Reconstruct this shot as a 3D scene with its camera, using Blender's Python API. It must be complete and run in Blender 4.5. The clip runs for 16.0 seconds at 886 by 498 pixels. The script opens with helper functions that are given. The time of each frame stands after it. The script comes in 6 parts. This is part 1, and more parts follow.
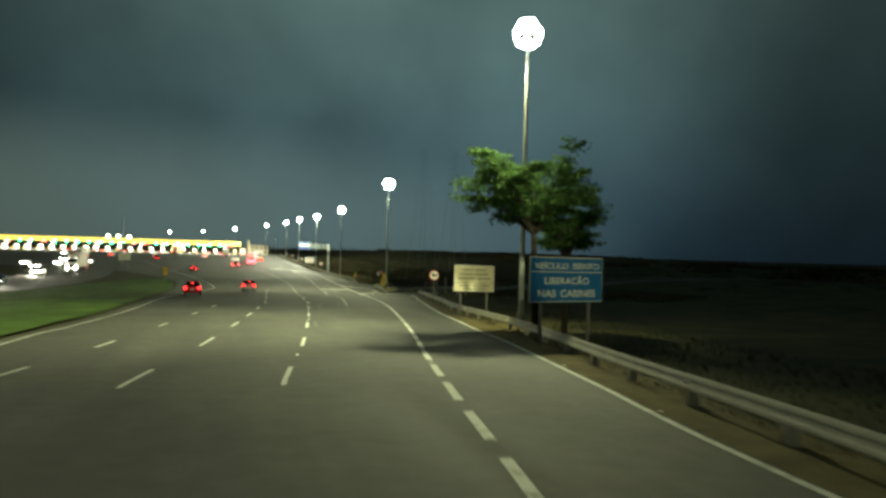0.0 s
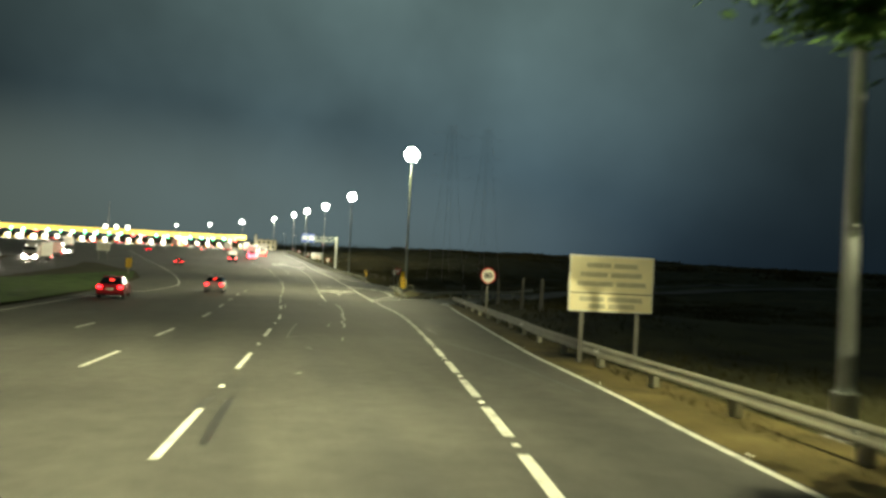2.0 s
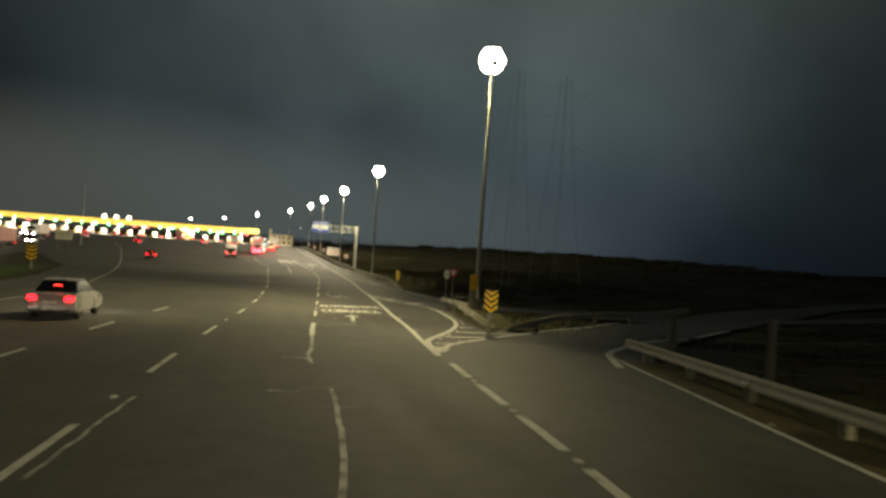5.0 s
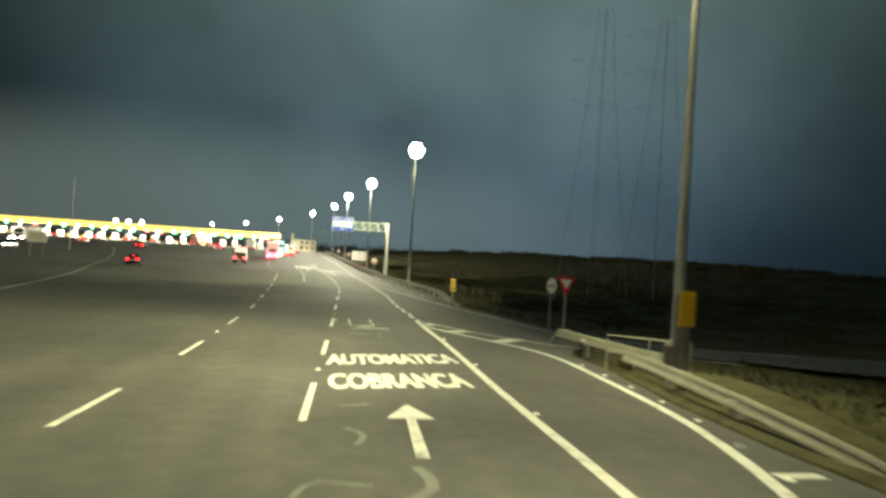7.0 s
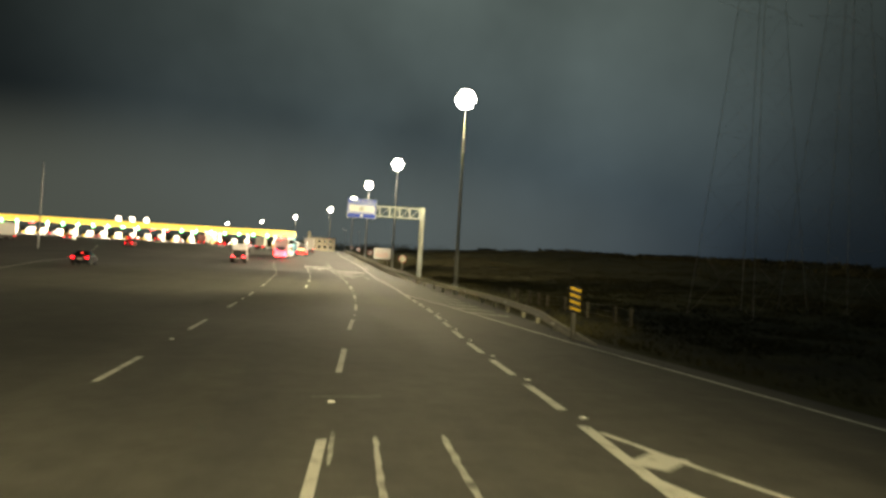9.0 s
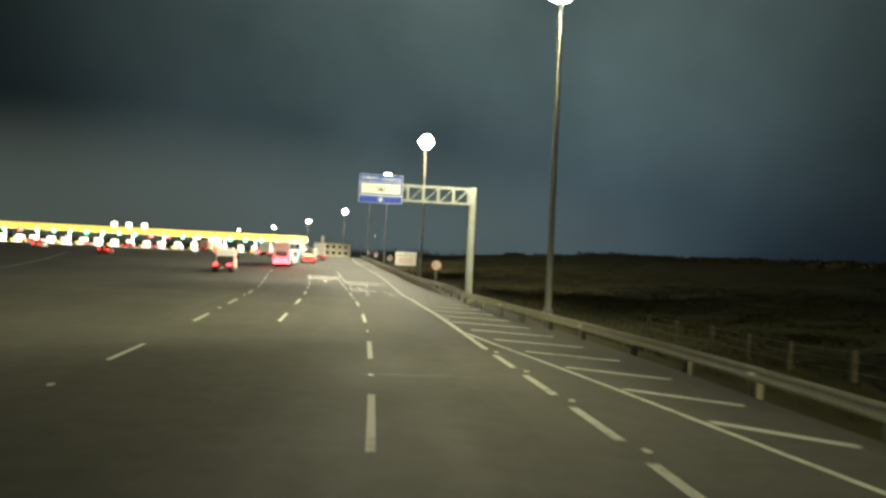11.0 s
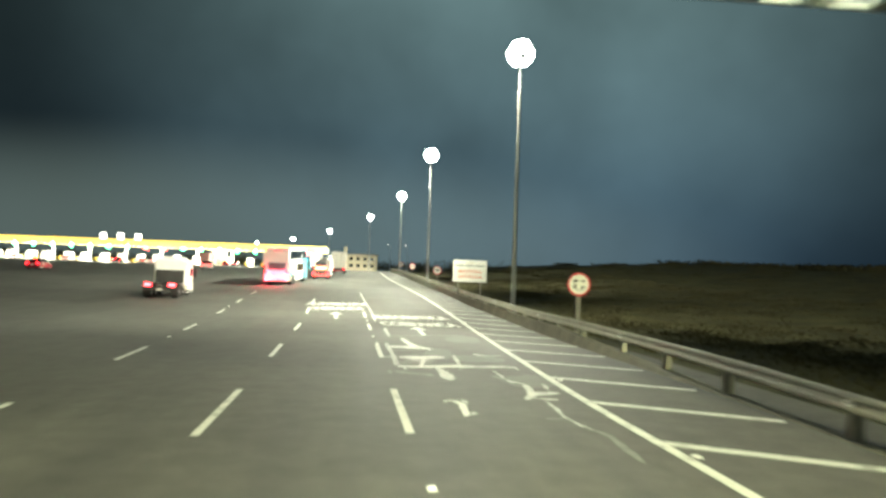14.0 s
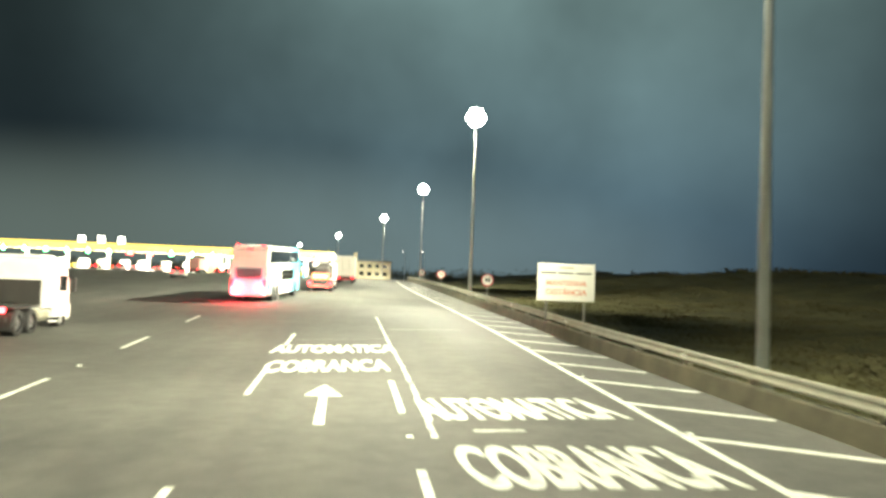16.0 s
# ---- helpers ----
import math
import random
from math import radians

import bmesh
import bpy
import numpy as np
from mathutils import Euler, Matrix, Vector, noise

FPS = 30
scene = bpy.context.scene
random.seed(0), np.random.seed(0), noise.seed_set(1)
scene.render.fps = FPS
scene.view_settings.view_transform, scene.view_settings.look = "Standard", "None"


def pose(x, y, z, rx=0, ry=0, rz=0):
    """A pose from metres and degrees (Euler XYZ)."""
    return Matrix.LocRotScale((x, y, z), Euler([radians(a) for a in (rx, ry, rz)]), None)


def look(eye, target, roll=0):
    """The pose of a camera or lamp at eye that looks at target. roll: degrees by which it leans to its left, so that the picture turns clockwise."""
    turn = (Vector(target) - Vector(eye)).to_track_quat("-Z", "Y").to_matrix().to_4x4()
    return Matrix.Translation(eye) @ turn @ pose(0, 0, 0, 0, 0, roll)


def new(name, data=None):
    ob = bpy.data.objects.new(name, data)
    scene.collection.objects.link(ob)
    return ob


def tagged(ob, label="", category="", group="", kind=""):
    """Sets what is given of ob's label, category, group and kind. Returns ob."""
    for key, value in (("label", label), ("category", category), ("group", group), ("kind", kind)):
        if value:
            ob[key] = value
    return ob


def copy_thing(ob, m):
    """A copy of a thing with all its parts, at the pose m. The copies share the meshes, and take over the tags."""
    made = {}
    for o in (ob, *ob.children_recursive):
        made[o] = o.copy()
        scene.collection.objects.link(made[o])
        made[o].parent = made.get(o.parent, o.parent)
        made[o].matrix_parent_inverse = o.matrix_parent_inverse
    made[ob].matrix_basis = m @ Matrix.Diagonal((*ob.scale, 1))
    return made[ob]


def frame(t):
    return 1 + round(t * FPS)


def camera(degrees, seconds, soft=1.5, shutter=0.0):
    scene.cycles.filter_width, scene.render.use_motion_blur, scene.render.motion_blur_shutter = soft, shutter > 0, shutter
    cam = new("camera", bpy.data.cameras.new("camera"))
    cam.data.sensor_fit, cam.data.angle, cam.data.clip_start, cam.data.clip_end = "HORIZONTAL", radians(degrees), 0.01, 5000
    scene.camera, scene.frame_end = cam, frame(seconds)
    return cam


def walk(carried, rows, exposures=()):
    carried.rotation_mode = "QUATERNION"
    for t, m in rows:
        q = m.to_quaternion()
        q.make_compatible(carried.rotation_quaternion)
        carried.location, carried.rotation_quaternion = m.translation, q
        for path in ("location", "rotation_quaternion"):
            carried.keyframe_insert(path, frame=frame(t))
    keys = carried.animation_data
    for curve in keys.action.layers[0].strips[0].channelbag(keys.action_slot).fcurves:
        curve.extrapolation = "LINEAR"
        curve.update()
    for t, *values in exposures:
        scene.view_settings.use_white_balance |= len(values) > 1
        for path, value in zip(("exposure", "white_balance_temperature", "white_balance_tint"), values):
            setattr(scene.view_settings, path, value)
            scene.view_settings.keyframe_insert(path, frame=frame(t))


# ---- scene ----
cam = camera(60.0, 16.0, soft=3.0, shutter=0.5)
PATH = [
    (0, (-10.984, 0.537, 2.798), (-10.456, 2.466, 2.821), 1.6),
    (0.5, (-9.737, 7.698, 2.634), (-9.216, 9.629, 2.657), 2.1),
    (1, (-8.55, 14.701, 2.37), (-8.034, 16.633, 2.396), 2.4),
    (1.5, (-7.324, 21.768, 2.183), (-6.817, 23.703, 2.205), 2.7),
    (2, (-6.168, 28.92, 1.988), (-5.674, 30.858, 2.012), 2.9),
    (2.5, (-5.125, 36.077, 1.807), (-4.642, 38.018, 1.827), 3.4),
    (3, (-4.112, 43.173, 1.605), (-3.64, 45.116, 1.623), 3.4),
    (3.5, (-3.125, 50.101, 1.496), (-2.663, 52.047, 1.511), 3.6),
    (6, (0.111, 83.15, 0.8), (0.522, 85.107, 0.83), 3.5),
    (6.5, (0.693, 90.124, 0.661), (1.085, 92.084, 0.694), 3.3),
    (7, (1.237, 96.887, 0.565), (1.607, 98.852, 0.599), 3.6),
    (7.5, (1.748, 103.829, 0.393), (2.094, 105.799, 0.426), 3.4),
    (8, (2.138, 110.859, 0.243), (2.465, 112.832, 0.275), 3.3),
    (8.5, (2.565, 117.77, 0.118), (2.887, 119.744, 0.149), 3.3),
    (11, (4.389, 152.872, 0.009), (4.661, 154.853, 0.053), 2.7),
    (11.5, (4.561, 159.9, -0.007), (4.819, 161.882, 0.042), 2.4),
    (12, (4.578, 166.93, -0.036), (4.823, 168.914, 0.014), 2.4),
    (12.5, (4.66, 174.13, -0.011), (4.892, 176.116, 0.046), 2.1),
    (13, (4.677, 181.262, -0.028), (4.899, 183.249, 0.035), 1.9),
    (13.5, (4.723, 188.322, 0.01), (4.936, 190.31, 0.079), 1.8),
    (14, (4.709, 195.362, 0.128), (4.914, 197.35, 0.202), 2.0),
    (14.5, (4.594, 202.469, 0.171), (4.789, 204.458, 0.249), 2.2),
    (15, (4.473, 209.754, 0.228), (4.658, 211.743, 0.315), 2.2),
    (15.5, (4.326, 217.015, 0.295), (4.503, 219.005, 0.391), 2.2),
    (16, (4.24, 224.35, 0.374), (4.417, 226.339, 0.469), 2.2),
]
EXPO = [(0.0, 0.3, 7100, -5), (1.0, 0.4, 7100, -3), (1.5, 0.45, 7200, 2), (2.0, 0.4, 7300, 6), (2.5, -0.1, 7200, 6), (3.0, -0.4, 9000, 26), (3.5, -0.55, 10500, 43), (6.0, 0.12, 7000, 5), (7.0, 0.55, 7200, 7), (8.0, 0.2, 7700, 14), (8.5, -0.05, 8600, 19),
        (11.0, 0.0, 7500, 10), (12.0, 0.4, 7300, 9), (12.5, 0.75, 7000, 7), (13.2, 0.5, 6900, 6), (13.5, 0.3, 6900, 6), (14.0, 0.6, 6700, 4), (14.5, 0.8, 6550, 3), (15.0, 0.9, 6800, 4), (16.0, 0.88, 7100, 6)]
walk(cam, [(t, look(eye, target, roll)) for t, eye, target, roll in PATH], EXPO)

# ---- night sky and ambient ----
world = bpy.data.worlds.new("night_sky")
scene.world = world
world.use_nodes = True
wn = world.node_tree
for n in list(wn.nodes):
    wn.nodes.remove(n)
w_out = wn.nodes.new("ShaderNodeOutputWorld")
w_bg = wn.nodes.new("ShaderNodeBackground")
w_tex = wn.nodes.new("ShaderNodeTexCoord")
w_sep = wn.nodes.new("ShaderNodeSeparateXYZ")
w_ramp = wn.nodes.new("ShaderNodeValToRGB")
w_noise = wn.nodes.new("ShaderNodeTexNoise")
w_noise.inputs["Scale"].default_value = 3.4
w_noise.inputs["Detail"].default_value = 4.0
w_mix = wn.nodes.new("ShaderNodeMixRGB")
w_mix.blend_type = "MULTIPLY"
w_mix.inputs["Fac"].default_value = 0.85
w_ramp.color_ramp.elements[0].position = 0.0
w_ramp.color_ramp.elements[0].color = (0.0036, 0.0072, 0.0118, 1)
w_ramp.color_ramp.elements[1].position = 0.45
w_ramp.color_ramp.elements[1].color = (0.0138, 0.0220, 0.0228, 1)
wn.links.new(w_tex.outputs["Generated"], w_sep.inputs[0])
wn.links.new(w_sep.outputs["Z"], w_ramp.inputs["Fac"])
wn.links.new(w_tex.outputs["Generated"], w_noise.inputs["Vector"])
wn.links.new(w_ramp.outputs["Color"], w_mix.inputs["Color1"])
wn.links.new(w_noise.outputs["Fac"], w_mix.inputs["Color2"])
# sky colour scaled down towards the left, less so on the right
w_side = wn.nodes.new("ShaderNodeMapRange")
w_side.interpolation_type = "SMOOTHSTEP"
w_side.inputs["From Min"].default_value = 0.35
w_side.inputs["From Max"].default_value = -0.55
w_side.inputs["To Min"].default_value = 0.70
w_side.inputs["To Max"].default_value = 0.36
wn.links.new(w_sep.outputs["X"], w_side.inputs["Value"])
w_all = wn.nodes.new("ShaderNodeMixRGB")
w_all.blend_type = "MULTIPLY"
w_all.inputs["Fac"].default_value = 1.0
wn.links.new(w_mix.outputs["Color"], w_all.inputs["Color1"])
wn.links.new(w_side.outputs[0], w_all.inputs["Color2"])
# wide glow put into the sky colour ahead, standing in for lamp glare
w_dot = wn.nodes.new("ShaderNodeVectorMath")
w_dot.operation = "DOT_PRODUCT"
w_dot.inputs[1].default_value = Vector((0.16, 1.0, 0.34)).normalized()
wn.links.new(w_tex.outputs["Generated"], w_dot.inputs[0])
w_dome = wn.nodes.new("ShaderNodeMapRange")
w_dome.interpolation_type = "SMOOTHSTEP"
w_dome.inputs["From Min"].default_value = 0.84
w_dome.inputs["From Max"].default_value = 1.0
w_dome.inputs["To Min"].default_value = 0.72
w_dome.inputs["To Max"].default_value = 3.2
wn.links.new(w_dot.outputs["Value"], w_dome.inputs["Value"])
w_full = wn.nodes.new("ShaderNodeMixRGB")
w_full.blend_type = "MULTIPLY"
w_full.inputs["Fac"].default_value = 1.0
wn.links.new(w_all.outputs["Color"], w_full.inputs["Color1"])
wn.links.new(w_dome.outputs[0], w_full.inputs["Color2"])
# pale haze painted into the sky low over the plaza's roofs, for its glare
w_low = wn.nodes.new("ShaderNodeVectorMath")
w_low.operation = "DOT_PRODUCT"
w_low.inputs[1].default_value = Vector((-0.16, 1.0, 0.03)).normalized()
w_flat = wn.nodes.new("ShaderNodeMapping")
w_flat.inputs["Scale"].default_value = (0.55, 1.0, 3.0)
w_unit = wn.nodes.new("ShaderNodeVectorMath")
w_unit.operation = "NORMALIZE"
wn.links.new(w_tex.outputs["Generated"], w_flat.inputs["Vector"])
wn.links.new(w_flat.outputs[0], w_unit.inputs[0])
wn.links.new(w_unit.outputs[0], w_low.inputs[0])
w_haze = wn.nodes.new("ShaderNodeMapRange")
w_haze.interpolation_type = "SMOOTHSTEP"
w_haze.inputs["From Min"].default_value = 0.88
w_haze.inputs["From Max"].default_value = 1.0
wn.links.new(w_low.outputs["Value"], w_haze.inputs["Value"])
w_sum = wn.nodes.new("ShaderNodeMixRGB")
w_sum.blend_type = "ADD"
w_sum.inputs["Color2"].default_value = (0.0105, 0.0138, 0.0128, 1)
wn.links.new(w_haze.outputs[0], w_sum.inputs["Fac"])
wn.links.new(w_full.outputs["Color"], w_sum.inputs["Color1"])
wn.links.new(w_sum.outputs["Color"], w_bg.inputs["Color"])
wn.links.new(w_bg.outputs[0], w_out.inputs[0])
SKY = 5.5
w_bg.inputs["Strength"].default_value = SKY

# ---- road profile ----
KNOT_Y, KNOT_STEP = -60.0, 30.0
KNOT_Z = [0.58, 0.46, 0.11, -0.71, -1.36, -1.98, -2.54, -2.66, -2.69, -2.43, -2.41, -1.63, -0.7, 0.07, 0.59, 0.94, 1.21, 1.47, 1.73]


def road_z(y):
    n = len(KNOT_Z)
    u = min(max((y - KNOT_Y) / KNOT_STEP, 0.0), n - 1.0001)
    i = int(u)
    f = u - i
    z = [2 * KNOT_Z[0] - KNOT_Z[1]] + KNOT_Z + [2 * KNOT_Z[-1] - KNOT_Z[-2]]
    a, b, c, d = z[i], z[i + 1], z[i + 2], z[i + 3]
    return b + 0.5 * f * (c - a + f * (2 * a - 5 * b + 4 * c - d + f * (3 * (b - c) + d - a)))


def lerp_table(table, y):
    """x at y from rows of (y, x)."""
    if y <= table[0][0]:
        return table[0][1]
    for (ya, xa), (yb, xb) in zip(table, table[1:]):
        if y <= yb:
            f = (y - ya) / (yb - ya)
            return xa + (xb - xa) * f
    return table[-1][1]


# ---- materials ----
def material(name, color, rough=0.6, metal=0.0, vary=0.25, scale=3.0, fine=40.0, bump=0.15, spec=0.5, coords="Object", random_tint=0.0):
    m = bpy.data.materials.new(name)
    m.use_nodes = True
    nt = m.node_tree
    bs = nt.nodes["Principled BSDF"]
    tc = nt.nodes.new("ShaderNodeTexCoord")
    big = nt.nodes.new("ShaderNodeTexNoise")
    big.inputs["Scale"].default_value = scale
    big.inputs["Detail"].default_value = 5.0
    small = nt.nodes.new("ShaderNodeTexNoise")
    small.inputs["Scale"].default_value = fine
    small.inputs["Detail"].default_value = 3.0
    nt.links.new(tc.outputs[coords], big.inputs["Vector"])
    nt.links.new(tc.outputs[coords], small.inputs["Vector"])
    add = nt.nodes.new("ShaderNodeMath")
    add.operation = "MULTIPLY_ADD"
    add.inputs[1].default_value = 0.45
    nt.links.new(small.outputs["Fac"], add.inputs[0])
    nt.links.new(big.outputs["Fac"], add.inputs[2])
    ramp = nt.nodes.new("ShaderNodeValToRGB")
    ramp.color_ramp.elements[0].position = 0.45
    ramp.color_ramp.elements[1].position = 1.0
    lo = [c * (1 - vary) for c in color]
    hi = [min(1.0, c * (1 + vary)) for c in color]
    ramp.color_ramp.elements[0].color = (*lo, 1)
    ramp.color_ramp.elements[1].color = (*hi, 1)
    nt.links.new(add.outputs[0], ramp.inputs["Fac"])
    last = ramp.outputs["Color"]
    if random_tint:
        oi = nt.nodes.new("ShaderNodeObjectInfo")
        hsv = nt.nodes.new("ShaderNodeHueSaturation")
        mr = nt.nodes.new("ShaderNodeMapRange")
        mr.inputs["To Min"].default_value = 1 - random_tint
        mr.inputs["To Max"].default_value = 1 + random_tint
        nt.links.new(oi.outputs["Random"], mr.inputs["Value"])
        nt.links.new(mr.outputs[0], hsv.inputs["Value"])
        nt.links.new(last, hsv.inputs["Color"])
        last = hsv.outputs["Color"]
    nt.links.new(last, bs.inputs["Base Color"])
    bs.inputs["Metallic"].default_value = metal
    rr = nt.nodes.new("ShaderNodeMapRange")
    rr.inputs["To Min"].default_value = max(0.02, rough - 0.12)
    rr.inputs["To Max"].default_value = min(1.0, rough + 0.12)
    nt.links.new(big.outputs["Fac"], rr.inputs["Value"])
    nt.links.new(rr.outputs[0], bs.inputs["Roughness"])
    bs.inputs["Specular IOR Level"].default_value = spec
    if bump:
        bp = nt.nodes.new("ShaderNodeBump")
        bp.inputs["Strength"].default_value = bump
        bp.inputs["Distance"].default_value = 0.02
        nt.links.new(small.outputs["Fac"], bp.inputs["Height"])
        nt.links.new(bp.outputs[0], bs.inputs["Normal"])
    return m


def glowing(name, color, strength):
    m = bpy.data.materials.new(name)
    m.use_nodes = True
    bs = m.node_tree.nodes["Principled BSDF"]
    bs.inputs["Base Color"].default_value = (*color, 1)
    bs.inputs["Emission Color"].default_value = (*color, 1)
    bs.inputs["Emission Strength"].default_value = strength
    bs.inputs["Roughness"].default_value = 0.4
    return m


def glass_dark(name, color=(0.01, 0.012, 0.014), rough=0.08):
    m = bpy.data.materials.new(name)
    m.use_nodes = True
    bs = m.node_tree.nodes["Principled BSDF"]
    bs.inputs["Base Color"].default_value = (*color, 1)
    bs.inputs["Roughness"].default_value = rough
    bs.inputs["Specular IOR Level"].default_value = 0.6
    return m


def asphalt_material():
    m = bpy.data.materials.new("worn_asphalt")
    m.use_nodes = True
    nt = m.node_tree
    bs = nt.nodes["Principled BSDF"]
    tc = nt.nodes.new("ShaderNodeTexCoord")
    grain = nt.nodes.new("ShaderNodeTexNoise")
    grain.inputs["Scale"].default_value = 55.0
    grain.inputs["Detail"].default_value = 4.0
    blotch = nt.nodes.new("ShaderNodeTexNoise")
    blotch.inputs["Scale"].default_value = 0.16
    blotch.inputs["Detail"].default_value = 6.0
    mp = nt.nodes.new("ShaderNodeMapping")
    mp.inputs["Scale"].default_value = (1.0, 0.045, 1.0)
    streak = nt.nodes.new("ShaderNodeTexNoise")
    streak.inputs["Scale"].default_value = 0.9
    streak.inputs["Detail"].default_value = 3.0
    for src, dst in ((tc, grain), (tc, blotch), (tc, mp)):
        nt.links.new(src.outputs["Object"], dst.inputs["Vector"])
    nt.links.new(mp.outputs[0], streak.inputs["Vector"])
    r1 = nt.nodes.new("ShaderNodeValToRGB")
    r1.color_ramp.elements[0].position = 0.30
    r1.color_ramp.elements[0].color = (0.034, 0.034, 0.031, 1)
    r1.color_ramp.elements[1].position = 0.72
    r1.color_ramp.elements[1].color = (0.092, 0.090, 0.080, 1)
    mixa = nt.nodes.new("ShaderNodeMath")
    mixa.operation = "MULTIPLY_ADD"
    mixa.inputs[1].default_value = 0.55
    nt.links.new(streak.outputs["Fac"], mixa.inputs[0])
    half = nt.nodes.new("ShaderNodeMath")
    half.operation = "MULTIPLY"
    half.inputs[1].default_value = 0.45
    nt.links.new(blotch.outputs["Fac"], half.inputs[0])
    nt.links.new(half.outputs[0], mixa.inputs[2])
    nt.links.new(mixa.outputs[0], r1.inputs["Fac"])
    mul = nt.nodes.new("ShaderNodeMixRGB")
    mul.blend_type = "OVERLAY"
    mul.inputs["Fac"].default_value = 0.35
    nt.links.new(r1.outputs["Color"], mul.inputs["Color1"])
    nt.links.new(grain.outputs["Fac"], mul.inputs["Color2"])
    patch = nt.nodes.new("ShaderNodeTexNoise")
    patch.inputs["Scale"].default_value = 1.7
    patch.inputs["Detail"].default_value = 5.0
    patch.inputs["Roughness"].default_value = 0.65
    nt.links.new(tc.outputs["Object"], patch.inputs["Vector"])
    pr = nt.nodes.new("ShaderNodeMapRange")
    pr.inputs["From Min"].default_value = 0.3
    pr.inputs["From Max"].default_value = 0.7
    pr.inputs["To Min"].default_value = 0.8
    pr.inputs["To Max"].default_value = 1.2
    nt.links.new(patch.outputs["Fac"], pr.inputs["Value"])
    worn = nt.nodes.new("ShaderNodeMixRGB")
    worn.blend_type = "MULTIPLY"
    worn.inputs["Fac"].default_value = 1.0
    nt.links.new(mul.outputs["Color"], worn.inputs["Color1"])
    nt.links.new(pr.outputs[0], worn.inputs["Color2"])
    nt.links.new(worn.outputs["Color"], bs.inputs["Base Color"])
    rr = nt.nodes.new("ShaderNodeMapRange")
    rr.inputs["To Min"].default_value = 0.68
    rr.inputs["To Max"].default_value = 0.92
    nt.links.new(streak.outputs["Fac"], rr.inputs["Value"])
    nt.links.new(rr.outputs[0], bs.inputs["Roughness"])
    bp = nt.nodes.new("ShaderNodeBump")
    bs.inputs["Specular IOR Level"].default_value = 0.3
    bp.inputs["Strength"].default_value = 0.35
    bp.inputs["Distance"].default_value = 0.01
    nt.links.new(grain.outputs["Fac"], bp.inputs["Height"])
    nt.links.new(bp.outputs[0], bs.inputs["Normal"])
    return m


def paint_material(name, color, wear=0.45):
    """Road paint, worn through to the asphalt in flecks."""
    m = bpy.data.materials.new(name)
    m.use_nodes = True
    nt = m.node_tree
    bs = nt.nodes["Principled BSDF"]
    tc = nt.nodes.new("ShaderNodeTexCoord")
    n1 = nt.nodes.new("ShaderNodeTexNoise")
    n1.inputs["Scale"].default_value = 2.4
    n1.inputs["Detail"].default_value = 8.0
    n1.inputs["Roughness"].default_value = 0.7
    nt.links.new(tc.outputs["Object"], n1.inputs["Vector"])
    r = nt.nodes.new("ShaderNodeValToRGB")
    r.color_ramp.elements[0].position = wear - 0.12
    r.color_ramp.elements[0].color = (0.10, 0.10, 0.09, 1)
    r.color_ramp.elements[1].position = wear + 0.06
    r.color_ramp.elements[1].color = (*color, 1)
    nt.links.new(n1.outputs["Fac"], r.inputs["Fac"])
    nt.links.new(r.outputs["Color"], bs.inputs["Base Color"])
    bs.inputs["Roughness"].default_value = 0.75
    return m


ASPHALT = asphalt_material()
PAINT = paint_material("white_road_paint", (0.56, 0.56, 0.51), 0.42)
PAINT_FAINT = paint_material("rubbed_road_paint", (0.15, 0.15, 0.132), 0.55)
PAINT_WORN = paint_material("worn_road_paint", (0.47, 0.47, 0.43), 0.50)
GRASS = material("dry_grass", (0.046, 0.044, 0.019), 0.95, vary=0.6, scale=0.35, fine=9.0, bump=0.6, spec=0.1)
GALV = material("galvanised_steel", (0.31, 0.30, 0.23), 0.70, 0.0, 0.2, 1.5, 30.0, 0.05)
POLE_MAT = material("galvanised_pole", (0.38, 0.40, 0.39), 0.5, 0.3, 0.15, 2.0, 30.0, 0.05)
GANTRY_MAT = material("white_painted_steel", (0.37, 0.41, 0.43), 0.45, 0.1, 0.12, 2.0, 30.0, 0.03)
CONCRETE = material("concrete", (0.20, 0.19, 0.165), 0.85, 0.0, 0.25, 1.2, 30.0, 0.3)
WHITE = material("white_sheeting", (0.78, 0.77, 0.70), 0.5, 0.0, 0.06, 2.0, 60.0, 0.0)
CREAM = material("cream_sheeting", (0.74, 0.66, 0.42), 0.5, 0.0, 0.10, 1.5, 60.0, 0.0)
BLUE = material("blue_sheeting", (0.024, 0.16, 0.40), 0.45, 0.0, 0.12, 1.5, 60.0, 0.0)
ROYAL = material("royal_blue_sheeting", (0.012, 0.060, 0.52), 0.45, 0.0, 0.10, 1.5, 60.0, 0.0)
RED = material("red_sheeting", (0.55, 0.02, 0.03), 0.45, 0.0, 0.10, 2.0, 60.0, 0.0)
YELLOW = material("yellow_sheeting", (0.80, 0.48, 0.02), 0.45, 0.0, 0.10, 2.0, 60.0, 0.0)
BLACK = material("black_sheeting", (0.015, 0.015, 0.015), 0.5, 0.0, 0.2, 2.0, 60.0, 0.0)
GREYTXT = material("grey_lettering", (0.42, 0.385, 0.26), 0.6, 0.0, 0.2, 6.0, 60.0, 0.0)
RUBBER = material("tyre_rubber", (0.018, 0.018, 0.018), 0.85, 0.0, 0.3, 3.0, 60.0, 0.2)
RIM = material("wheel_rim", (0.35, 0.35, 0.36), 0.4, 0.8, 0.1, 4.0, 60.0, 0.0)
DARKGLASS = glass_dark("tinted_glass")
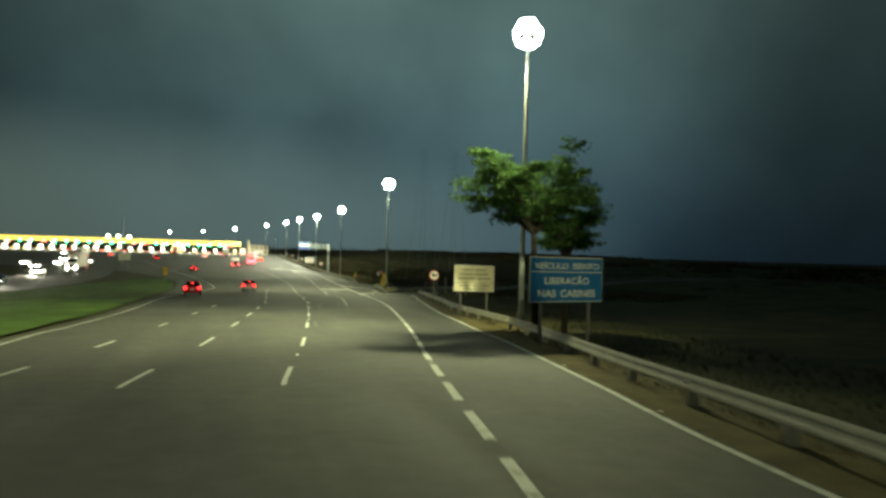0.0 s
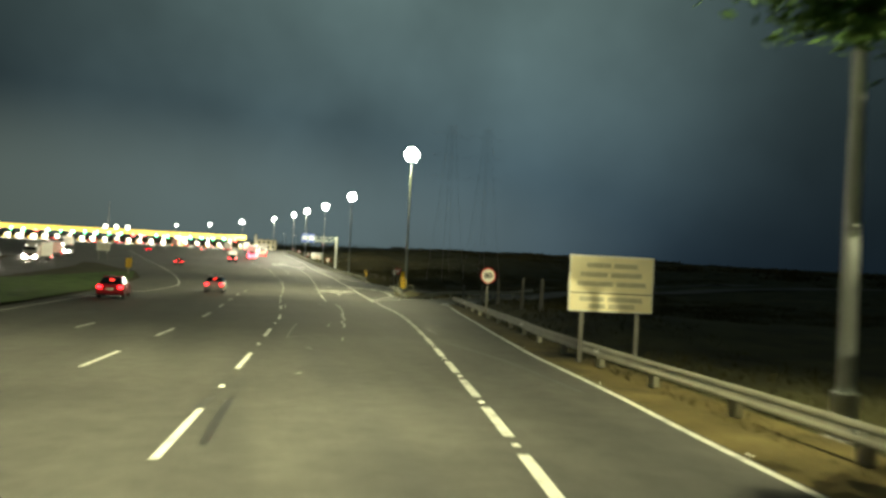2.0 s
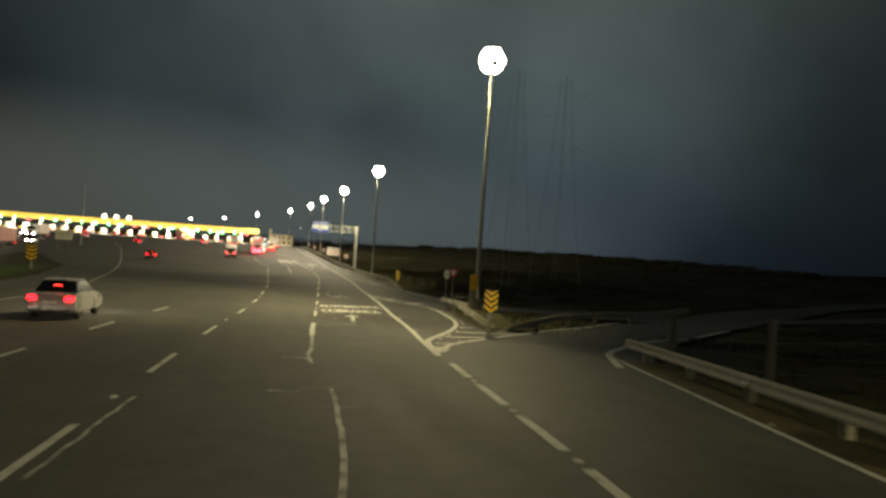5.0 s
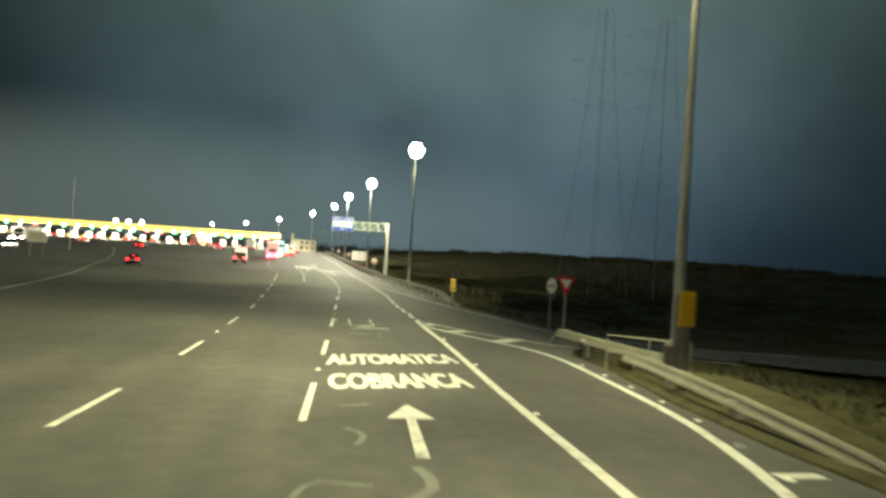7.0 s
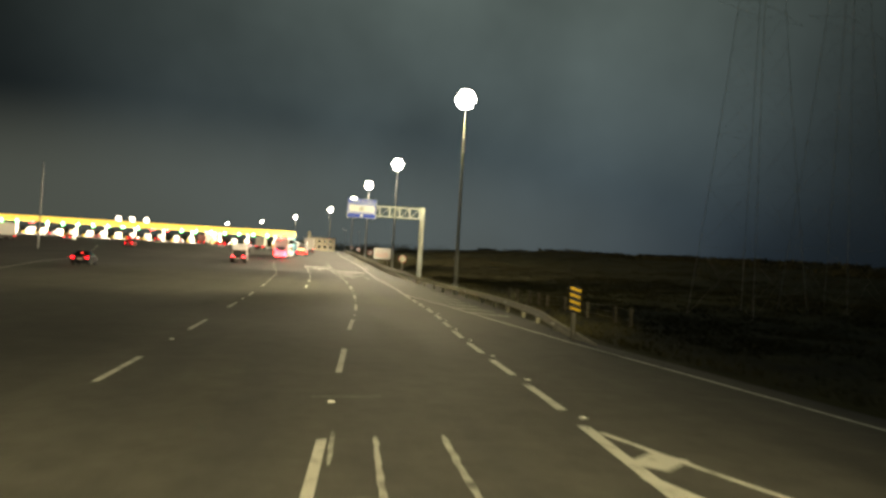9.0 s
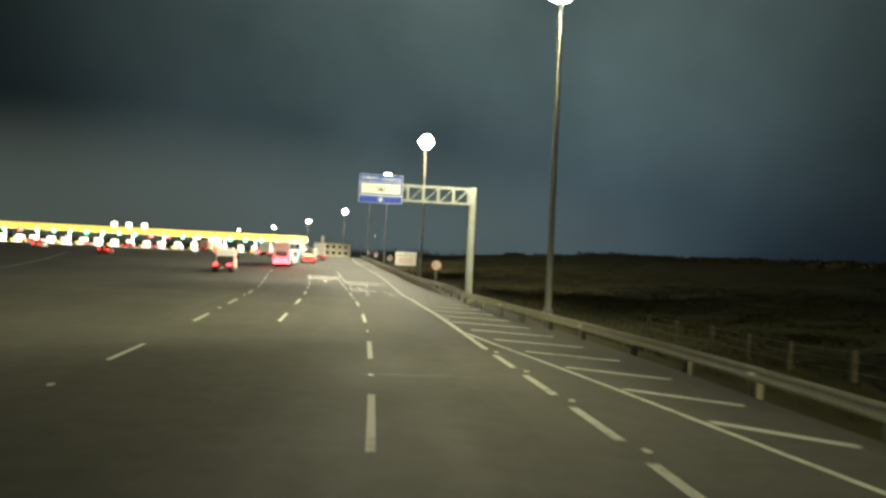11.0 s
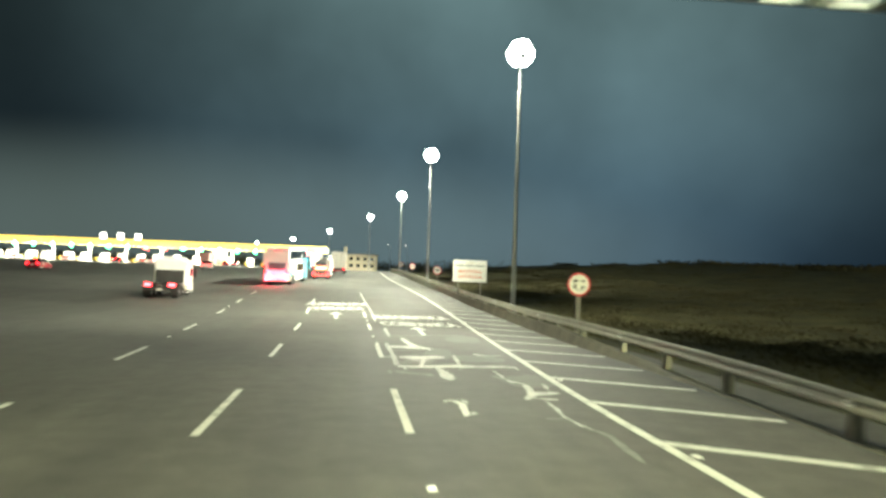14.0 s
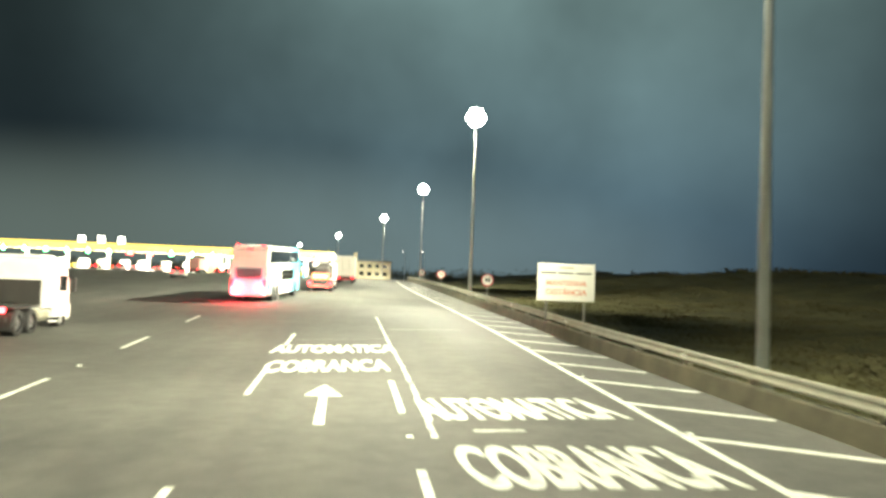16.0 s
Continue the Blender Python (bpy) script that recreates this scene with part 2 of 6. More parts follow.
LAMP_GLOW = glowing("lit_lamp_lens", (0.90, 1.0, 0.94), 70.0)
STUD_MAT = material("road_stud", (0.90, 0.89, 0.83), 0.3, 0.0, 0.1, 8.0, 60.0, 0.0)


# ---- mesh helpers ----
def box(bm, x0, x1, y0, y1, z0, z1):
    v = [bm.verts.new((x, y, z)) for z in (z0, z1) for y in (y0, y1) for x in (x0, x1)]
    for f in ((0, 2, 3, 1), (4, 5, 7, 6), (0, 1, 5, 4), (2, 6, 7, 3), (0, 4, 6, 2), (1, 3, 7, 5)):
        bm.faces.new([v[i] for i in f])
    return v


def tube(bm, a, b, r0, r1=None, sides=8):
    """A tapered round bar from a to b."""
    a, b = Vector(a), Vector(b)
    r1 = r0 if r1 is None else r1
    axis = (b - a).normalized()
    side = axis.orthogonal().normalized()
    other = axis.cross(side)
    rings = []
    for c, r in ((a, r0), (b, r1)):
        rings.append([bm.verts.new(c + r * (math.cos(2 * math.pi * k / sides) * side + math.sin(2 * math.pi * k / sides) * other)) for k in range(sides)])
    for k in range(sides):
        j = (k + 1) % sides
        bm.faces.new((rings[0][k], rings[0][j], rings[1][j], rings[1][k]))
    bm.faces.new(rings[0][::-1])
    bm.faces.new(rings[1])


def bevelled(bm, width, segments=2):
    bmesh.ops.recalc_face_normals(bm, faces=bm.faces)
    bmesh.ops.bevel(bm, geom=[e for e in bm.edges if e.calc_face_angle(0) > 0.5], offset=width, segments=segments, profile=0.6, affect="EDGES", clamp_overlap=True)
    return bm


def mesh_of(name, bm, mat, smooth=False):
    bmesh.ops.recalc_face_normals(bm, faces=bm.faces)
    me = bpy.data.meshes.new(name)
    bm.to_mesh(me)
    bm.free()
    me.materials.append(mat)
    if smooth:
        for p in me.polygons:
            p.use_smooth = True
    return me


def part(name, bm, mat, parent=None, label="", smooth=False):
    ob = new(name, mesh_of(name, bm, mat, smooth))
    if parent is not None:
        ob.parent = parent
    if label:
        ob["label"] = label
    return ob


def thing(name, label, category, group="", kind="", at=None):
    ob = new(name)
    if at is not None:
        ob.matrix_basis = at
    return tagged(ob, label, category, group, kind)


def strip_mesh(name, rows, mat, dz=0.0):
    """A sheet from rows of points across; z follows the road."""
    verts, faces = [], []
    n = len(rows[0])
    for row in rows:
        for x, y in row:
            verts.append((x, y, road_z(y) + dz))
    for i in range(len(rows) - 1):
        for j in range(n - 1):
            a = i * n + j
            faces.append((a, a + 1, a + n + 1, a + n))
    me = bpy.data.meshes.new(name)
    me.from_pydata(verts, [], faces)
    me.materials.append(mat)
    return me


def along(points, step):
    """Points every step metres along a smooth line through the given (x, y) points."""
    dense = []
    pts = [2 * Vector(points[0]) - Vector(points[1])] + [Vector(p) for p in points] + [2 * Vector(points[-1]) - Vector(points[-2])]
    for i in range(1, len(pts) - 2):
        a, b, c, d = pts[i - 1], pts[i], pts[i + 1], pts[i + 2]
        n = max(2, int((c - b).length / 0.5))
        for k in range(n):
            f = k / n
            dense.append(b + 0.5 * f * (c - a + f * (2 * a - 5 * b + 4 * c - d + f * (3 * (b - c) + d - a))))
    dense.append(pts[-2])
    out, left = [dense[0]], step
    for p, q in zip(dense, dense[1:]):
        seg = (q - p).length
        pos = 0.0
        while seg - pos >= left:
            pos += left
            out.append(p + (q - p) * (pos / seg))
            left = step
        left -= seg - pos
    return out


def surface_z(x, y):
    """Height of the paved surface: the side roads rise with the verge."""
    rise = bank(x, y) + 0.05
    return road_z(y) + (rise + 0.008 if rise > 0 else 0.0)


def ribbon(points, width, dz, name, mat, parent=None, fade=0.0):
    """A painted band of that width along (x, y) points, lying on the road."""
    verts, faces = [], []
    for i, p in enumerate(points):
        q0, q1 = points[max(0, i - 1)], points[min(len(points) - 1, i + 1)]
        d = (Vector(q1) - Vector(q0)).normalized()
        nrm = Vector((d.y, -d.x)) * width / 2
        for s in (-1, 1):
            x, y = p[0] + s * nrm.x, p[1] + s * nrm.y
            verts.append((x, y, surface_z(x, y) + dz))
    for i in range(len(points) - 1):
        faces.append((2 * i, 2 * i + 1, 2 * i + 3, 2 * i + 2))
    me = bpy.data.meshes.new(name)
    me.from_pydata(verts, [], faces)
    me.materials.append(mat)
    ob = new(name, me)
    if parent is not None:
        ob.parent = parent
    return ob
# ---- ground and roads ----
EDGE_R = [(-60, -9.5), (-10, -6.0), (9, -3.5), (14, -2.7), (19, -1.7), (31.5, 0.5), (38, 1.32), (42, 1.9), (45, 2.4), (50, 3.1), (54, 3.63), (59, 4.5), (62, 5.02), (65.5, 5.65), (69.5, 6.4), (75.4, 7.47), (80.6, 8.4), (89.3, 10.1), (92, 10.6), (95.5, 11.4)]
ROAD_R = [(-60, -8.6), (-10, -5.0), (9, -2.6), (19, -0.8), (31.5, 1.25), (38, 2.02), (43, 2.8), (50, 3.85), (58.7, 5.2), (69.5, 7.15), (79.5, 9.05), (88, 10.7), (95, 12.3), (101, 13.2), (104.0, 12.0),
          (107, 9.8), (117, 11.0), (124, 11.4), (128, 13.4), (132, 15.6), (136, 14.8), (145, 14.0), (153, 13.2), (160, 13.7), (175, 14.4), (240, 15.2), (262, 14.8), (300, 13.8), (340, 13.0), (400, 14.0), (620, 14.0)]
ROAD_L = [(-60, -19.5), (30, -19.6), (50, -18.4), (86, -18.2), (110, -18.4), (140, -20.0), (165, -24.0), (200, -36.0), (230, -60.0), (260, -110.0), (290, -150.0), (620, -150.0)]


def bank(x, y):
    """Height of the verge above the road: a low rise on the far side of the fence, and uneven ground."""
    right = lerp_table(ROAD_R, y)
    d = x - right
    h = -0.08
    if d > 2.5:
        d -= 2.5
        h = -0.05
        f = min(1.0, max(0.0, (d - 7.0) / 60.0))
        h += 4.4 * f * f * (3 - 2 * f) * (0.6 + 0.4 * min(1.0, max(0.0, (y - 40) / 120)))
        g = min(1.0, d / 4.0)
        h += g * 0.18 * noise.noise(Vector((x * 0.13, y * 0.13, 0.0))) + min(1.0, d / 40.0) * 1.2 * noise.noise(Vector((x * 0.02, y * 0.02, 5.0)))
    d = x - right
    if 56 < y < 95 and d > 0.9:
        rise = min(1.0, (d - 0.9) / 1.8) * min(1.0, (y - 56) / 7.0, (95 - y) / 8.0)
        h += 0.85 * rise * rise * (3 - 2 * rise) * max(0.0, 1 - max(0.0, d - 6.0) / 18.0)
    left = lerp_table(ROAD_L, y)
    if x < left:
        e = left - x
        h += min(1.0, e / 3.0) * (0.12 + 0.08 * noise.noise(Vector((x * 0.2, y * 0.2, 3.0)))) if e < 14 else 0.0
    return h


def far_z(y):
    return road_z(y) + (max(0.0, y - 480.0) * 0.004 if y > 480 else 0.0)


EXIT_LINE = [(7.5, 92), (11.5, 99), (17, 106.5), (26, 115), (40, 124), (70, 134)]
ENTRY_LINE = [(75, 112), (45, 114), (30, 118.5), (20.5, 124.5), (14.5, 131), (11.5, 139), (9.8, 150)]
SIDE_LINES = along(EXIT_LINE, 1.5) + along(ENTRY_LINE, 1.5)


def under_side_road(x, y):
    return 88 < y < 155 and x > 4 and any((p.x - x) ** 2 + (p.y - y) ** 2 < 18.0 for p in SIDE_LINES)


def build_ground():
    ys = [-400, -200, -120] + [-60 + 4 * i for i in range(146)] + [560, 620, 700, 820, 1000, 1400, 2000, 3000, 4500]
    xs = [-3000, -1500, -700, -400, -260, -200, -170] + [-150 + 6 * i for i in range(21)] + [-26 + 2 * i for i in range(42)] + [62, 70, 80, 92, 106, 125, 160, 220, 320, 500, 900, 1700, 3000]
    verts = [(x, y, far_z(y) + bank(x, y) - (0.12 if lerp_table(ROAD_L, y) + 0.2 < x < lerp_table(ROAD_R, y) - 0.2 else 0.0) - (0.16 if under_side_road(x, y) else 0.0)) for y in ys for x in xs]
    n = len(xs)
    faces = [(i * n + j, i * n + j + 1, (i + 1) * n + j + 1, (i + 1) * n + j) for i in range(len(ys) - 1) for j in range(n - 1)]
    me = bpy.data.meshes.new("ground")
    me.from_pydata(verts, [], faces)
    me.materials.append(GRASS)
    for p in me.polygons:
        p.use_smooth = True
    return tagged(new("ground", me), "dark dry roadside grass on uneven ground", "ground", kind="structure")


ground = build_ground()


def build_road():
    ys = [-60 + 2 * i for i in range(341)]
    rows = []
    for y in ys:
        l, r = lerp_table(ROAD_L, y), lerp_table(ROAD_R, y)
        rows.append([(l + (r - l) * j / 10, y) for j in range(11)])
    return tagged(new("road", strip_mesh("road", rows, ASPHALT)), "wide worn grey asphalt motorway widening towards a toll plaza", "road", kind="structure")


road = build_road()


def side_road(name, centre, width, label):
    pts = along(centre, 2.0)
    rows = []
    for i, p in enumerate(pts):
        q0, q1 = pts[max(0, i - 1)], pts[min(len(pts) - 1, i + 1)]
        d = (q1 - q0).normalized()
        nrm = Vector((d.y, -d.x)) * width / 2
        rows.append([(p.x - nrm.x, p.y - nrm.y), (p.x, p.y), (p.x + nrm.x, p.y + nrm.y)])
    me = strip_mesh(name, rows, ASPHALT, 0.006)
    for v in me.vertices:
        v.co.z += max(0.0, bank(v.co.x, v.co.y) + 0.05)
    return tagged(new(name, me), label, "road", kind="structure")


exit_road = side_road("exit_road", EXIT_LINE, 6.2, "grey asphalt exit lane leaving the motorway")
entry_road = side_road("entry_road", ENTRY_LINE, 4.8, "grey asphalt slip road joining the motorway")
opposite_road = side_road("opposite_road", [(-42, -60), (-42, 0), (-41.5, 80), (-42, 160), (-52, 240), (-60, 290)], 15.0, "asphalt carriageway of the opposite direction")

# ---- painted lines ----
LINE_L = [(-9.9, 14), (-9.7, 19.6), (-8.3, 30.5), (-7.0, 42.3), (-5.9, 53.1), (-5.0, 62.9), (-4.2, 72.3), (-3.1, 97.9), (-2.2, 113), (-1.7, 123.5), (-1.35, 134), (-1.1, 143), (-1.1, 172.8), (-1.2, 188), (-1.5, 208), (-2.1, 220.7), (-3.0, 232.9), (-3.8, 245), (-4.4, 255.5), (-4.9, 267)]
LINE_M = [(1.5, 110.7), (2.2, 121.1), (2.9, 131.5), (3.6, 142.6), (4.3, 154), (5.0, 164), (5.6, 179), (5.8, 192), (5.7, 202), (5.5, 212), (5.3, 225), (5.0, 240), (4.8, 247)]
LINE_L2 = [(2.1, 185.7), (2.2, 197), (2.2, 211), (1.9, 224.4), (1.6, 236.5), (1.2, 248), (0.9, 259)]
LINE_R = [(-9.0, 0.0), (-7.3, 9.4), (-6.1, 16.6), (-4.6, 25.2), (-2.9, 34.4), (-1.1, 45.0), (1.1, 59.2), (2.7, 70.8), (3.65, 80.0), (4.4, 91), (5.3, 102.5), (5.70, 107.1), (6.18, 114.0), (7.0, 125), (7.7, 138), (8.2, 151), (9.1, 165), (9.45, 178)]
LINE_EDGE = [(9.45, 178), (9.7, 190), (9.65, 204), (9.6, 213), (10.2, 230), (10.5, 240), (10.55, 250), (10.4, 262), (9.9, 278), (9.0, 300), (8.4, 330), (8.8, 380)]


def solid_line(pts, width, label, dz=0.008, mat=PAINT, step=1.5):
    ob = ribbon(along(pts, step), width, dz, "edge_line", mat)
    return tagged(ob, label, "road marking", kind="structure")


def dashed_line(pts, starts, length, width, label, mat=PAINT):
    """A lane line whose dashes begin at the given y."""
    line = thing("lane_line", label, "road marking", kind="structure")
    table = [(p.y, p.x) for p in along(pts, 0.5)]
    for y0 in starts:
        ln = length * random.uniform(0.94, 1.05)
        seg = [(lerp_table(table, y0 + ln * k / 4), y0 + ln * k / 4) for k in range(5)]
        ribbon(seg, width, 0.008, "dash", mat, line)
    return line


dashed_line(LINE_L, [19.6, 30.2, 40.0, 49.5, 59.0, 69.0, 78.6, 88.3, 97.9, 109.8, 119.7, 130.5, 140.4, 151.0, 161.9, 172.8, 184.6, 195.4, 206.2, 217.1, 228.8, 240.6, 251.4, 262.6], 3.8, 0.14, "white dashed lane line worn thin by traffic")
dashed_line(LINE_M, [110.7, 121.1, 131.5, 142.6, 153.2, 163.9, 174.6, 186.9, 197.2, 208.0, 219.5, 231.8, 241.0], 4.6, 0.15, "white dashed lane line beside the automatic toll lane")
dashed_line(LINE_L2, [185.9, 197.2, 207.6, 218.9, 230.4, 242.9, 254.0], 4.6, 0.14, "white dashed line dividing two widening lanes")
dashed_line([(x - 3.75, y) for x, y in LINE_L[:9]], [19.6, 30.4, 40.6, 49.5, 58.2, 69.0, 78.6, 88.3, 97.9, 108.5], 3.6, 0.13, "white dashed lane line, thinly worn")
dashed_line([(x - 7.2, y) for x, y in LINE_L[:7]], [21.7, 30.0, 40.6, 51.0, 61.0], 2.4, 0.12, "faint white dashed lane line")
LINE_R_DASH = LINE_R[:11]
dashed_line(LINE_R_DASH, [4.4 + 4.13 * i for i in range(6)] + [29.2 + 4.0 * i for i in range(16)], 2.75, 0.20, "white short-dashed line along the shoulder lane")
solid_line([(4.52, 94.0), (4.9, 98.4), (5.3, 102.5), (5.70, 107.1), (6.18, 114.0), (7.0, 125), (7.45, 134), (7.7, 138)], 0.22, "solid white line beside the gore")
dashed_line(LINE_R[13:], [138.8 + 4.35 * i for i in range(9)], 2.8, 0.20, "white short-dashed line where the slip road joins")
solid_line(LINE_EDGE, 0.2, "solid white line along a hatched shoulder")
solid_line([(x, y) for y, x in EDGE_R if y > -40], 0.16, "solid white line along the right shoulder")
solid_line([(10.2, 92.6), (11.2, 95.4), (12.0, 97.3), (13.9, 99.9), (16.7, 103.2), (19.5, 105.7), (26, 110.5)], 0.28, "solid white line round the kerb of the exit lane")
# gore of the exit
solid_line([(4.75, 95.0), (5.5, 97.2), (6.45, 98.9), (7.9, 100.8), (10.6, 104.2), (14.5, 108.8), (22.4, 117.0)], 0.24, "solid white line along the exit gore", 0.010)
solid_line([(4.7, 95.0), (5.15, 99.0), (6.0, 101.2), (6.9, 103.4), (8.2, 107.0), (9.3, 111.5), (10.0, 117), (10.45, 122.6), (10.15, 125.3), (9.6, 127.3), (9.0, 129.1), (8.4, 131.0), (7.65, 133.3), (7.3, 134.8)], 0.24, "solid white line curving along the gore", 0.010)
solid_line([(17.5, 122.3), (13.8, 125.5), (11.7, 127.7), (9.9, 130.9), (9.0, 133.1), (8.35, 135.0), (7.75, 137.0)], 0.14, "solid white line of the slip road gore", 0.010)
solid_line([(22, 125.5), (16.5, 130.2), (14.3, 132.4), (13.8, 136.4), (13.1, 144), (12.4, 151), (11.9, 158)], 0.14, "thin solid white line along the slip road")
solid_line([(-19.1, -40), (-18.9, 28), (-18.3, 40), (-17.5, 55), (-17.3, 75), (-16.6, 88), (-14.6, 101), (-13.6, 115), (-13.8, 125), (-16.0, 147), (-19.4, 172), (-24.8, 204), (-35.0, 260), (-44, 300)], 0.13, "solid white line round the end of the median")


def gore_bars(bars, label):
    group = thing("gore_bars", label, "road marking", kind="structure")
    for a, b, w in bars:
        ribbon([a, ((a[0] + b[0]) / 2, (a[1] + b[1]) / 2), b], w, 0.006, "bar", PAINT, group)


gore_bars([((4.85, 95.4), (5.35, 97.0), 0.5), ((5.3, 98.2), (6.2, 98.5), 0.35), ((6.4, 101.45), (8.5, 101.65), 0.4), ((7.5, 104.3), (10.7, 104.4), 0.4), ((8.5, 107.3), (9.3, 107.35), 0.3)], "white bars painted across the exit gore")
gore_bars([((8.2, 131.4), (9.35, 132.5), 0.7), ((7.65, 134.8), (8.3, 135.4), 0.6), ((9.6, 127.8), (10.95, 129.4), 0.75)], "white patches between the slip road lines")
hatch_table = [(p.y, p.x) for p in along(LINE_EDGE, 0.5)]
rail_table = [(165, 13.2), (185, 13.3), (200, 13.0), (216, 12.9), (226, 13.3), (240, 13.5), (262, 13.1), (300, 12.0), (330, 11.4)]
hatch = []
for yy in [203.8 - 3.72 * k for k in range(10, -1, -1)] + [207.5 + 3.95 * k for k in range(31)]:
    xa = 9.9 + (189 - yy) * 0.072 if yy < 189 else lerp_table(hatch_table, yy) + 0.05
    hatch.append(((xa, yy), (lerp_table(rail_table, yy), yy - 1.9), 0.30))
gore_bars(hatch, "white slanting bars painted over the shoulder")
solid_line([(11.9, 158), (11.55, 163), (11.05, 170), (10.5, 176), (10.05, 180), (9.65, 184)], 0.16, "solid white line closing the hatched shoulder", 0.011)

# road studs
studs = tagged(new("road_studs"), "small white reflective studs along the lane lines", "road stud", kind="structure")
bm = bmesh.new()
v = box(bm, -0.065, 0.065, -0.05, 0.05, 0.0, 0.024)
for i in (4, 5, 6, 7):
    v[i].co.x *= 0.75
    v[i].co.y *= 0.6
stud_mesh = mesh_of("stud", bm, STUD_MAT)
for table, ys in (([(p.y, p.x) for p in along(LINE_L, 1)], [26.9, 46.5, 56, 66, 85, 105, 127, 148, 169, 192, 203.8, 225, 247]), ([(p.y, p.x) for p in along(LINE_M, 1)], [117.7, 139, 160.5, 171.5, 183, 204.8, 228, 238.6]),
                  ([(p.y, p.x + 0.25) for p in along(EDGE_R and [(x, y) for y, x in EDGE_R], 1)], [6.5, 14.7, 23.0, 31.3, 39.6, 47.4, 56.6, 66.7, 75.2, 83.6]),
                  ([(p.y, p.x) for p in along(LINE_R_DASH, 1)], [24.4] + [28.55 + 4.0 * i for i in range(16)]),
                  ([(p.y, p.x + 0.22) for p in along(LINE_EDGE, 1)], [182 + 8.2 * i for i in range(15)]), ([(p.y, p.x + 0.2) for p in along(LINE_R, 1)], [96, 104, 112, 120, 128] + [138.1 + 4.35 * i for i in range(10)]),
                  ([(p.y, p.x + 0.35) for p in along([(5.15, 99.0), (6.0, 101.2), (6.9, 103.4), (8.2, 107.0), (9.3, 111.5), (10.0, 117), (10.45, 123)], 0.5)], [100.2 + 2.3 * i for i in range(10)]),
                  ([(p.y, p.x - 0.35) for p in along([(6.45, 98.9), (7.9, 100.8), (10.6, 104.2), (14.5, 108.8)], 0.5)], [99.6, 101.8, 104.0, 106.2])):
    for y in ys:
        ob = new("stud", stud_mesh)
        ob.parent = studs
        ob.matrix_basis = pose(lerp_table(table, y), y, road_z(y))


# words and arrows on the road
def word_mesh(text, x0, x1, y0, y1, skew=0.0):
    cu = bpy.data.curves.new("word", "FONT")
    cu.body = text
    cu.size = 1.0
    cu.offset = 0.025
    tmp = bpy.data.objects.new("word", cu)
    scene.collection.objects.link(tmp)
    bpy.context.view_layer.update()
    me = bpy.data.meshes.new_from_object(tmp)
    bpy.data.objects.remove(tmp)
    bpy.data.curves.remove(cu)
    vx = [v.co.x for v in me.vertices]
    vy = [v.co.y for v in me.vertices]
    for v in me.vertices:
        v.co.x = x0 + (v.co.x - min(vx)) / (max(vx) - min(vx)) * (x1 - x0)
        v.co.y = y0 + (v.co.y - min(vy)) / (max(vy) - min(vy)) * (y1 - y0)
        v.co.x += skew * (v.co.y - y0)
    return me


def road_word(text, x0, x1, y0, y1, skew=0.0, tilt=0.0):
    me = word_mesh(text, x0 + 0.02, x1 - 0.02, y0, y1, skew)
    verts, faces = [], []
    for shift, lift in ((-0.02, 0.009), (0.02, 0.013)):
        base = len(verts)
        for v in me.vertices:
            x, y = v.co.x + shift, v.co.y + tilt * (v.co.x - x0)
            verts.append((x, y, road_z(y) + lift))
        faces += [tuple(base + i for i in p.vertices) for p in me.polygons]
    bold = bpy.data.meshes.new("road_lettering")
    bold.from_pydata(verts, [], faces)
    bold.materials.append(PAINT)
    bpy.data.meshes.remove(me)
    tagged(new("road_lettering", bold), "large white letters painted on the lane", "road marking", kind="structure")


def road_arrow(x, y0, y1, dx=0.0):
    bm = bmesh.new()
    pts = [(-0.11, 0), (0.11, 0), (0.09, 0.66), (0.46, 0.66), (0, 1.0), (-0.46, 0.66), (-0.09, 0.66)]
    vs = [bm.verts.new((x + a + dx * b, y0 + (y1 - y0) * b, road_z(y0 + (y1 - y0) * b) + 0.012)) for a, b in pts]
    bm.faces.new((vs[0], vs[1], vs[2], vs[6]))
    bm.faces.new((vs[6], vs[2], vs[3], vs[4], vs[5]))
    tagged(part("road_arrow", bm, PAINT), "white straight-ahead arrow painted on the lane", "road marking", kind="structure")


road_word("COBRANCA", 2.1, 5.75, 114.4, 116.9, 0.04, 0.25)
road_word("AUTOMATICA", 2.2, 6.4, 118.7, 121.1, 0.04, 0.35)
road_arrow(3.25, 108.1, 112.7, 0.4)
road_word("COBRANCA", 5.85, 10.0, 235.1, 237.9, -0.08, 0.06)
road_word("AUTOMATICA", 5.45, 10.05, 240.2, 242.9, -0.13, 0.15)
road_arrow(7.5, 229.3, 234.6, 0.0)
road_word("COBRANCA", 1.15, 4.9, 246.6, 249.3, -0.04, 0.3)
road_word("AUTOMATICA", 0.75, 5.2, 251.3, 253.8, -0.04, 0.3)
road_arrow(3.3, 239.5, 244.7, -0.2)


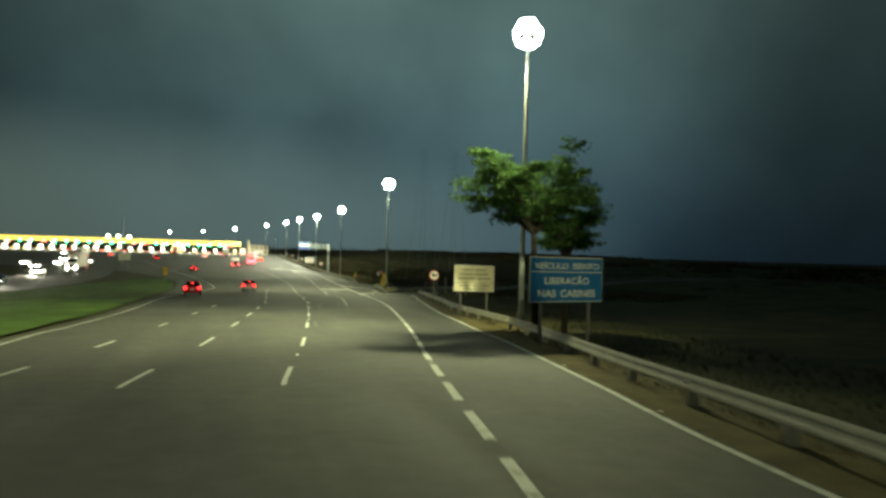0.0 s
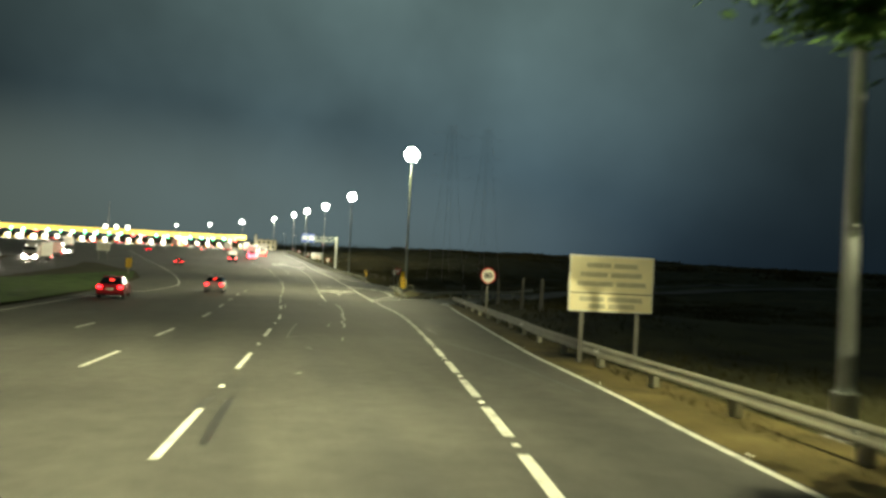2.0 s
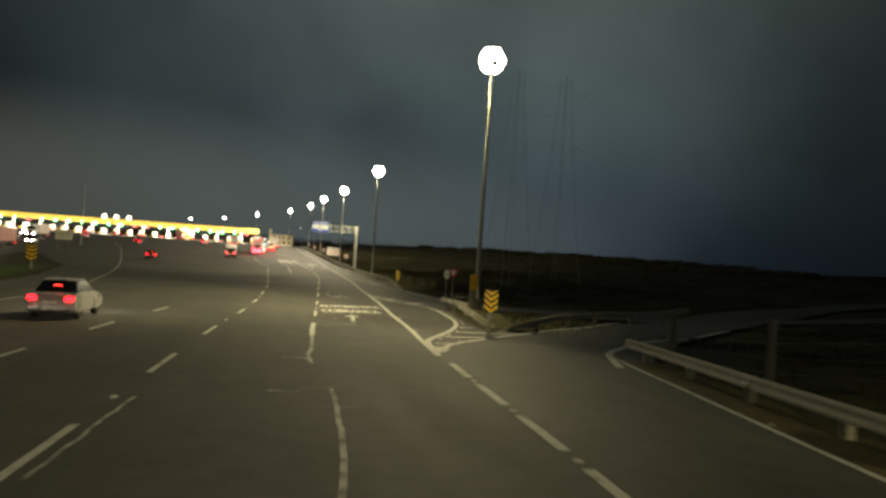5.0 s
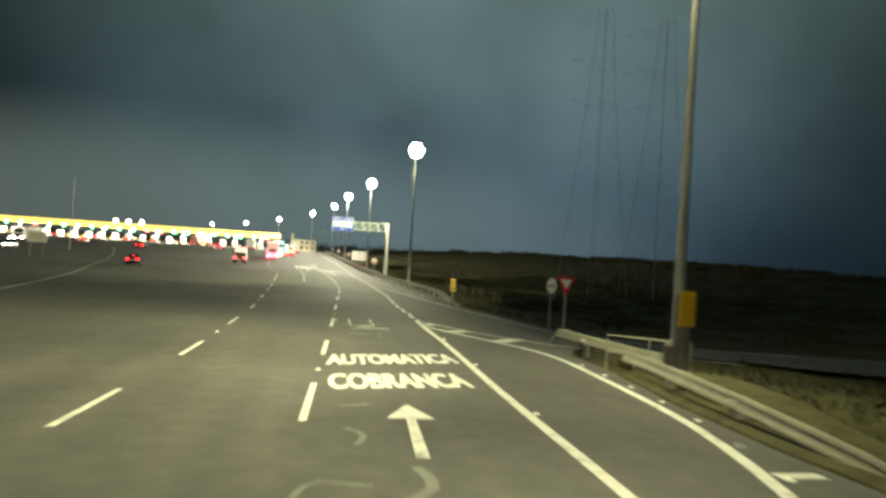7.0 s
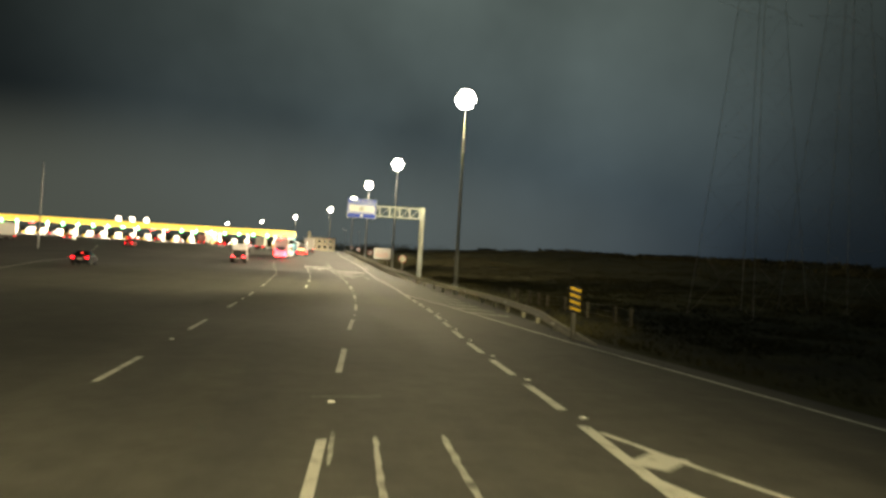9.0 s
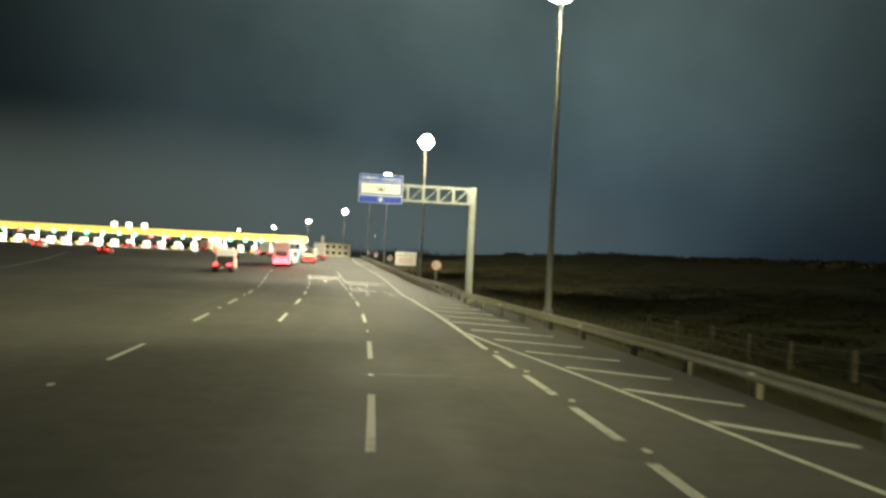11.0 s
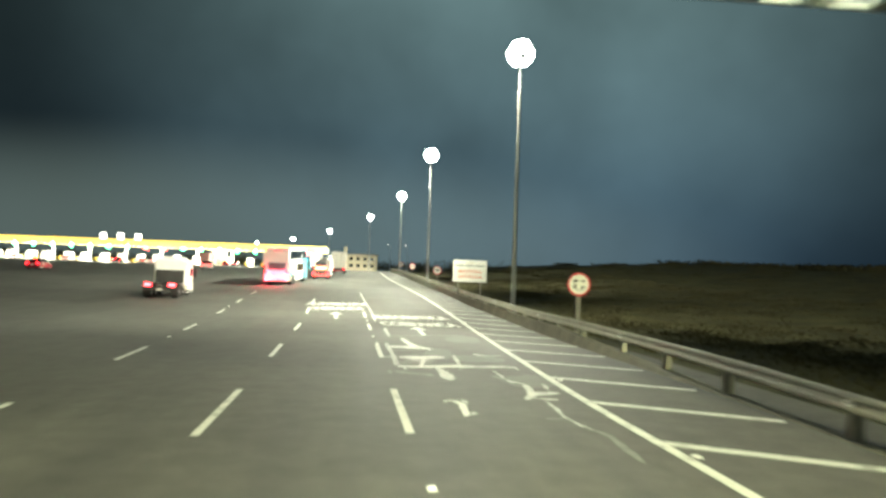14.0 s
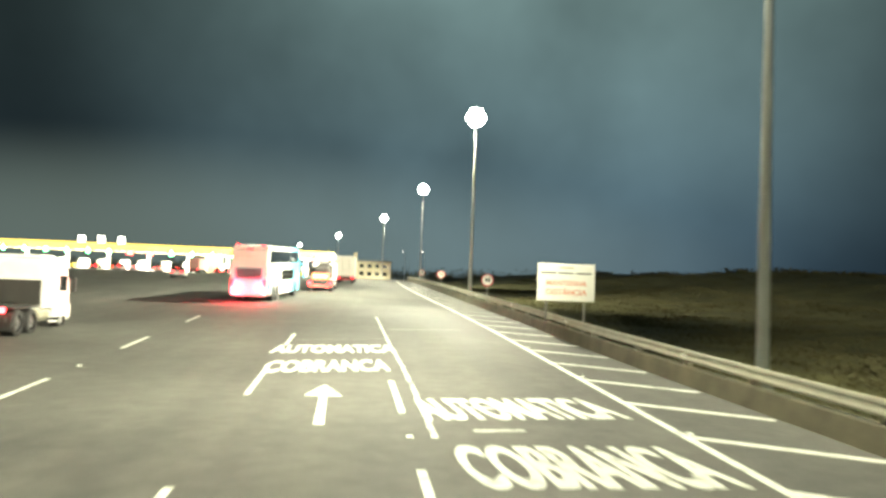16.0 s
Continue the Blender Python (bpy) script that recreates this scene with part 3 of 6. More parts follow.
# ---- guard rails ----
def guard_rail(pts, label, spacing=4.3, low_start=False, low_end=False, reflect=True, side=-1, height=0.75, ramp=9, heights=None, inset=0.05):
    """W-beam on posts along (x, y) points; side -1: the road is on the left."""
    line = along(pts, 1.0)
    total = len(line)
    rail = thing("guard_rail", label, "guard rail", "guard rails")
    prof = [(0.0, 0.0), (0.045, 0.03), (0.045, 0.08), (0.0, 0.125), (0.0, 0.185), (0.045, 0.23), (0.045, 0.28), (0.0, 0.33)]
    verts, faces = [], []
    n = len(prof)

    def level(i):
        h = lerp_table(heights, line[i].y) if heights else height
        if low_start and i < ramp:
            h = 0.1 + (h - 0.1) * i / ramp
        if low_end and total - 1 - i < ramp:
            h = 0.1 + (h - 0.1) * (total - 1 - i) / ramp
        return h

    frames = []
    for i, p in enumerate(line):
        q0, q1 = line[max(0, i - 1)], line[min(total - 1, i + 1)]
        d = (q1 - q0).normalized()
        frames.append((p, Vector((d.y, -d.x))))
    for thick in (0.0, 0.012):
        for i, (p, nr) in enumerate(frames):
            base = road_z(p.y) + max(-0.05, bank(p.x, p.y)) + level(i) - 0.31
            for a, b in prof:
                c = p + nr * (side * (a * 0.30 + 0.11 * (0.33 - b) / 0.33) + thick)
                verts.append((c.x, c.y, base + b))
    for s in (0, 1):
        off = s * total * n
        for i in range(total - 1):
            for j in range(n - 1):
                a = off + i * n + j
                f = (a, a + n, a + n + 1, a + 1)
                faces.append(f if s == 0 else f[::-1])
    m = total * n
    for i in range(total - 1):
        for j in (0, n - 1):
            a = i * n + j
            faces.append((a, a + n, a + n + m, a + m))
    me = bpy.data.meshes.new("beam")
    me.from_pydata(verts, [], faces)
    me.materials.append(GALV)
    ob = new("beam", me)
    ob.parent = rail
    bm = bmesh.new()
    box(bm, -0.09, 0.09, -0.13, 0.13, -0.95, -0.02)
    bevelled(bm, 0.012, 1)
    post_mesh = mesh_of("post", bm, GALV)
    bm = bmesh.new()
    box(bm, -0.012, 0.012, -0.09, 0.09, -0.04, 0.04)
    refl_mesh = mesh_of("reflector", bm, STUD_MAT)
    k, count = 2.0, 0
    while k < total - 2:
        i = int(k)
        p, nr = frames[i]
        z = road_z(p.y) + max(-0.05, bank(p.x, p.y)) + level(i)
        c = p + nr * inset
        ob = new("post", post_mesh)
        ob.parent = rail
        ob.matrix_basis = pose(c.x, c.y, z - 0.05, 0, 0, math.degrees(math.atan2(nr.y, nr.x)))
        if reflect and count % 3 == 1:
            c = p + nr * side * 0.09
            ob = new("reflector", refl_mesh)
            ob.parent = rail
            ob.matrix_basis = pose(c.x, c.y, z - 0.15, 0, 0, math.degrees(math.atan2(nr.y, nr.x)) + 35)
        count += 1
        k += spacing
    return rail


SHOULDER_RAIL = [(-7.9, -14), (-4.6, 0), (-2.68, 8.0), (-1.86, 12.0), (-1.1, 16.2), (-0.28, 20.4), (0.72, 25.1), (1.25, 27.6), (3.2, 38.6), (4.42, 49.6), (5.25, 56), (5.78, 59.3), (6.55, 63.0), (7.05, 65.7), (7.72, 69.7), (8.38, 73.6), (9.02, 77.5), (9.68, 81.4), (10.33, 85.3), (11.02, 89.3), (11.68, 93.2), (12.25, 97.0)]
guard_rail(SHOULDER_RAIL, "galvanised steel guard rail along the shoulder", spacing=4.0, height=0.72)
GORE_RAIL = [(9.85, 105.4), (10.02, 107.0), (10.06, 108.8), (10.3, 111.0), (10.6, 113.8), (10.85, 115.3), (11.0, 116.2), (11.25, 118.0), (11.45, 119.4)]
GORE_TOP = [(105.4, 0.10), (107.0, 0.38), (108.8, 0.55), (111.0, 0.66), (113.8, 0.76)]
guard_rail(GORE_RAIL, "galvanised guard rail dipping to the ground in the exit gore", heights=GORE_TOP)
guard_rail([(12.4, 118.4), (12.2, 122), (12.1, 125), (12.05, 129.0)], "short galvanised guard rail beside the slip road gore", low_end=True, ramp=1)
guard_rail([(9.4, 104.3), (12.2, 107.9), (16.5, 112.2), (22, 116.9), (30, 122)], "galvanised guard rail along the exit lane", low_start=True, side=1)
RAIL_LINE = [(13.0, 151.0), (13.4, 158), (14.25, 168), (14.55, 176), (14.3, 184), (13.75, 192), (13.5, 198), (13.2, 205), (13.4, 212), (13.65, 222), (13.75, 231), (13.85, 240), (13.75, 248), (13.5, 256), (13.2, 272), (12.5, 290), (11.9, 315), (11.7, 350), (12.0, 400)]
RAIL_TOP = [(180, 0.70), (192, 0.76), (205, 0.80), (214, 0.92), (228, 1.04)]
guard_rail(RAIL_LINE, "long galvanised guard rail above a concrete kerb", low_start=True, heights=RAIL_TOP, inset=0.03)


# ---- lamp masts ----
LAMP_COLOR = (1.0, 1.0, 0.62)
LAMP_COLOR_NEW = (1.0, 1.0, 0.80)
LAMP_POWER = 30000.0


def plate(bm, pts, y0, y1):
    """A flat plate with the outline pts (x, z) between y0 and y1."""
    a = [bm.verts.new((x, y0, z)) for x, z in pts]
    b = [bm.verts.new((x, y1, z)) for x, z in pts]
    n = len(pts)
    bm.faces.new(a)
    bm.faces.new(b[::-1])
    for i in range(n):
        j = (i + 1) % n
        bm.faces.new((a[i], b[i], b[j], a[j]))


def lamp_mast(x, y, height=15.6, power=1.0, light=True):
    z = road_z(min(y, 520)) + max(-0.05, bank(x, min(y, 520)))
    mast = thing("lamp_mast", "tall galvanised lamp mast with a crown of lit floodlights", "street lamp", "lamp masts", at=pose(x, y, z))
    bm = bmesh.new()
    tube(bm, (0, 0, -0.3), (0, 0, 0.9), 0.24, 0.24, 14)
    tube(bm, (0, 0, 0.9), (0, 0, height + 0.3), 0.16, 0.075, 14)
    part("pole", bm, POLE_MAT, mast, smooth=False)
    bm = bmesh.new()
    box(bm, -0.3, 0.3, -0.3, 0.3, -0.05, 0.06)
    part("base_plate", bevelled(bm, 0.02, 1), CONCRETE, mast)
    bm = bmesh.new()
    for k in range(16):
        a, b = 2 * math.pi * k / 16, 2 * math.pi * (k + 1) / 16
        tube(bm, (0.60 * math.cos(a), 0.60 * math.sin(a), height - 0.1), (0.60 * math.cos(b), 0.60 * math.sin(b), height - 0.1), 0.035, None, 6)
    for k in range(3):
        a = 2 * math.pi * k / 3
        tube(bm, (0, 0, height - 0.05), (0.60 * math.cos(a), 0.60 * math.sin(a), height - 0.1), 0.03, None, 6)
    part("crown_ring", bm, POLE_MAT, mast)
    # upper and lower lens tiers are added to imitate a round glare
    for count, turn0, radius, rise, tip in ((8, 22, 0.62, 0.0, 0), (6, 0, 0.40, -0.46, 48), (6, 30, 0.40, 0.46, -30)):
        for k in range(count):
            a = 360.0 / count * k + turn0
            bm = bmesh.new()
            v = box(bm, -0.10, 0.16, -0.25, 0.25, -0.26, 0.26)
            for i in (0, 2):
                v[i].co.x += 0.08
            housing = part("floodlight", bevelled(bm, 0.03, 1), POLE_MAT, mast)
            housing.matrix_basis = pose(radius * math.cos(math.radians(a)), radius * math.sin(math.radians(a)), height + rise, 0, 0, a) @ pose(0, 0, 0, 0, tip, 0)
            bm = bmesh.new()
            plate(bm, [(-0.24, -0.15), (-0.15, -0.24), (0.15, -0.24), (0.24, -0.15), (0.24, 0.15), (0.15, 0.24), (-0.15, 0.24), (-0.24, 0.15)], 0.165, 0.185)
            for v in bm.verts:
                v.co = Vector((v.co.y, v.co.x, v.co.z))
            part("lens", bm, LAMP_GLOW, housing, "glowing white lens")
    if light:
        # floodlights aimed down, along the road both ways, and across it, plus narrow added fill
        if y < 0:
            # unseen mast behind the start; its two narrow cones are fill on the signs
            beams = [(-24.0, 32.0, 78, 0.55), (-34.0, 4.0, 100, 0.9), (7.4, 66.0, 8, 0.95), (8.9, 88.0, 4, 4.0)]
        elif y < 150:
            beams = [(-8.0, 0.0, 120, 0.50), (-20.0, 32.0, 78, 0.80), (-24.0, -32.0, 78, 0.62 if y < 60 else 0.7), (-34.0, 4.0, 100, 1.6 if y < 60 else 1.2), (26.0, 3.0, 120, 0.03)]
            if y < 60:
                # added fill on the limit sign, the fence posts and the gore chevron
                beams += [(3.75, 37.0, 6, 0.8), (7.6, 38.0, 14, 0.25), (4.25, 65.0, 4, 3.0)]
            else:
                # added fill along the rail, standing in for headlights
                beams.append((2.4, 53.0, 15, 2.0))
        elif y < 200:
            # last two cones are added fill on the round sign and rail posts
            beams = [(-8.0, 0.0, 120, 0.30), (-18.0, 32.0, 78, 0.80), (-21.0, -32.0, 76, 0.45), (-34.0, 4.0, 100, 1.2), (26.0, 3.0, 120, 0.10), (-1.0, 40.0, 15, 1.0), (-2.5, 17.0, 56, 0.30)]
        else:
            # the narrow last cone is added fill on the signs further on
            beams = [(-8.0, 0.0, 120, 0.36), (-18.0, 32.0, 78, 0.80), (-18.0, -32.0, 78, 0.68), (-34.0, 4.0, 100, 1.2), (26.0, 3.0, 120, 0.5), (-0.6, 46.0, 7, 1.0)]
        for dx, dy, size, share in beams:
            ld = bpy.data.lights.new("mast_and_fill_light", "SPOT")
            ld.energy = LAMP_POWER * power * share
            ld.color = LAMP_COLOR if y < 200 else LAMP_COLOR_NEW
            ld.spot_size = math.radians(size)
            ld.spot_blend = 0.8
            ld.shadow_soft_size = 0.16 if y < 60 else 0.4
            lo = new("mast_and_fill_light", ld)
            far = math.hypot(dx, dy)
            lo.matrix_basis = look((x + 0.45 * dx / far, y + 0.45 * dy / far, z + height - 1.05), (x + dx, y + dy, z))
    return mast


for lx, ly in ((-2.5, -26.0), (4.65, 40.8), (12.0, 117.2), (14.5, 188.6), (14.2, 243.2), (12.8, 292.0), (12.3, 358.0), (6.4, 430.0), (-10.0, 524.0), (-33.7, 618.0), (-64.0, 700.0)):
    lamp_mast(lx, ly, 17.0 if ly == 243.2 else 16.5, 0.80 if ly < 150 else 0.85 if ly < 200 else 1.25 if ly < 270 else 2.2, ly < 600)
# ---- toll plaza ----
PLAZA_Y = 440.0
# the fascia's brightness is put in as emission of the panels themselves
FASCIA = glowing("glowing_yellow_fascia", (1.0, 0.76, 0.16), 1.1)
CEILING = material("white_canopy_soffit", (0.72, 0.72, 0.68), 0.5, 0.0, 0.08, 0.3, 20.0, 0.0)
BOOTH = material("white_booth_panels", (0.50, 0.50, 0.46), 0.4, 0.0, 0.08, 1.0, 20.0, 0.0)
ISLAND = material("yellow_painted_kerb", (0.60, 0.42, 0.05), 0.6, 0.0, 0.2, 1.0, 20.0, 0.0)
TUBE_GLOW = glowing("lit_canopy_panel", (1.0, 0.97, 0.88), 6.0)
GREEN_GLOW = glowing("green_signal", (0.04, 1.0, 0.22), 30.0)
RED_GLOW = glowing("red_signal", (1.0, 0.05, 0.04), 30.0)
BOOTH_GLOW = glowing("lit_booth_glass", (1.0, 0.84, 0.58), 0.35)
BOOTH_BRIGHT = glowing("brightly_lit_booth_glass", (1.0, 0.90, 0.68), 1.3)
WHITE_GLOW = glowing("lit_white_sign", (1.0, 1.0, 0.92), 6.0)

pz = road_z(PLAZA_Y)
canopy = thing("toll_canopy", "long toll plaza canopy with a self-glowing yellow fascia, lit from below", "canopy", at=pose(0, PLAZA_Y, pz))
bm = bmesh.new()
box(bm, -150, -7, 0.2, 16, 5.2, 6.9)
part("roof", bevelled(bm, 0.05, 1), CEILING, canopy)
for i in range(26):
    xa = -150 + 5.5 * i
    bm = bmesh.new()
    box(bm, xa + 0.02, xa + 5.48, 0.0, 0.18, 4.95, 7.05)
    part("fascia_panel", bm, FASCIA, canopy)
LANES = [-12.5 - 5.5 * i for i in range(25)]
for i, lx in enumerate(LANES):
    for ya in (2.5, 10.0):
        bm = bmesh.new()
        box(bm, lx - 1.6, lx + 1.6, ya, ya + 1.1, 5.185, 5.197)
        part("ceiling_panel", bm, TUBE_GLOW, canopy, "lit ceiling panel")
for i in range(0, 25, 2):
    cx = LANES[i] - 2.75
    bm = bmesh.new()
    box(bm, cx - 0.3, cx + 0.3, 7.5, 8.1, 0.2, 5.2)
    part("column", bevelled(bm, 0.06, 1), BOOTH, canopy)
for i, lx in enumerate(LANES):
    red = i in (0, 8, 9, 17, 20)
    sig = thing("lane_signal", "lit red cross lane signal under the canopy" if red else "lit green lane signal under the canopy", "lane signal", "lane signals", at=pose(lx, PLAZA_Y - 0.12, pz + 4.75))
    bm = bmesh.new()
    box(bm, -0.8, 0.8, -0.15, 0.1, -0.8, 0.8)
    part("housing", bevelled(bm, 0.05, 1), BLACK, sig)
    bm = bmesh.new()
    if red:
        for s in (-1, 1):
            vs = [bm.verts.new(p) for p in ((-0.72, -0.17, -0.6 * s + 0.12 * s), (-0.6, -0.17, -0.72 * s + 0.0 * s), (0.72, -0.17, 0.6 * s - 0.12 * s), (0.6, -0.17, 0.72 * s))]
            bm.faces.new(vs)
    else:
        vs = [bm.verts.new(p) for p in ((-0.7, -0.17, 0.05), (0.7, -0.17, 0.05), (0.0, -0.17, -0.72))]
        bm.faces.new(vs)
        vs = [bm.verts.new(p) for p in ((-0.28, -0.17, 0.055), (0.28, -0.17, 0.055), (0.28, -0.17, 0.72), (-0.28, -0.17, 0.72))]
        bm.faces.new(vs)
    part("symbol", bm, RED_GLOW if red else GREEN_GLOW, sig)
for lx in (-75.0, -69.9, -64.6):
    sgn = thing("roof_sign", "square lit white sign standing on the canopy edge", "sign", "roof signs", at=pose(lx, PLAZA_Y + 0.4, pz + 6.9))
    bm = bmesh.new()
    box(bm, -0.85, 0.85, -0.1, 0.1, 0.2, 1.9)
    part("panel", bevelled(bm, 0.04, 1), WHITE_GLOW, sgn)
    bm = bmesh.new()
    for s in (-0.7, 0.7):
        tube(bm, (s, 0, -0.05), (s, 0, 0.4), 0.05)
    part("legs", bm, POLE_MAT, sgn)


def toll_booth(x, glass, words):
    b = thing("toll_booth", words, "toll booth", "toll booths", at=pose(x, PLAZA_Y + 5, pz))
    bm = bmesh.new()
    box(bm, -0.9, 0.9, -9.0, 9.0, -0.05, 0.22)
    part("island", bevelled(bm, 0.06, 1), CONCRETE, b)
    bm = bmesh.new()
    box(bm, -0.75, 0.75, -1.8, 1.8, 0.2, 1.2)
    box(bm, -0.75, 0.75, -1.8, 1.8, 2.25, 2.7)
    for sx in (-0.68, 0.68):
        for sy in (-1.73, 1.73):
            box(bm, sx - 0.07, sx + 0.07, sy - 0.07, sy + 0.07, 1.2, 2.25)
    part("cabin", bm, BOOTH, b)
    bm = bmesh.new()
    box(bm, -0.66, 0.66, -1.7, 1.7, 1.21, 2.24)
    part("window", bm, glass, b, "lit cabin window")
    bm = bmesh.new()
    v = box(bm, -0.55, 0.55, -9.0, -7.4, 0.2, 1.15)
    part("bollard", bevelled(bm, 0.15, 2), ISLAND, b, "yellow concrete bollard")
    bm = bmesh.new()
    box(bm, -0.35, 0.35, -4.2, -3.8, 0.2, 1.9)
    part("payment_cabinet", bevelled(bm, 0.05, 1), BOOTH, b)
    return b


block = thing("service_block", "narrow pale yellow service block reaching up to the canopy", "building", at=pose(-40.2, PLAZA_Y + 0.9, pz))
bm = bmesh.new()
box(bm, -1.85, 1.85, 0.0, 3.4, -0.1, 5.18)
part("wall", bevelled(bm, 0.05, 1), material("pale_yellow_wall", (0.70, 0.62, 0.34), 0.7, 0.0, 0.1, 0.8, 20.0, 0.05), block)
bm = bmesh.new()
box(bm, -0.55, 0.55, -0.05, 0.02, 0.0, 2.15)
part("door", bevelled(bm, 0.02, 1), GALV, block)
for k in (-1.25, 1.25):
    bm = bmesh.new()
    box(bm, k - 0.35, k + 0.35, -0.04, 0.02, 2.7, 3.6)
    part("window", bm, BOOTH_GLOW, block, "dimly lit window")
dim = toll_booth(LANES[0] + 2.75, BOOTH_GLOW, "white toll booth with dim windows on a kerbed island")
bright = toll_booth(LANES[0] - 2.75, BOOTH_BRIGHT, "white toll booth with bright windows on a kerbed island")
for k, lx in enumerate(LANES[1:]):
    copy_thing(bright if k in (1, 3, 4, 8, 11, 12, 15, 17, 18, 21, 23) else dim, pose(lx - 2.75 + random.uniform(-0.35, 0.35), PLAZA_Y + 5 + random.uniform(-2.5, 2.5), pz))
for k, cx in enumerate((-24, -51, -79, -106, -134)):
    ld = bpy.data.lights.new("canopy_light", "AREA")
    ld.shape = "RECTANGLE"
    ld.size, ld.size_y = 26, 14
    ld.energy = 42000
    ld.color = (1.0, 0.95, 0.84)
    lo = new("canopy_light", ld)
    lo.matrix_basis = pose(cx, PLAZA_Y + 6, pz + 5.0)
# ---- signs beside the road ----
def verge_z(x, y):
    return road_z(y) + max(-0.05, bank(x, y))


def face_text(text, x0, x1, z0, z1, mat, parent, y=-0.045, name="lettering"):
    """Upright lettering on a panel that faces -y."""
    me = word_mesh(text, x0, x1, z0, z1)
    for v in me.vertices:
        v.co = (v.co.x, y, v.co.y)
    me.materials.clear()
    me.materials.append(mat)
    ob = new(name, me)
    ob.parent = parent
    return ob


def face_bar(x0, x1, z0, z1, mat, parent, y=-0.040, name="bar"):
    bm = bmesh.new()
    box(bm, x0, x1, y - 0.004, y + 0.004, z0, z1)
    return part(name, bm, mat, parent)


def panel_sign(name, x, y, zc, w, h, mat, label, turn=0.0, legs=2, rim=WHITE):
    """A flat board on posts; its parts are given in metres from the board's centre."""
    z = verge_z(x, y)
    s = thing(name, label, "road sign", at=pose(x, y, zc, 0, 0, turn))
    bm = bmesh.new()
    box(bm, -w / 2, w / 2, -0.02, 0.02, -h / 2, h / 2)
    part("rim", bevelled(bm, 0.01, 1), rim, s)
    bm = bmesh.new()
    box(bm, -w / 2 + 0.04, w / 2 - 0.04, -0.034, -0.018, -h / 2 + 0.04, h / 2 - 0.04)
    part("board", bm, mat, s)
    offs = [0.0] if legs == 1 else [-w * 0.33, w * 0.33]
    for o in offs:
        bm = bmesh.new()
        box(bm, o - 0.06, o + 0.06, 0.025, 0.13, z - zc - 0.4, h * 0.42)
        part("post", bevelled(bm, 0.01, 1), CONCRETE, s)
    bm = bmesh.new()
    for zz in (-h * 0.28, h * 0.28):
        box(bm, -w * 0.46, w * 0.46, 0.018, 0.05, zz - 0.04, zz + 0.04)
    part("brace", bm, GALV, s)
    return s


s = panel_sign("direction_sign", 2.45, 29.98, 2.03, 4.08, 1.86, BLUE, "blue road sign with white lettering on two posts", 18.6)
face_bar(-1.98, 1.98, 0.30, 0.335, WHITE, s)
face_text("VEÍCULO", -1.80, 0.05, 0.44, 0.74, WHITE, s)
face_text("ISENTO", 0.28, 1.82, 0.44, 0.70, WHITE, s)
face_text("LIBERAÇÃO", -1.25, 1.25, -0.26, 0.16, WHITE, s)
face_text("NAS", -1.60, -0.62, -0.72, -0.42, WHITE, s)
face_text("CABINES", -0.38, 1.60, -0.72, -0.42, WHITE, s)

s = panel_sign("notice_board", 5.37, 51.78, 1.415, 2.84, 1.83, CREAM, "cream notice board with rows of grey lettering on two posts", -7.0)
for z0, a, b in ((0.52, -0.85, 0.85), (0.22, -1.05, 1.0), (-0.08, -1.15, 1.15), (-0.58, -1.05, 1.05), (-0.80, -0.75, 0.8)):
    cut = random.uniform(-0.2, 0.4)
    face_bar(a, cut - 0.06, z0, z0 + 0.15, GREYTXT, s)
    face_bar(cut + 0.06, b, z0, z0 + 0.15, GREYTXT, s)
face_bar(-1.38, 1.38, -0.32, -0.29, BLACK, s)

s = panel_sign("notice_board", 14.25, 263.7, 0.78, 3.06, 1.95, WHITE, "white notice board with orange and black lettering", 0.0)
face_bar(-0.35, 0.4, 0.72, 0.80, GREYTXT, s)
for a in (-1.35, -0.42, 0.52):
    face_bar(a, a + 0.80, 0.44, 0.52, BLACK, s)
ORANGE_TXT = material("faded_orange_lettering", (0.62, 0.22, 0.12), 0.6, 0.0, 0.2, 6.0, 60.0, 0.0)
face_text("MANTENHA", -1.05, 1.1, -0.18, 0.10, ORANGE_TXT, s)
face_text("DISTÂNCIA", -1.05, 1.1, -0.66, -0.28, ORANGE_TXT, s)

s = panel_sign("notice_board", -40.0, 230.0, 0.6, 3.0, 1.8, WHITE, "white notice board facing the traffic in the median", 0.0)
for z0 in (0.35, 0.0, -0.4):
    face_bar(-1.1, 1.1, z0, z0 + 0.16, GREYTXT, s)


def ring_points(r, sides=28, sx=1.0):
    return [(sx * r * math.cos(2 * math.pi * k / sides), r * math.sin(2 * math.pi * k / sides)) for k in range(sides)]


def round_sign(x, y, zc, r, label, marks=(), sx=1.0, post=0.10, rim=RED):
    z = verge_z(x, y)
    s = thing("round_sign", label, "road sign", "round road signs", at=pose(x, y, zc))
    bm = bmesh.new()
    plate(bm, ring_points(r, 28, sx), -0.012, 0.012)
    part("rim", bm, rim, s)
    bm = bmesh.new()
    plate(bm, ring_points(r * 0.84, 28, sx), -0.020, -0.010)
    part("face", bm, WHITE, s)
    bm = bmesh.new()
    box(bm, -post / 2, post / 2, 0.015, 0.015 + post, z - zc - 0.4, r * 0.7)
    part("post", bevelled(bm, 0.01, 1), CONCRETE, s)
    for a, b, c, d in marks:
        face_bar(a, b, c, d, BLACK, s, -0.024)
    return s


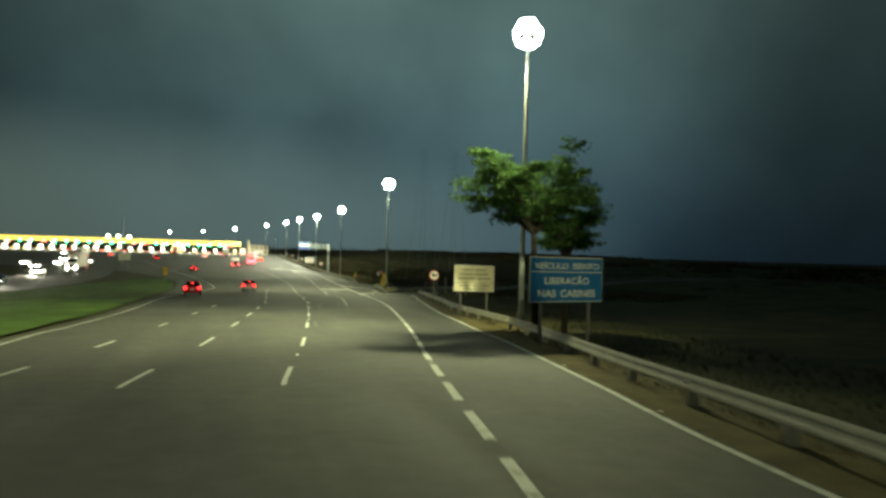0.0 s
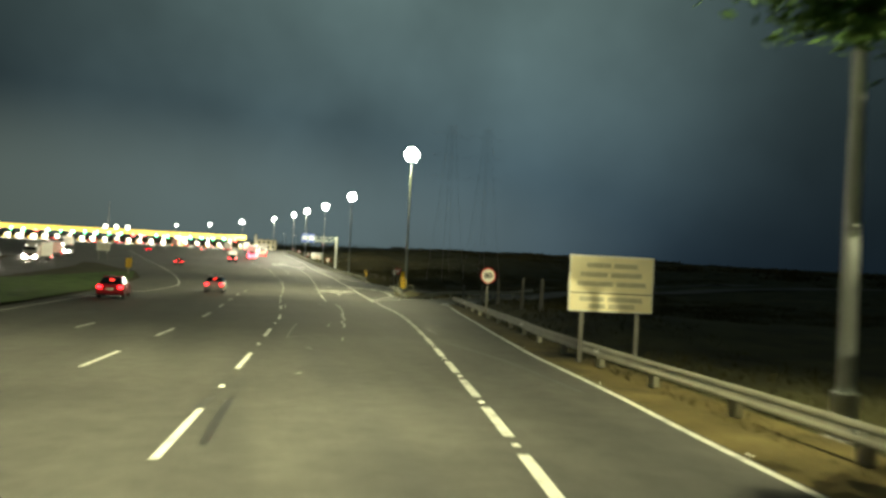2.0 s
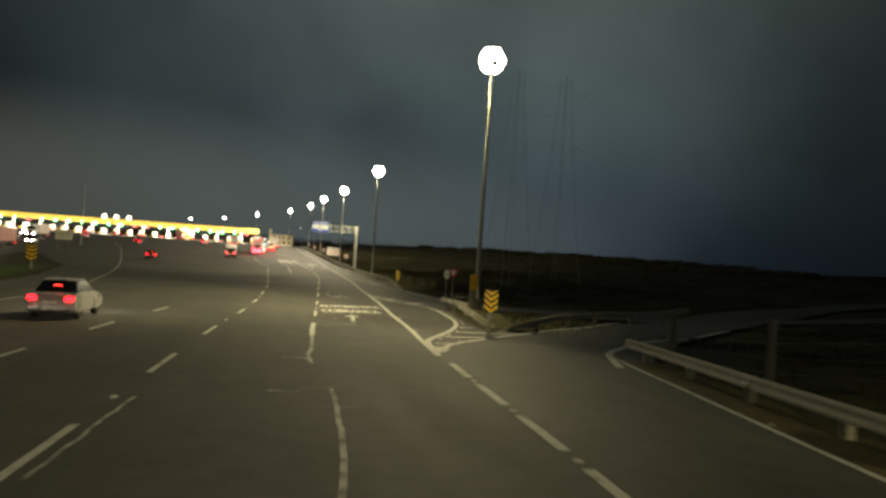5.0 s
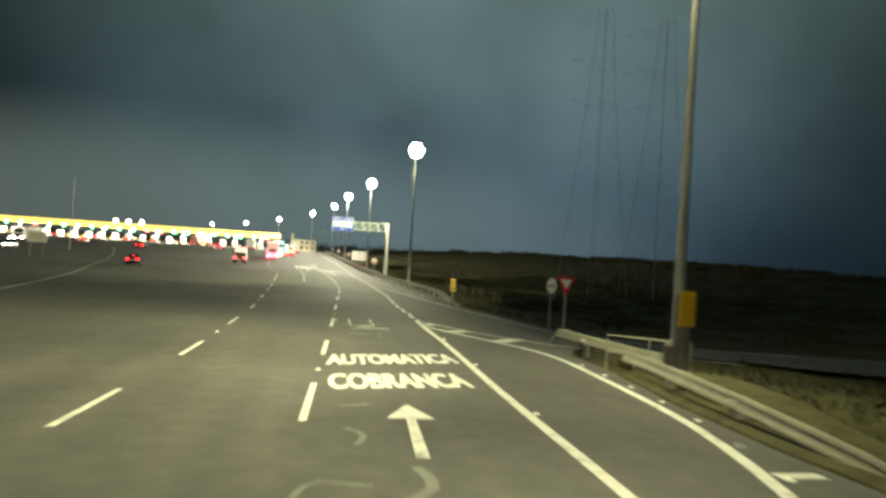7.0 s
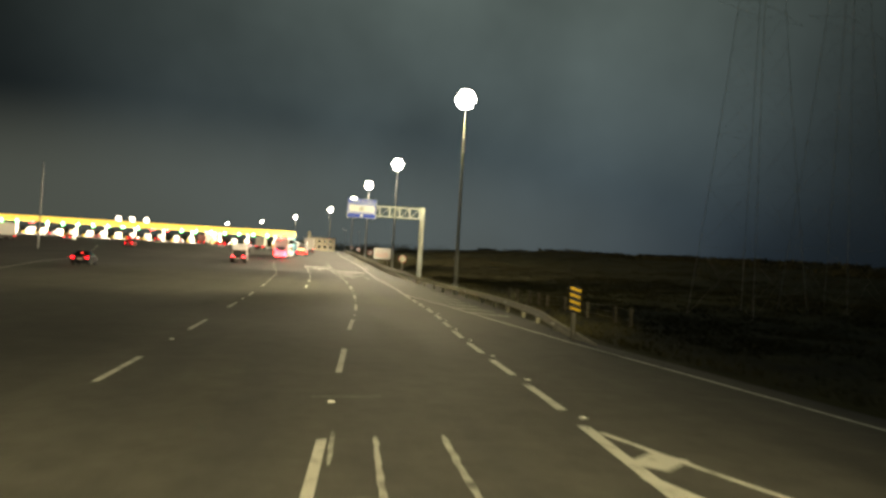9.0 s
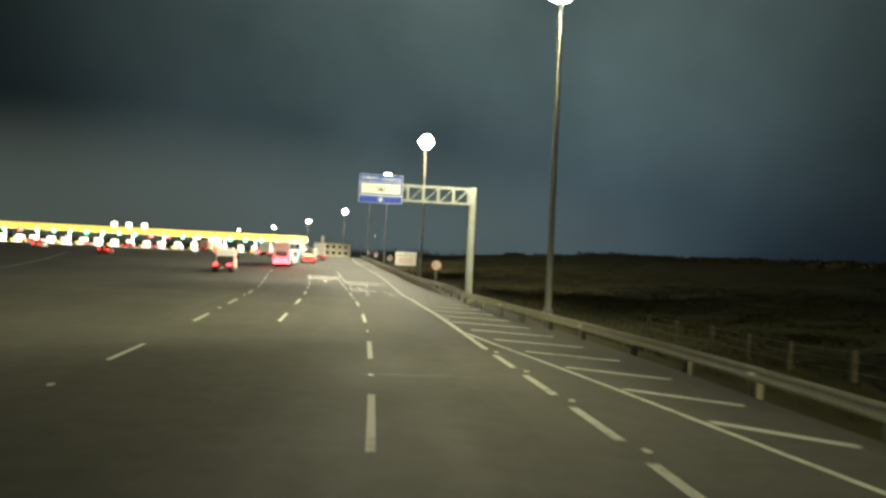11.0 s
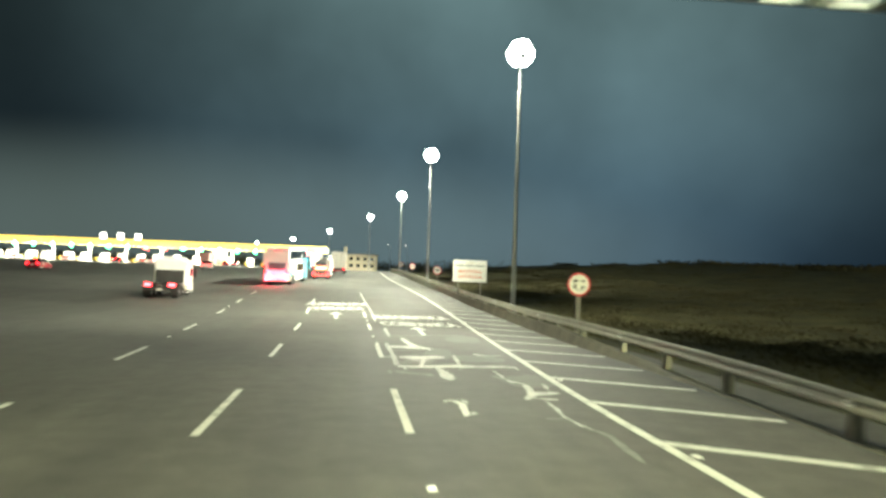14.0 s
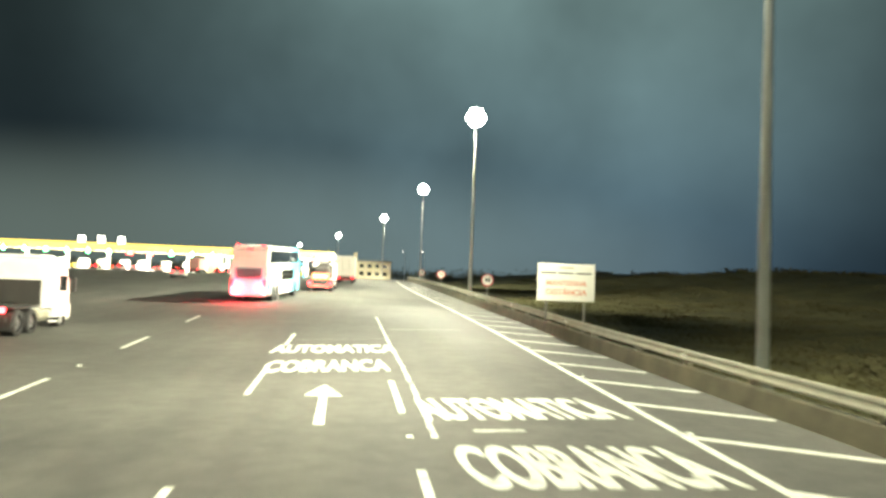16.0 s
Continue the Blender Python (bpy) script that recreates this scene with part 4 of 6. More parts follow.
LORRY_MARKS = ((-0.26, -0.05, 0.10, 0.20), (0.08, 0.27, 0.12, 0.18), (-0.26, -0.12, -0.06, 0.02), (-0.28, -0.08, -0.16, -0.10), (0.06, 0.28, -0.16, -0.09), (-0.20, 0.22, -0.26, -0.23))
limit_sign = round_sign(8.40, 74.4, 1.04, 0.50, "round red-rimmed white speed limit sign on a post")
face_text("80", -0.27, 0.27, -0.17, 0.19, BLACK, limit_sign, -0.024)
round_sign(14.15, 228.25, 0.03, 0.52, "round red-rimmed white sign with black symbols behind the guard rail", LORRY_MARKS, 1.0, 0.20)
round_sign(13.5, 286.4, 0.95, 0.50, "round red-rimmed white sign beside the guard rail", ((-0.2, -0.03, -0.15, 0.15), (0.05, 0.22, -0.15, 0.15)))
round_sign(12.8, 321.7, 1.78, 0.50, "small far round sign beside the guard rail", ((-0.2, -0.03, -0.15, 0.15), (0.05, 0.22, -0.15, 0.15)))
round_sign(12.5, 356.0, 2.5, 0.50, "small far round sign near the plaza", ((-0.2, 0.2, -0.1, 0.1),))
round_sign(13.75, 133.5, -0.28, 0.44, "round white sign with a black bar, turned partly away", ((-0.17, 0.17, -0.03, 0.03),), 0.66, 0.10, CONCRETE)

# give-way triangle
zy = verge_z(13.93, 131.9)
s = thing("give_way_sign", "red and white give-way triangle on a post", "road sign", at=pose(13.93, 131.9, -0.15))
bm = bmesh.new()
plate(bm, [(-0.47, 0.38), (0.47, 0.38), (0.05, -0.43), (-0.05, -0.43)], -0.012, 0.012)
part("rim", bm, RED, s)
bm = bmesh.new()
plate(bm, [(-0.27, 0.25), (0.27, 0.25), (0.0, -0.22)], -0.020, -0.010)
part("face", bm, WHITE, s)
bm = bmesh.new()
box(bm, -0.06, 0.06, 0.015, 0.13, zy + 0.15 - 0.4, 0.35)
part("post", bevelled(bm, 0.01, 1), CONCRETE, s)


def chevron_sign(x, y, w, h, zc, label, diagonal=False, turn=0.0):
    z = verge_z(x, y)
    s = thing("chevron_sign", label, "road sign", at=pose(x, y, zc, 0, 0, turn))
    bm = bmesh.new()
    box(bm, -w / 2, w / 2, -0.02, 0.02, -h / 2, h / 2)
    part("panel", bevelled(bm, 0.01, 1), BLACK, s)
    n = 4
    pitch = h / n
    for k in range(n):
        bm = bmesh.new()
        c = -h / 2 + pitch * (k + 0.5)
        if diagonal:
            pts = [(-w / 2, c + 0.02), (w / 2, c - pitch * 0.42), (w / 2, c - pitch * 0.0), (-w / 2, c + pitch * 0.44)]
        else:
            pts = [(-w / 2, c + 0.12), (0, c - 0.13), (w / 2, c + 0.12), (w / 2, c + 0.26), (0, c + 0.02), (-w / 2, c + 0.26)]
        pts = [(px, max(-h / 2, min(h / 2, pz_))) for px, pz_ in pts]
        plate(bm, pts, -0.032, -0.021)
        part("stripe", bm, YELLOW, s, "yellow reflective stripe")
    bm = bmesh.new()
    box(bm, -0.07, 0.07, 0.022, 0.14, z - zc - 0.35, h * 0.3)
    part("post", bevelled(bm, 0.012, 1), CONCRETE, s)
    return s


chevron_sign(8.9, 103.3, 0.62, 1.06, -0.72, "black sign with yellow chevrons at the exit gore")
chevron_sign(12.68, 152.7, 0.42, 1.0, -1.10, "narrow black and yellow striped marker at the rail's end", True)
chevron_sign(-22.7, 148.0, 0.9, 1.5, -1.0, "black and yellow chevron sign on the median's end")

# yellow panel on a thick post at the gore, and the collar round the mast's foot
za = verge_z(11.3, 115.4)
s = thing("marker_post", "yellow reflective panel on a thick pale post", "road sign", at=pose(11.28, 115.45, za))
bm = bmesh.new()
box(bm, -0.23, 0.23, -0.10, -0.07, -0.72 - za, 0.20 - za)
part("panel", bevelled(bm, 0.01, 1), YELLOW, s)
for zz in (-0.55, 0.0):
    bm = bmesh.new()
    box(bm, -0.18, 0.18, -0.07, 0.04, zz - za, zz - za + 0.06)
    part("strap", bm, GALV, s)
bm = bmesh.new()
tube(bm, (0, 0.15, -0.3), (0, 0.15, 0.1 - za), 0.22, 0.20, 16)
part("post", bm, CONCRETE, s)
za = verge_z(12.0, 117.2)
s = thing("mast_collar", "pale concrete collar round the foot of a lamp mast", "collar", at=pose(12.0, 117.2, za))
bm = bmesh.new()
ring = [(0.36, -0.2), (0.34, 1.15), (0.27, 1.25), (0.27, -0.2)]
rows_ = []
for k in range(18):
    a = 2 * math.pi * k / 18
    rows_.append([bm.verts.new((r * math.cos(a), r * math.sin(a), zz)) for r, zz in ring])
for k in range(18):
    r0, r1 = rows_[k], rows_[(k + 1) % 18]
    for j in range(4):
        i = (j + 1) % 4
        bm.faces.new((r0[j], r1[j], r1[i], r0[i]))
part("collar", bm, CONCRETE, s)

# pipe railing behind the mast
s = thing("pipe_railing", "low pale pipe railing behind the gore", "railing")
px = [(11.5, 120.9), (12.5, 119.9), (13.3, 118.7)]
for (xa, ya), (xb, yb) in zip(px, px[1:]):
    for hgt in (0.55, 1.1):
        bm = bmesh.new()
        tube(bm, (xa, ya, verge_z(xa, ya) + hgt), (xb, yb, verge_z(xb, yb) + hgt), 0.025)
        part("rail", bm, GALV, s)
for xa, ya in px:
    bm = bmesh.new()
    tube(bm, (xa, ya, verge_z(xa, ya) - 0.3), (xa, ya, verge_z(xa, ya) + 1.12), 0.03)
    part("post", bm, GALV, s)

# ---- cantilever gantry ----
gx, gy = 13.55, 205.6
gz = verge_z(gx, gy)
gantry = thing("sign_gantry", "white steel cantilever gantry carrying a blue sign", "gantry", at=pose(gx, gy, gz))
TOP = 5.50 - gz
bm = bmesh.new()
tube(bm, (0, 0, -0.3), (0, 0, TOP + 0.05), 0.25, 0.25, 20)
part("post", bm, GANTRY_MAT, gantry)
bm = bmesh.new()
tube(bm, (0, 0, -0.3), (0, 0, 0.38), 0.46, 0.30, 20)
part("footing", bm, CONCRETE, gantry)
for dy in (-0.36, 0.36):
    for zz in (TOP - 0.08, TOP - 1.12):
        bm = bmesh.new()
        box(bm, -7.9, -0.02, dy - 0.055, dy + 0.055, zz - 0.055, zz + 0.055)
        part("chord", bevelled(bm, 0.012, 1), GANTRY_MAT, gantry)
    for k in range(7):
        xa = -0.30 - 1.06 * k
        bm = bmesh.new()
        tube(bm, (xa, dy, TOP - 0.10), (xa - 0.98, dy, TOP - 1.10), 0.032)
        part("diagonal", bm, GANTRY_MAT, gantry)
        bm = bmesh.new()
        box(bm, xa - 0.05, xa + 0.05, dy - 0.03, dy + 0.03, TOP - 1.07, TOP - 0.13)
        part("upright", bm, GANTRY_MAT, gantry)
for k in range(8):
    for zz in (TOP - 0.08, TOP - 1.12):
        bm = bmesh.new()
        xa = -0.30 - 1.06 * k
        box(bm, xa - 0.06, xa + 0.06, -0.30, 0.30, zz - 0.035, zz + 0.035)
        part("cross_bar", bm, GANTRY_MAT, gantry)
    if k < 7:
        bm = bmesh.new()
        tube(bm, (xa - 0.06, -0.30, TOP - 1.12), (xa - 1.0, 0.30, TOP - 1.12), 0.03)
        part("wind_brace", bm, GANTRY_MAT, gantry)
SIGN_WHITE = material("cool_white_sheeting", (0.70, 0.76, 0.84), 0.5, 0.0, 0.05, 2.0, 60.0, 0.0)
s = thing("overhead_sign", "blue overhead toll sign with a white panel and a down arrow", "road sign", at=pose(gx - 6.45, gy - 0.62, 5.03))
bm = bmesh.new()
box(bm, -1.49, 1.49, -0.03, 0.03, -0.98, 0.98)
part("rim", bevelled(bm, 0.015, 1), SIGN_WHITE, s)
for z0, z1 in ((0.48, 0.95), (-0.42, 0.44), (-0.95, -0.50)):
    bm = bmesh.new()
    box(bm, -1.45, 1.45, -0.042, -0.028, z0, z1)
    part("board", bm, ROYAL, s)
bm = bmesh.new()
box(bm, -1.34, 1.34, -0.056, -0.040, -0.34, 0.36)
part("white_panel", bevelled(bm, 0.008, 1), SIGN_WHITE, s)
face_text("COBRANÇA", -1.34, -0.14, 0.56, 0.82, SIGN_WHITE, s, -0.05)
face_text("AUTOMÁTICA", -0.04, 1.36, 0.56, 0.82, SIGN_WHITE, s, -0.05)
for a, b, c, d in ((-0.25, -0.22, -0.22, 0.18), (0.22, 0.25, -0.22, 0.18), (-0.22, 0.22, 0.16, 0.19), (-0.14, 0.15, -0.14, -0.02), (-0.08, 0.08, -0.02, 0.06)):
    face_bar(a, b, c, d, BLACK, s, -0.062)
bm = bmesh.new()
plate(bm, [(-0.06, -0.56), (0.06, -0.56), (0.06, -0.70), (0.22, -0.70), (0.0, -0.88), (-0.22, -0.70), (-0.06, -0.70)], -0.055, -0.044)
part("arrow", bm, SIGN_WHITE, s)
bm = bmesh.new()
for xx in (-1.0, 0.0, 1.0):
    box(bm, xx - 0.05, xx + 0.05, 0.03, 0.18, -0.9, 0.9)
part("bracket", bm, GALV, s)

# ---- worn paint and scrapes on the asphalt ----
scrapes = thing("worn_markings", "scraped remains of old white road markings", "road marking", kind="structure")


def scrape(pts, width, wob=0.015, mat=PAINT_WORN):
    line = along(pts, 0.35)
    out = []
    for p in line:
        n = noise.noise(Vector((p.x * 1.3, p.y * 1.3, width * 7))) * 0.03
        out.append((p.x + n + random.uniform(-wob, wob), p.y))
    if abs(pts[-1][1] - pts[0][1]) < abs(pts[-1][0] - pts[0][0]):
        out = [(p.x, p.y + noise.noise(Vector((p.x * 1.3, p.y * 1.3, 4))) * 0.12 + random.uniform(-wob, wob)) for p in line]
    if len(out) > 1:
        ribbon(out, width, 0.005, "scrape", mat, scrapes)


def smear(cx, cy, a, b, mat, turn=0.0):
    """A ragged patch of torn paint, half-widths a across and b along."""
    bm = bmesh.new()
    for lobe in range(3):
        ox, oy = random.uniform(-0.35, 0.35) * a, random.uniform(-0.45, 0.45) * b
        sz = random.uniform(0.5, 0.8)
        dz = 0.0055 + 0.0015 * lobe
        n = 44
        vs = []
        for k in range(n):
            t = 2 * math.pi * k / n
            c, d = math.cos(t), math.sin(t)
            r = sz * (0.9 + 0.3 * noise.noise(Vector((cx + 1.3 * c + lobe, cy + 1.3 * d, 2.0))) + 0.3 * noise.noise(Vector((cx + 5 * c, cy + 5 * d + lobe, 7.0))))
            x, y = cx + ox + a * r * c + turn * b * r * d, cy + oy + b * r * d
            vs.append(bm.verts.new((x, y, road_z(y) + dz)))
        mid = bm.verts.new((cx + ox, cy + oy, road_z(cy + oy) + dz))
        for k in range(n):
            bm.faces.new((mid, vs[k], vs[(k + 1) % n]))
    part("scrape", bm, mat, scrapes)


# long cracks filled with white, and torn remains of arrows
for pts, w in (([(-2.5, 58.1), (-2.3, 59.3)], 0.08), ([(-1.6, 64.8), (-1.35, 66.6), (-1.3, 68.3), (-0.9, 70.0), (-0.75, 72.2), (-0.4, 74.9), (-0.1, 77.7), (0.3, 82.0), (0.5, 86.8)], 0.10), ([(0.3, 91.0), (0.30, 93.2), (0.47, 94.4), (0.61, 96.9), (0.75, 99.4)], 0.12), ([(-2.3, 65.1), (-2.1, 66.4)], 0.09), ([(-0.89, 86.2), (-0.1, 86.3)], 0.09), ([(-0.44, 92.0), (0.54, 92.1)], 0.10), ([(-0.62, 74.0), (-0.55, 74.7)], 0.08), ([(0.50, 74.0), (0.55, 74.6)], 0.08), ([(-2.0, 67.7), (-1.2, 67.8)], 0.05), ([(-3.6, 79.5), (-3.3, 85.2)], 0.07), ([(-4.05, 55.3), (-3.85, 54.3)], 0.08), ([(-4.85, 48.6), (-4.55, 49.0)], 0.10),
               ([(5.5, 238.5), (5.3, 248), (4.9, 258), (4.5, 270)], 0.13),
               ([(6.3, 239.2), (7.4, 239.4)], 0.22)):
    scrape(pts, w)
for pts, w in (([(-4.55, 58.6), (-4.2, 62.1), (-3.65, 66.4)], 0.075), ([(-4.45, 58.7), (-4.0, 59.5)], 0.07), ([(-2.4, 67.7), (-1.2, 67.9)], 0.08), ([(-0.55, 72.2), (1.5, 72.5)], 0.07), ([(-0.69, 77.9), (1.05, 78.1)], 0.06), ([(-0.19, 84.4), (1.02, 84.6)], 0.09), ([(-0.14, 86.6), (0.95, 87.3)], 0.10), ([(3.2, 116.9), (6.7, 118.2)], 0.10), ([(2.5, 105.7), (3.15, 106.6), (3.0, 107.9)], 0.18), ([(2.35, 108.9), (2.5, 109.8), (2.2, 110.2)], 0.12), ([(1.3, 105.9), (1.6, 106.8), (2.4, 106.6)], 0.10), ([(2.2, 112.3), (3.0, 112.7)], 0.12),
               ([(3.0, 139.4), (4.4, 139.8)], 0.10), ([(5.2, 171.6), (7.3, 171.7)], 0.14), 
               ([(1.2, 256.0), (5.0, 257.5)], 0.10), ([(5.0, 262), (8.8, 263)], 0.25)):
    scrape(pts, w, 0.015, PAINT_FAINT)
for cx, cy, a, b, mat, turn in ((7.0, 241.9, 0.9, 0.2, PAINT_WORN, 0.0),):
    smear(cx, cy, a, b, mat, turn)
ribbon([(0.75, 99.4), (0.98, 103.4), (1.17, 105.7)], 0.20, 0.007, "worn_dash", PAINT, scrapes)
for cx, cy, a, b in ((2.2, 105.4, 0.9, 0.16), (1.9, 104.5, 0.6, 0.12)):
    smear(cx, cy, a, b, PAINT_FAINT, 0.0)

def torn(pts, width, mat, lift):
    """A ragged stroke of torn paint along (x, y) points."""
    line = along(pts, 0.12)
    n = len(line)
    bm = bmesh.new()
    prev = None
    for i, p in enumerate(line):
        d = (line[min(i + 1, n - 1)] - line[max(i - 1, 0)]).normalized()
        end = min(1.0, 0.45 + min(i, n - 1 - i) * 0.2)
        pair_ = []
        for s_ in (-1, 1):
            w = width / 2 * end * (1 + 0.7 * noise.noise(Vector((p.x * 3.1, p.y * 3.1, s_ * 9 + lift * 900))) + random.uniform(-0.12, 0.12))
            x, y = p.x + s_ * d.y * w, p.y - s_ * d.x * w
            pair_.append(bm.verts.new((x, y, road_z(y) + lift)))
        if prev:
            bm.faces.new((prev[0], prev[1], pair_[1], pair_[0]))
        prev = pair_
    part("scrape", bm, mat, scrapes)


for k_, (pts, w) in enumerate((([(5.73, 228.26), (7.59, 229.2), (9.41, 229.87)], 0.22), ([(5.73, 216.15), (5.83, 215.75), (6.16, 215.63), (6.48, 215.47), (6.67, 215.1)], 0.28), ([(5.51, 216.1), (5.53, 215.4)], 0.10), ([(8.82, 220.74), (9.53, 220.99)], 0.4),
                          ([(8.24, 215.5), (8.36, 214.9), (8.44, 214.4)], 0.22), ([(8.8, 208.46), (8.93, 208.1), (8.91, 207.3), (8.86, 206.2)], 0.13), ([(8.21, 209.45), (8.62, 209.5)], 0.22), ([(5.85, 221.9), (6.9, 221.9)], 0.45), ([(7.1, 222.4), (7.62, 222.5)], 0.35), ([(5.88, 218.05), (6.46, 218.3), (6.96, 218.1)], 0.5), ([(6.1, 218.95), (7.1, 219.0)], 0.7), ([(6.4, 221.0), (7.4, 220.9)], 0.4),
                          ([(3.38, 133.08), (3.87, 133.08)], 0.6), ([(5.51, 131.47), (5.34, 130.51)], 0.11), ([(3.78, 131.14), (3.79, 129.99)], 0.14), ([(3.83, 130.16), (4.31, 130.11)], 0.39),
                          ([(4.73, 129.39), (4.81, 128.88), (4.6, 127.56)], 0.07), ([(3.49, 128.6), (4.46, 128.66)], 0.35))):
    torn(pts, w, PAINT_FAINT, 0.0045 + 0.0002 * k_)
for k_, (pts, w) in enumerate((([(5.43, 219.61), (6.0, 219.55)], 0.22), ([(7.9, 217.37), (8.6, 217.44), (9.27, 217.68)], 0.62), ([(5.68, 224.8), (5.72, 222.7), (5.78, 220.45), (5.77, 218.8), (5.78, 217.2)], 0.15), ([(6.15, 218.9), (6.95, 218.85)], 0.4), ([(8.75, 213.83), (8.6, 212.4), (8.3, 211.6)], 0.20), ([(8.5, 212.2), (8.99, 212.5), (9.3, 212.66)], 0.42), ([(9.23, 214.0), (9.1, 212.9)], 0.12), ([(8.5, 211.7), (9.07, 211.65)], 0.28), ([(8.66, 211.4), (8.66, 210.5), (8.59, 209.6), (8.68, 208.95), (8.8, 208.4)], 0.10), ([(8.44, 214.4), (8.79, 214.0)], 0.12), ([(7.8, 220.6), (7.71, 218.7), (7.5, 216.7)], 0.08), ([(5.96, 217.42), (5.97, 216.26)], 0.08),
                          ([(6.92, 216.97), (6.93, 215.46), (6.97, 214.92)], 0.18), ([(6.93, 216.2), (6.97, 215.4), (7.0, 214.4)], 0.34), ([(7.75, 220.49), (7.59, 217.26), (7.71, 216.85)], 0.07), ([(8.56, 221.2), (8.72, 220.7), (8.9, 220.6)], 0.3),
                          ([(8.4, 216.52), (8.43, 215.11), (8.47, 213.95)], 0.07), ([(9.16, 217.68), (9.19, 216.73)], 0.07), ([(5.85, 233.25), (5.92, 227.92)], 0.14), ([(3.36, 136.57), (3.27, 134.58)], 0.07),
                          ([(3.99, 136.28), (3.88, 133.86), (3.86, 132.55)], 0.08), ([(3.85, 132.48), (4.41, 132.4), (5.0, 132.9)], 0.41), ([(5.04, 136.42), (4.97, 133.85), (4.97, 132.72)], 0.11), ([(3.93, 131.22), (4.77, 131.35), (5.64, 131.52)], 0.39))):
    torn(pts, w, PAINT_WORN, 0.0090 + 0.0002 * k_)
for k_, (pts, w) in enumerate((([(5.95, 219.65), (6.6, 219.65), (7.27, 220.1)], 0.95), ([(6.44, 227.2), (6.51, 225.3), (6.69, 223.9), (6.98, 223.1), (7.15, 222.3)], 0.26), ([(5.84, 222.98), (6.25, 223.3), (6.82, 222.94), (7.2, 222.5)], 0.85), ([(5.79, 217.11), (6.32, 217.05), (6.89, 217.24), (7.5, 217.43), (8.1, 217.38)], 0.56), ([(6.72, 219.7), (6.58, 218.2), (6.44, 217.2)], 0.13), ([(5.33, 224.9), (5.34, 222.6), (5.37, 219.8)], 0.13),
                          ([(6.45, 211.1), (6.65, 211.27), (6.78, 210.87), (6.72, 209.53)], 0.15), ([(6.85, 211.43), (6.95, 210.89)], 0.09), ([(6.74, 209.64), (6.98, 209.95)], 0.13))):
    torn(pts, w, PAINT, 0.0125 + 0.0002 * k_)

SEALED = material("sealed_asphalt", (0.080, 0.081, 0.074), 0.8, 0.0, 0.35, 0.9, 25.0, 0.1)
for cx, cy, a, b in ((8.9, 226.8, 0.9, 2.8), (8.5, 219.2, 0.9, 1.5), (9.0, 214.7, 0.8, 1.6), (7.3, 221.0, 0.5, 2.4)):
    smear(cx, cy, a, b, SEALED)

# dark rubber tracks
tracks = thing("tyre_marks", "dark curved tyre marks on the asphalt", "tyre marks", kind="structure")
TRACK = material("rubber_on_asphalt", (0.018, 0.018, 0.017), 0.6, 0.0, 0.5, 1.0, 20.0, 0.0)
for pts in ([(-6.65, 40.8), (-6.5, 43.0), (-6.3, 45.3)], [(-6.95, 43.5), (-6.7, 45.2)], [(1.8, 46.0), (2.0, 52.0), (1.6, 58.0)], [(2.2, 62.0), (2.6, 66.5)], [(7.0, 124.4), (7.3, 125.8)]):
    ribbon([(p.x, p.y) for p in along(pts, 0.8)], 0.16, 0.004, "track", TRACK, tracks)

# dry grass bank up to the rail in the gore
KERB_MAT = material("mossy_concrete", (0.155, 0.140, 0.092), 0.9, 0.0, 0.35, 1.2, 24.0, 0.3)
bm = bmesh.new()
prev = None
for p in [p for p in along(GORE_RAIL, 0.5) if 105.6 < p.y < 119.0]:
    z = road_z(p.y)
    mound = math.sin(math.pi * min(1.0, max(0.0, (p.y - 109.0) / 10.0)))
    row = [bm.verts.new((p.x + a, p.y, z + b + 0.02 * noise.noise(Vector((p.x, p.y * 2, a))))) for a, b in ((-0.42, -0.04), (-0.36, 0.05), (-0.05, 0.15), (0.30, 0.16), (0.55, 0.16 + 0.40 * mound), (1.7, 0.12 + 0.42 * mound), (2.8, -0.12))]
    if prev:
        for j in range(6):
            bm.faces.new((prev[j], row[j], row[j + 1], prev[j + 1]))
    prev = row
tagged(part("verge", bm, material("dry_verge_grass", (0.060, 0.056, 0.027), 0.95, 0.0, 0.45, 1.5, 18.0, 0.6, 0.1)), "dry olive grass bank under a guard rail", "grass", kind="structure")

# trodden dry grass between the edge line and the shoulder rail
edge_table = [(p.y, p.x) for p in along([(x, y) for y, x in EDGE_R], 1.0)]
rail_side = [(p.y, p.x) for p in along(SHOULDER_RAIL, 1.0)]
rows_ = []
for i in range(163):
    y = -13.0 + 0.66 * i
    a = lerp_table(edge_table, y) + 0.13 + 0.05 * noise.noise(Vector((3.0, y * 0.7, 0.0)))
    b = max(a + 0.3, lerp_table(rail_side, y) + 0.75)
    rows_.append([(a + (b - a) * j / 6, y) for j in range(7)])
me = strip_mesh("verge", rows_, material("trodden_verge", (0.098, 0.078, 0.033), 0.95, 0.0, 0.5, 0.8, 14.0, 0.6, 0.1), 0.010)
for k, v in enumerate(me.vertices):
    if k % 7:
        v.co.z += 0.02 + 0.035 * abs(noise.noise(Vector((v.co.x * 2.3, v.co.y * 0.9, 4.0))))
tagged(new("verge", me), "trodden olive-brown grass strip under the shoulder rail", "grass", kind="structure")

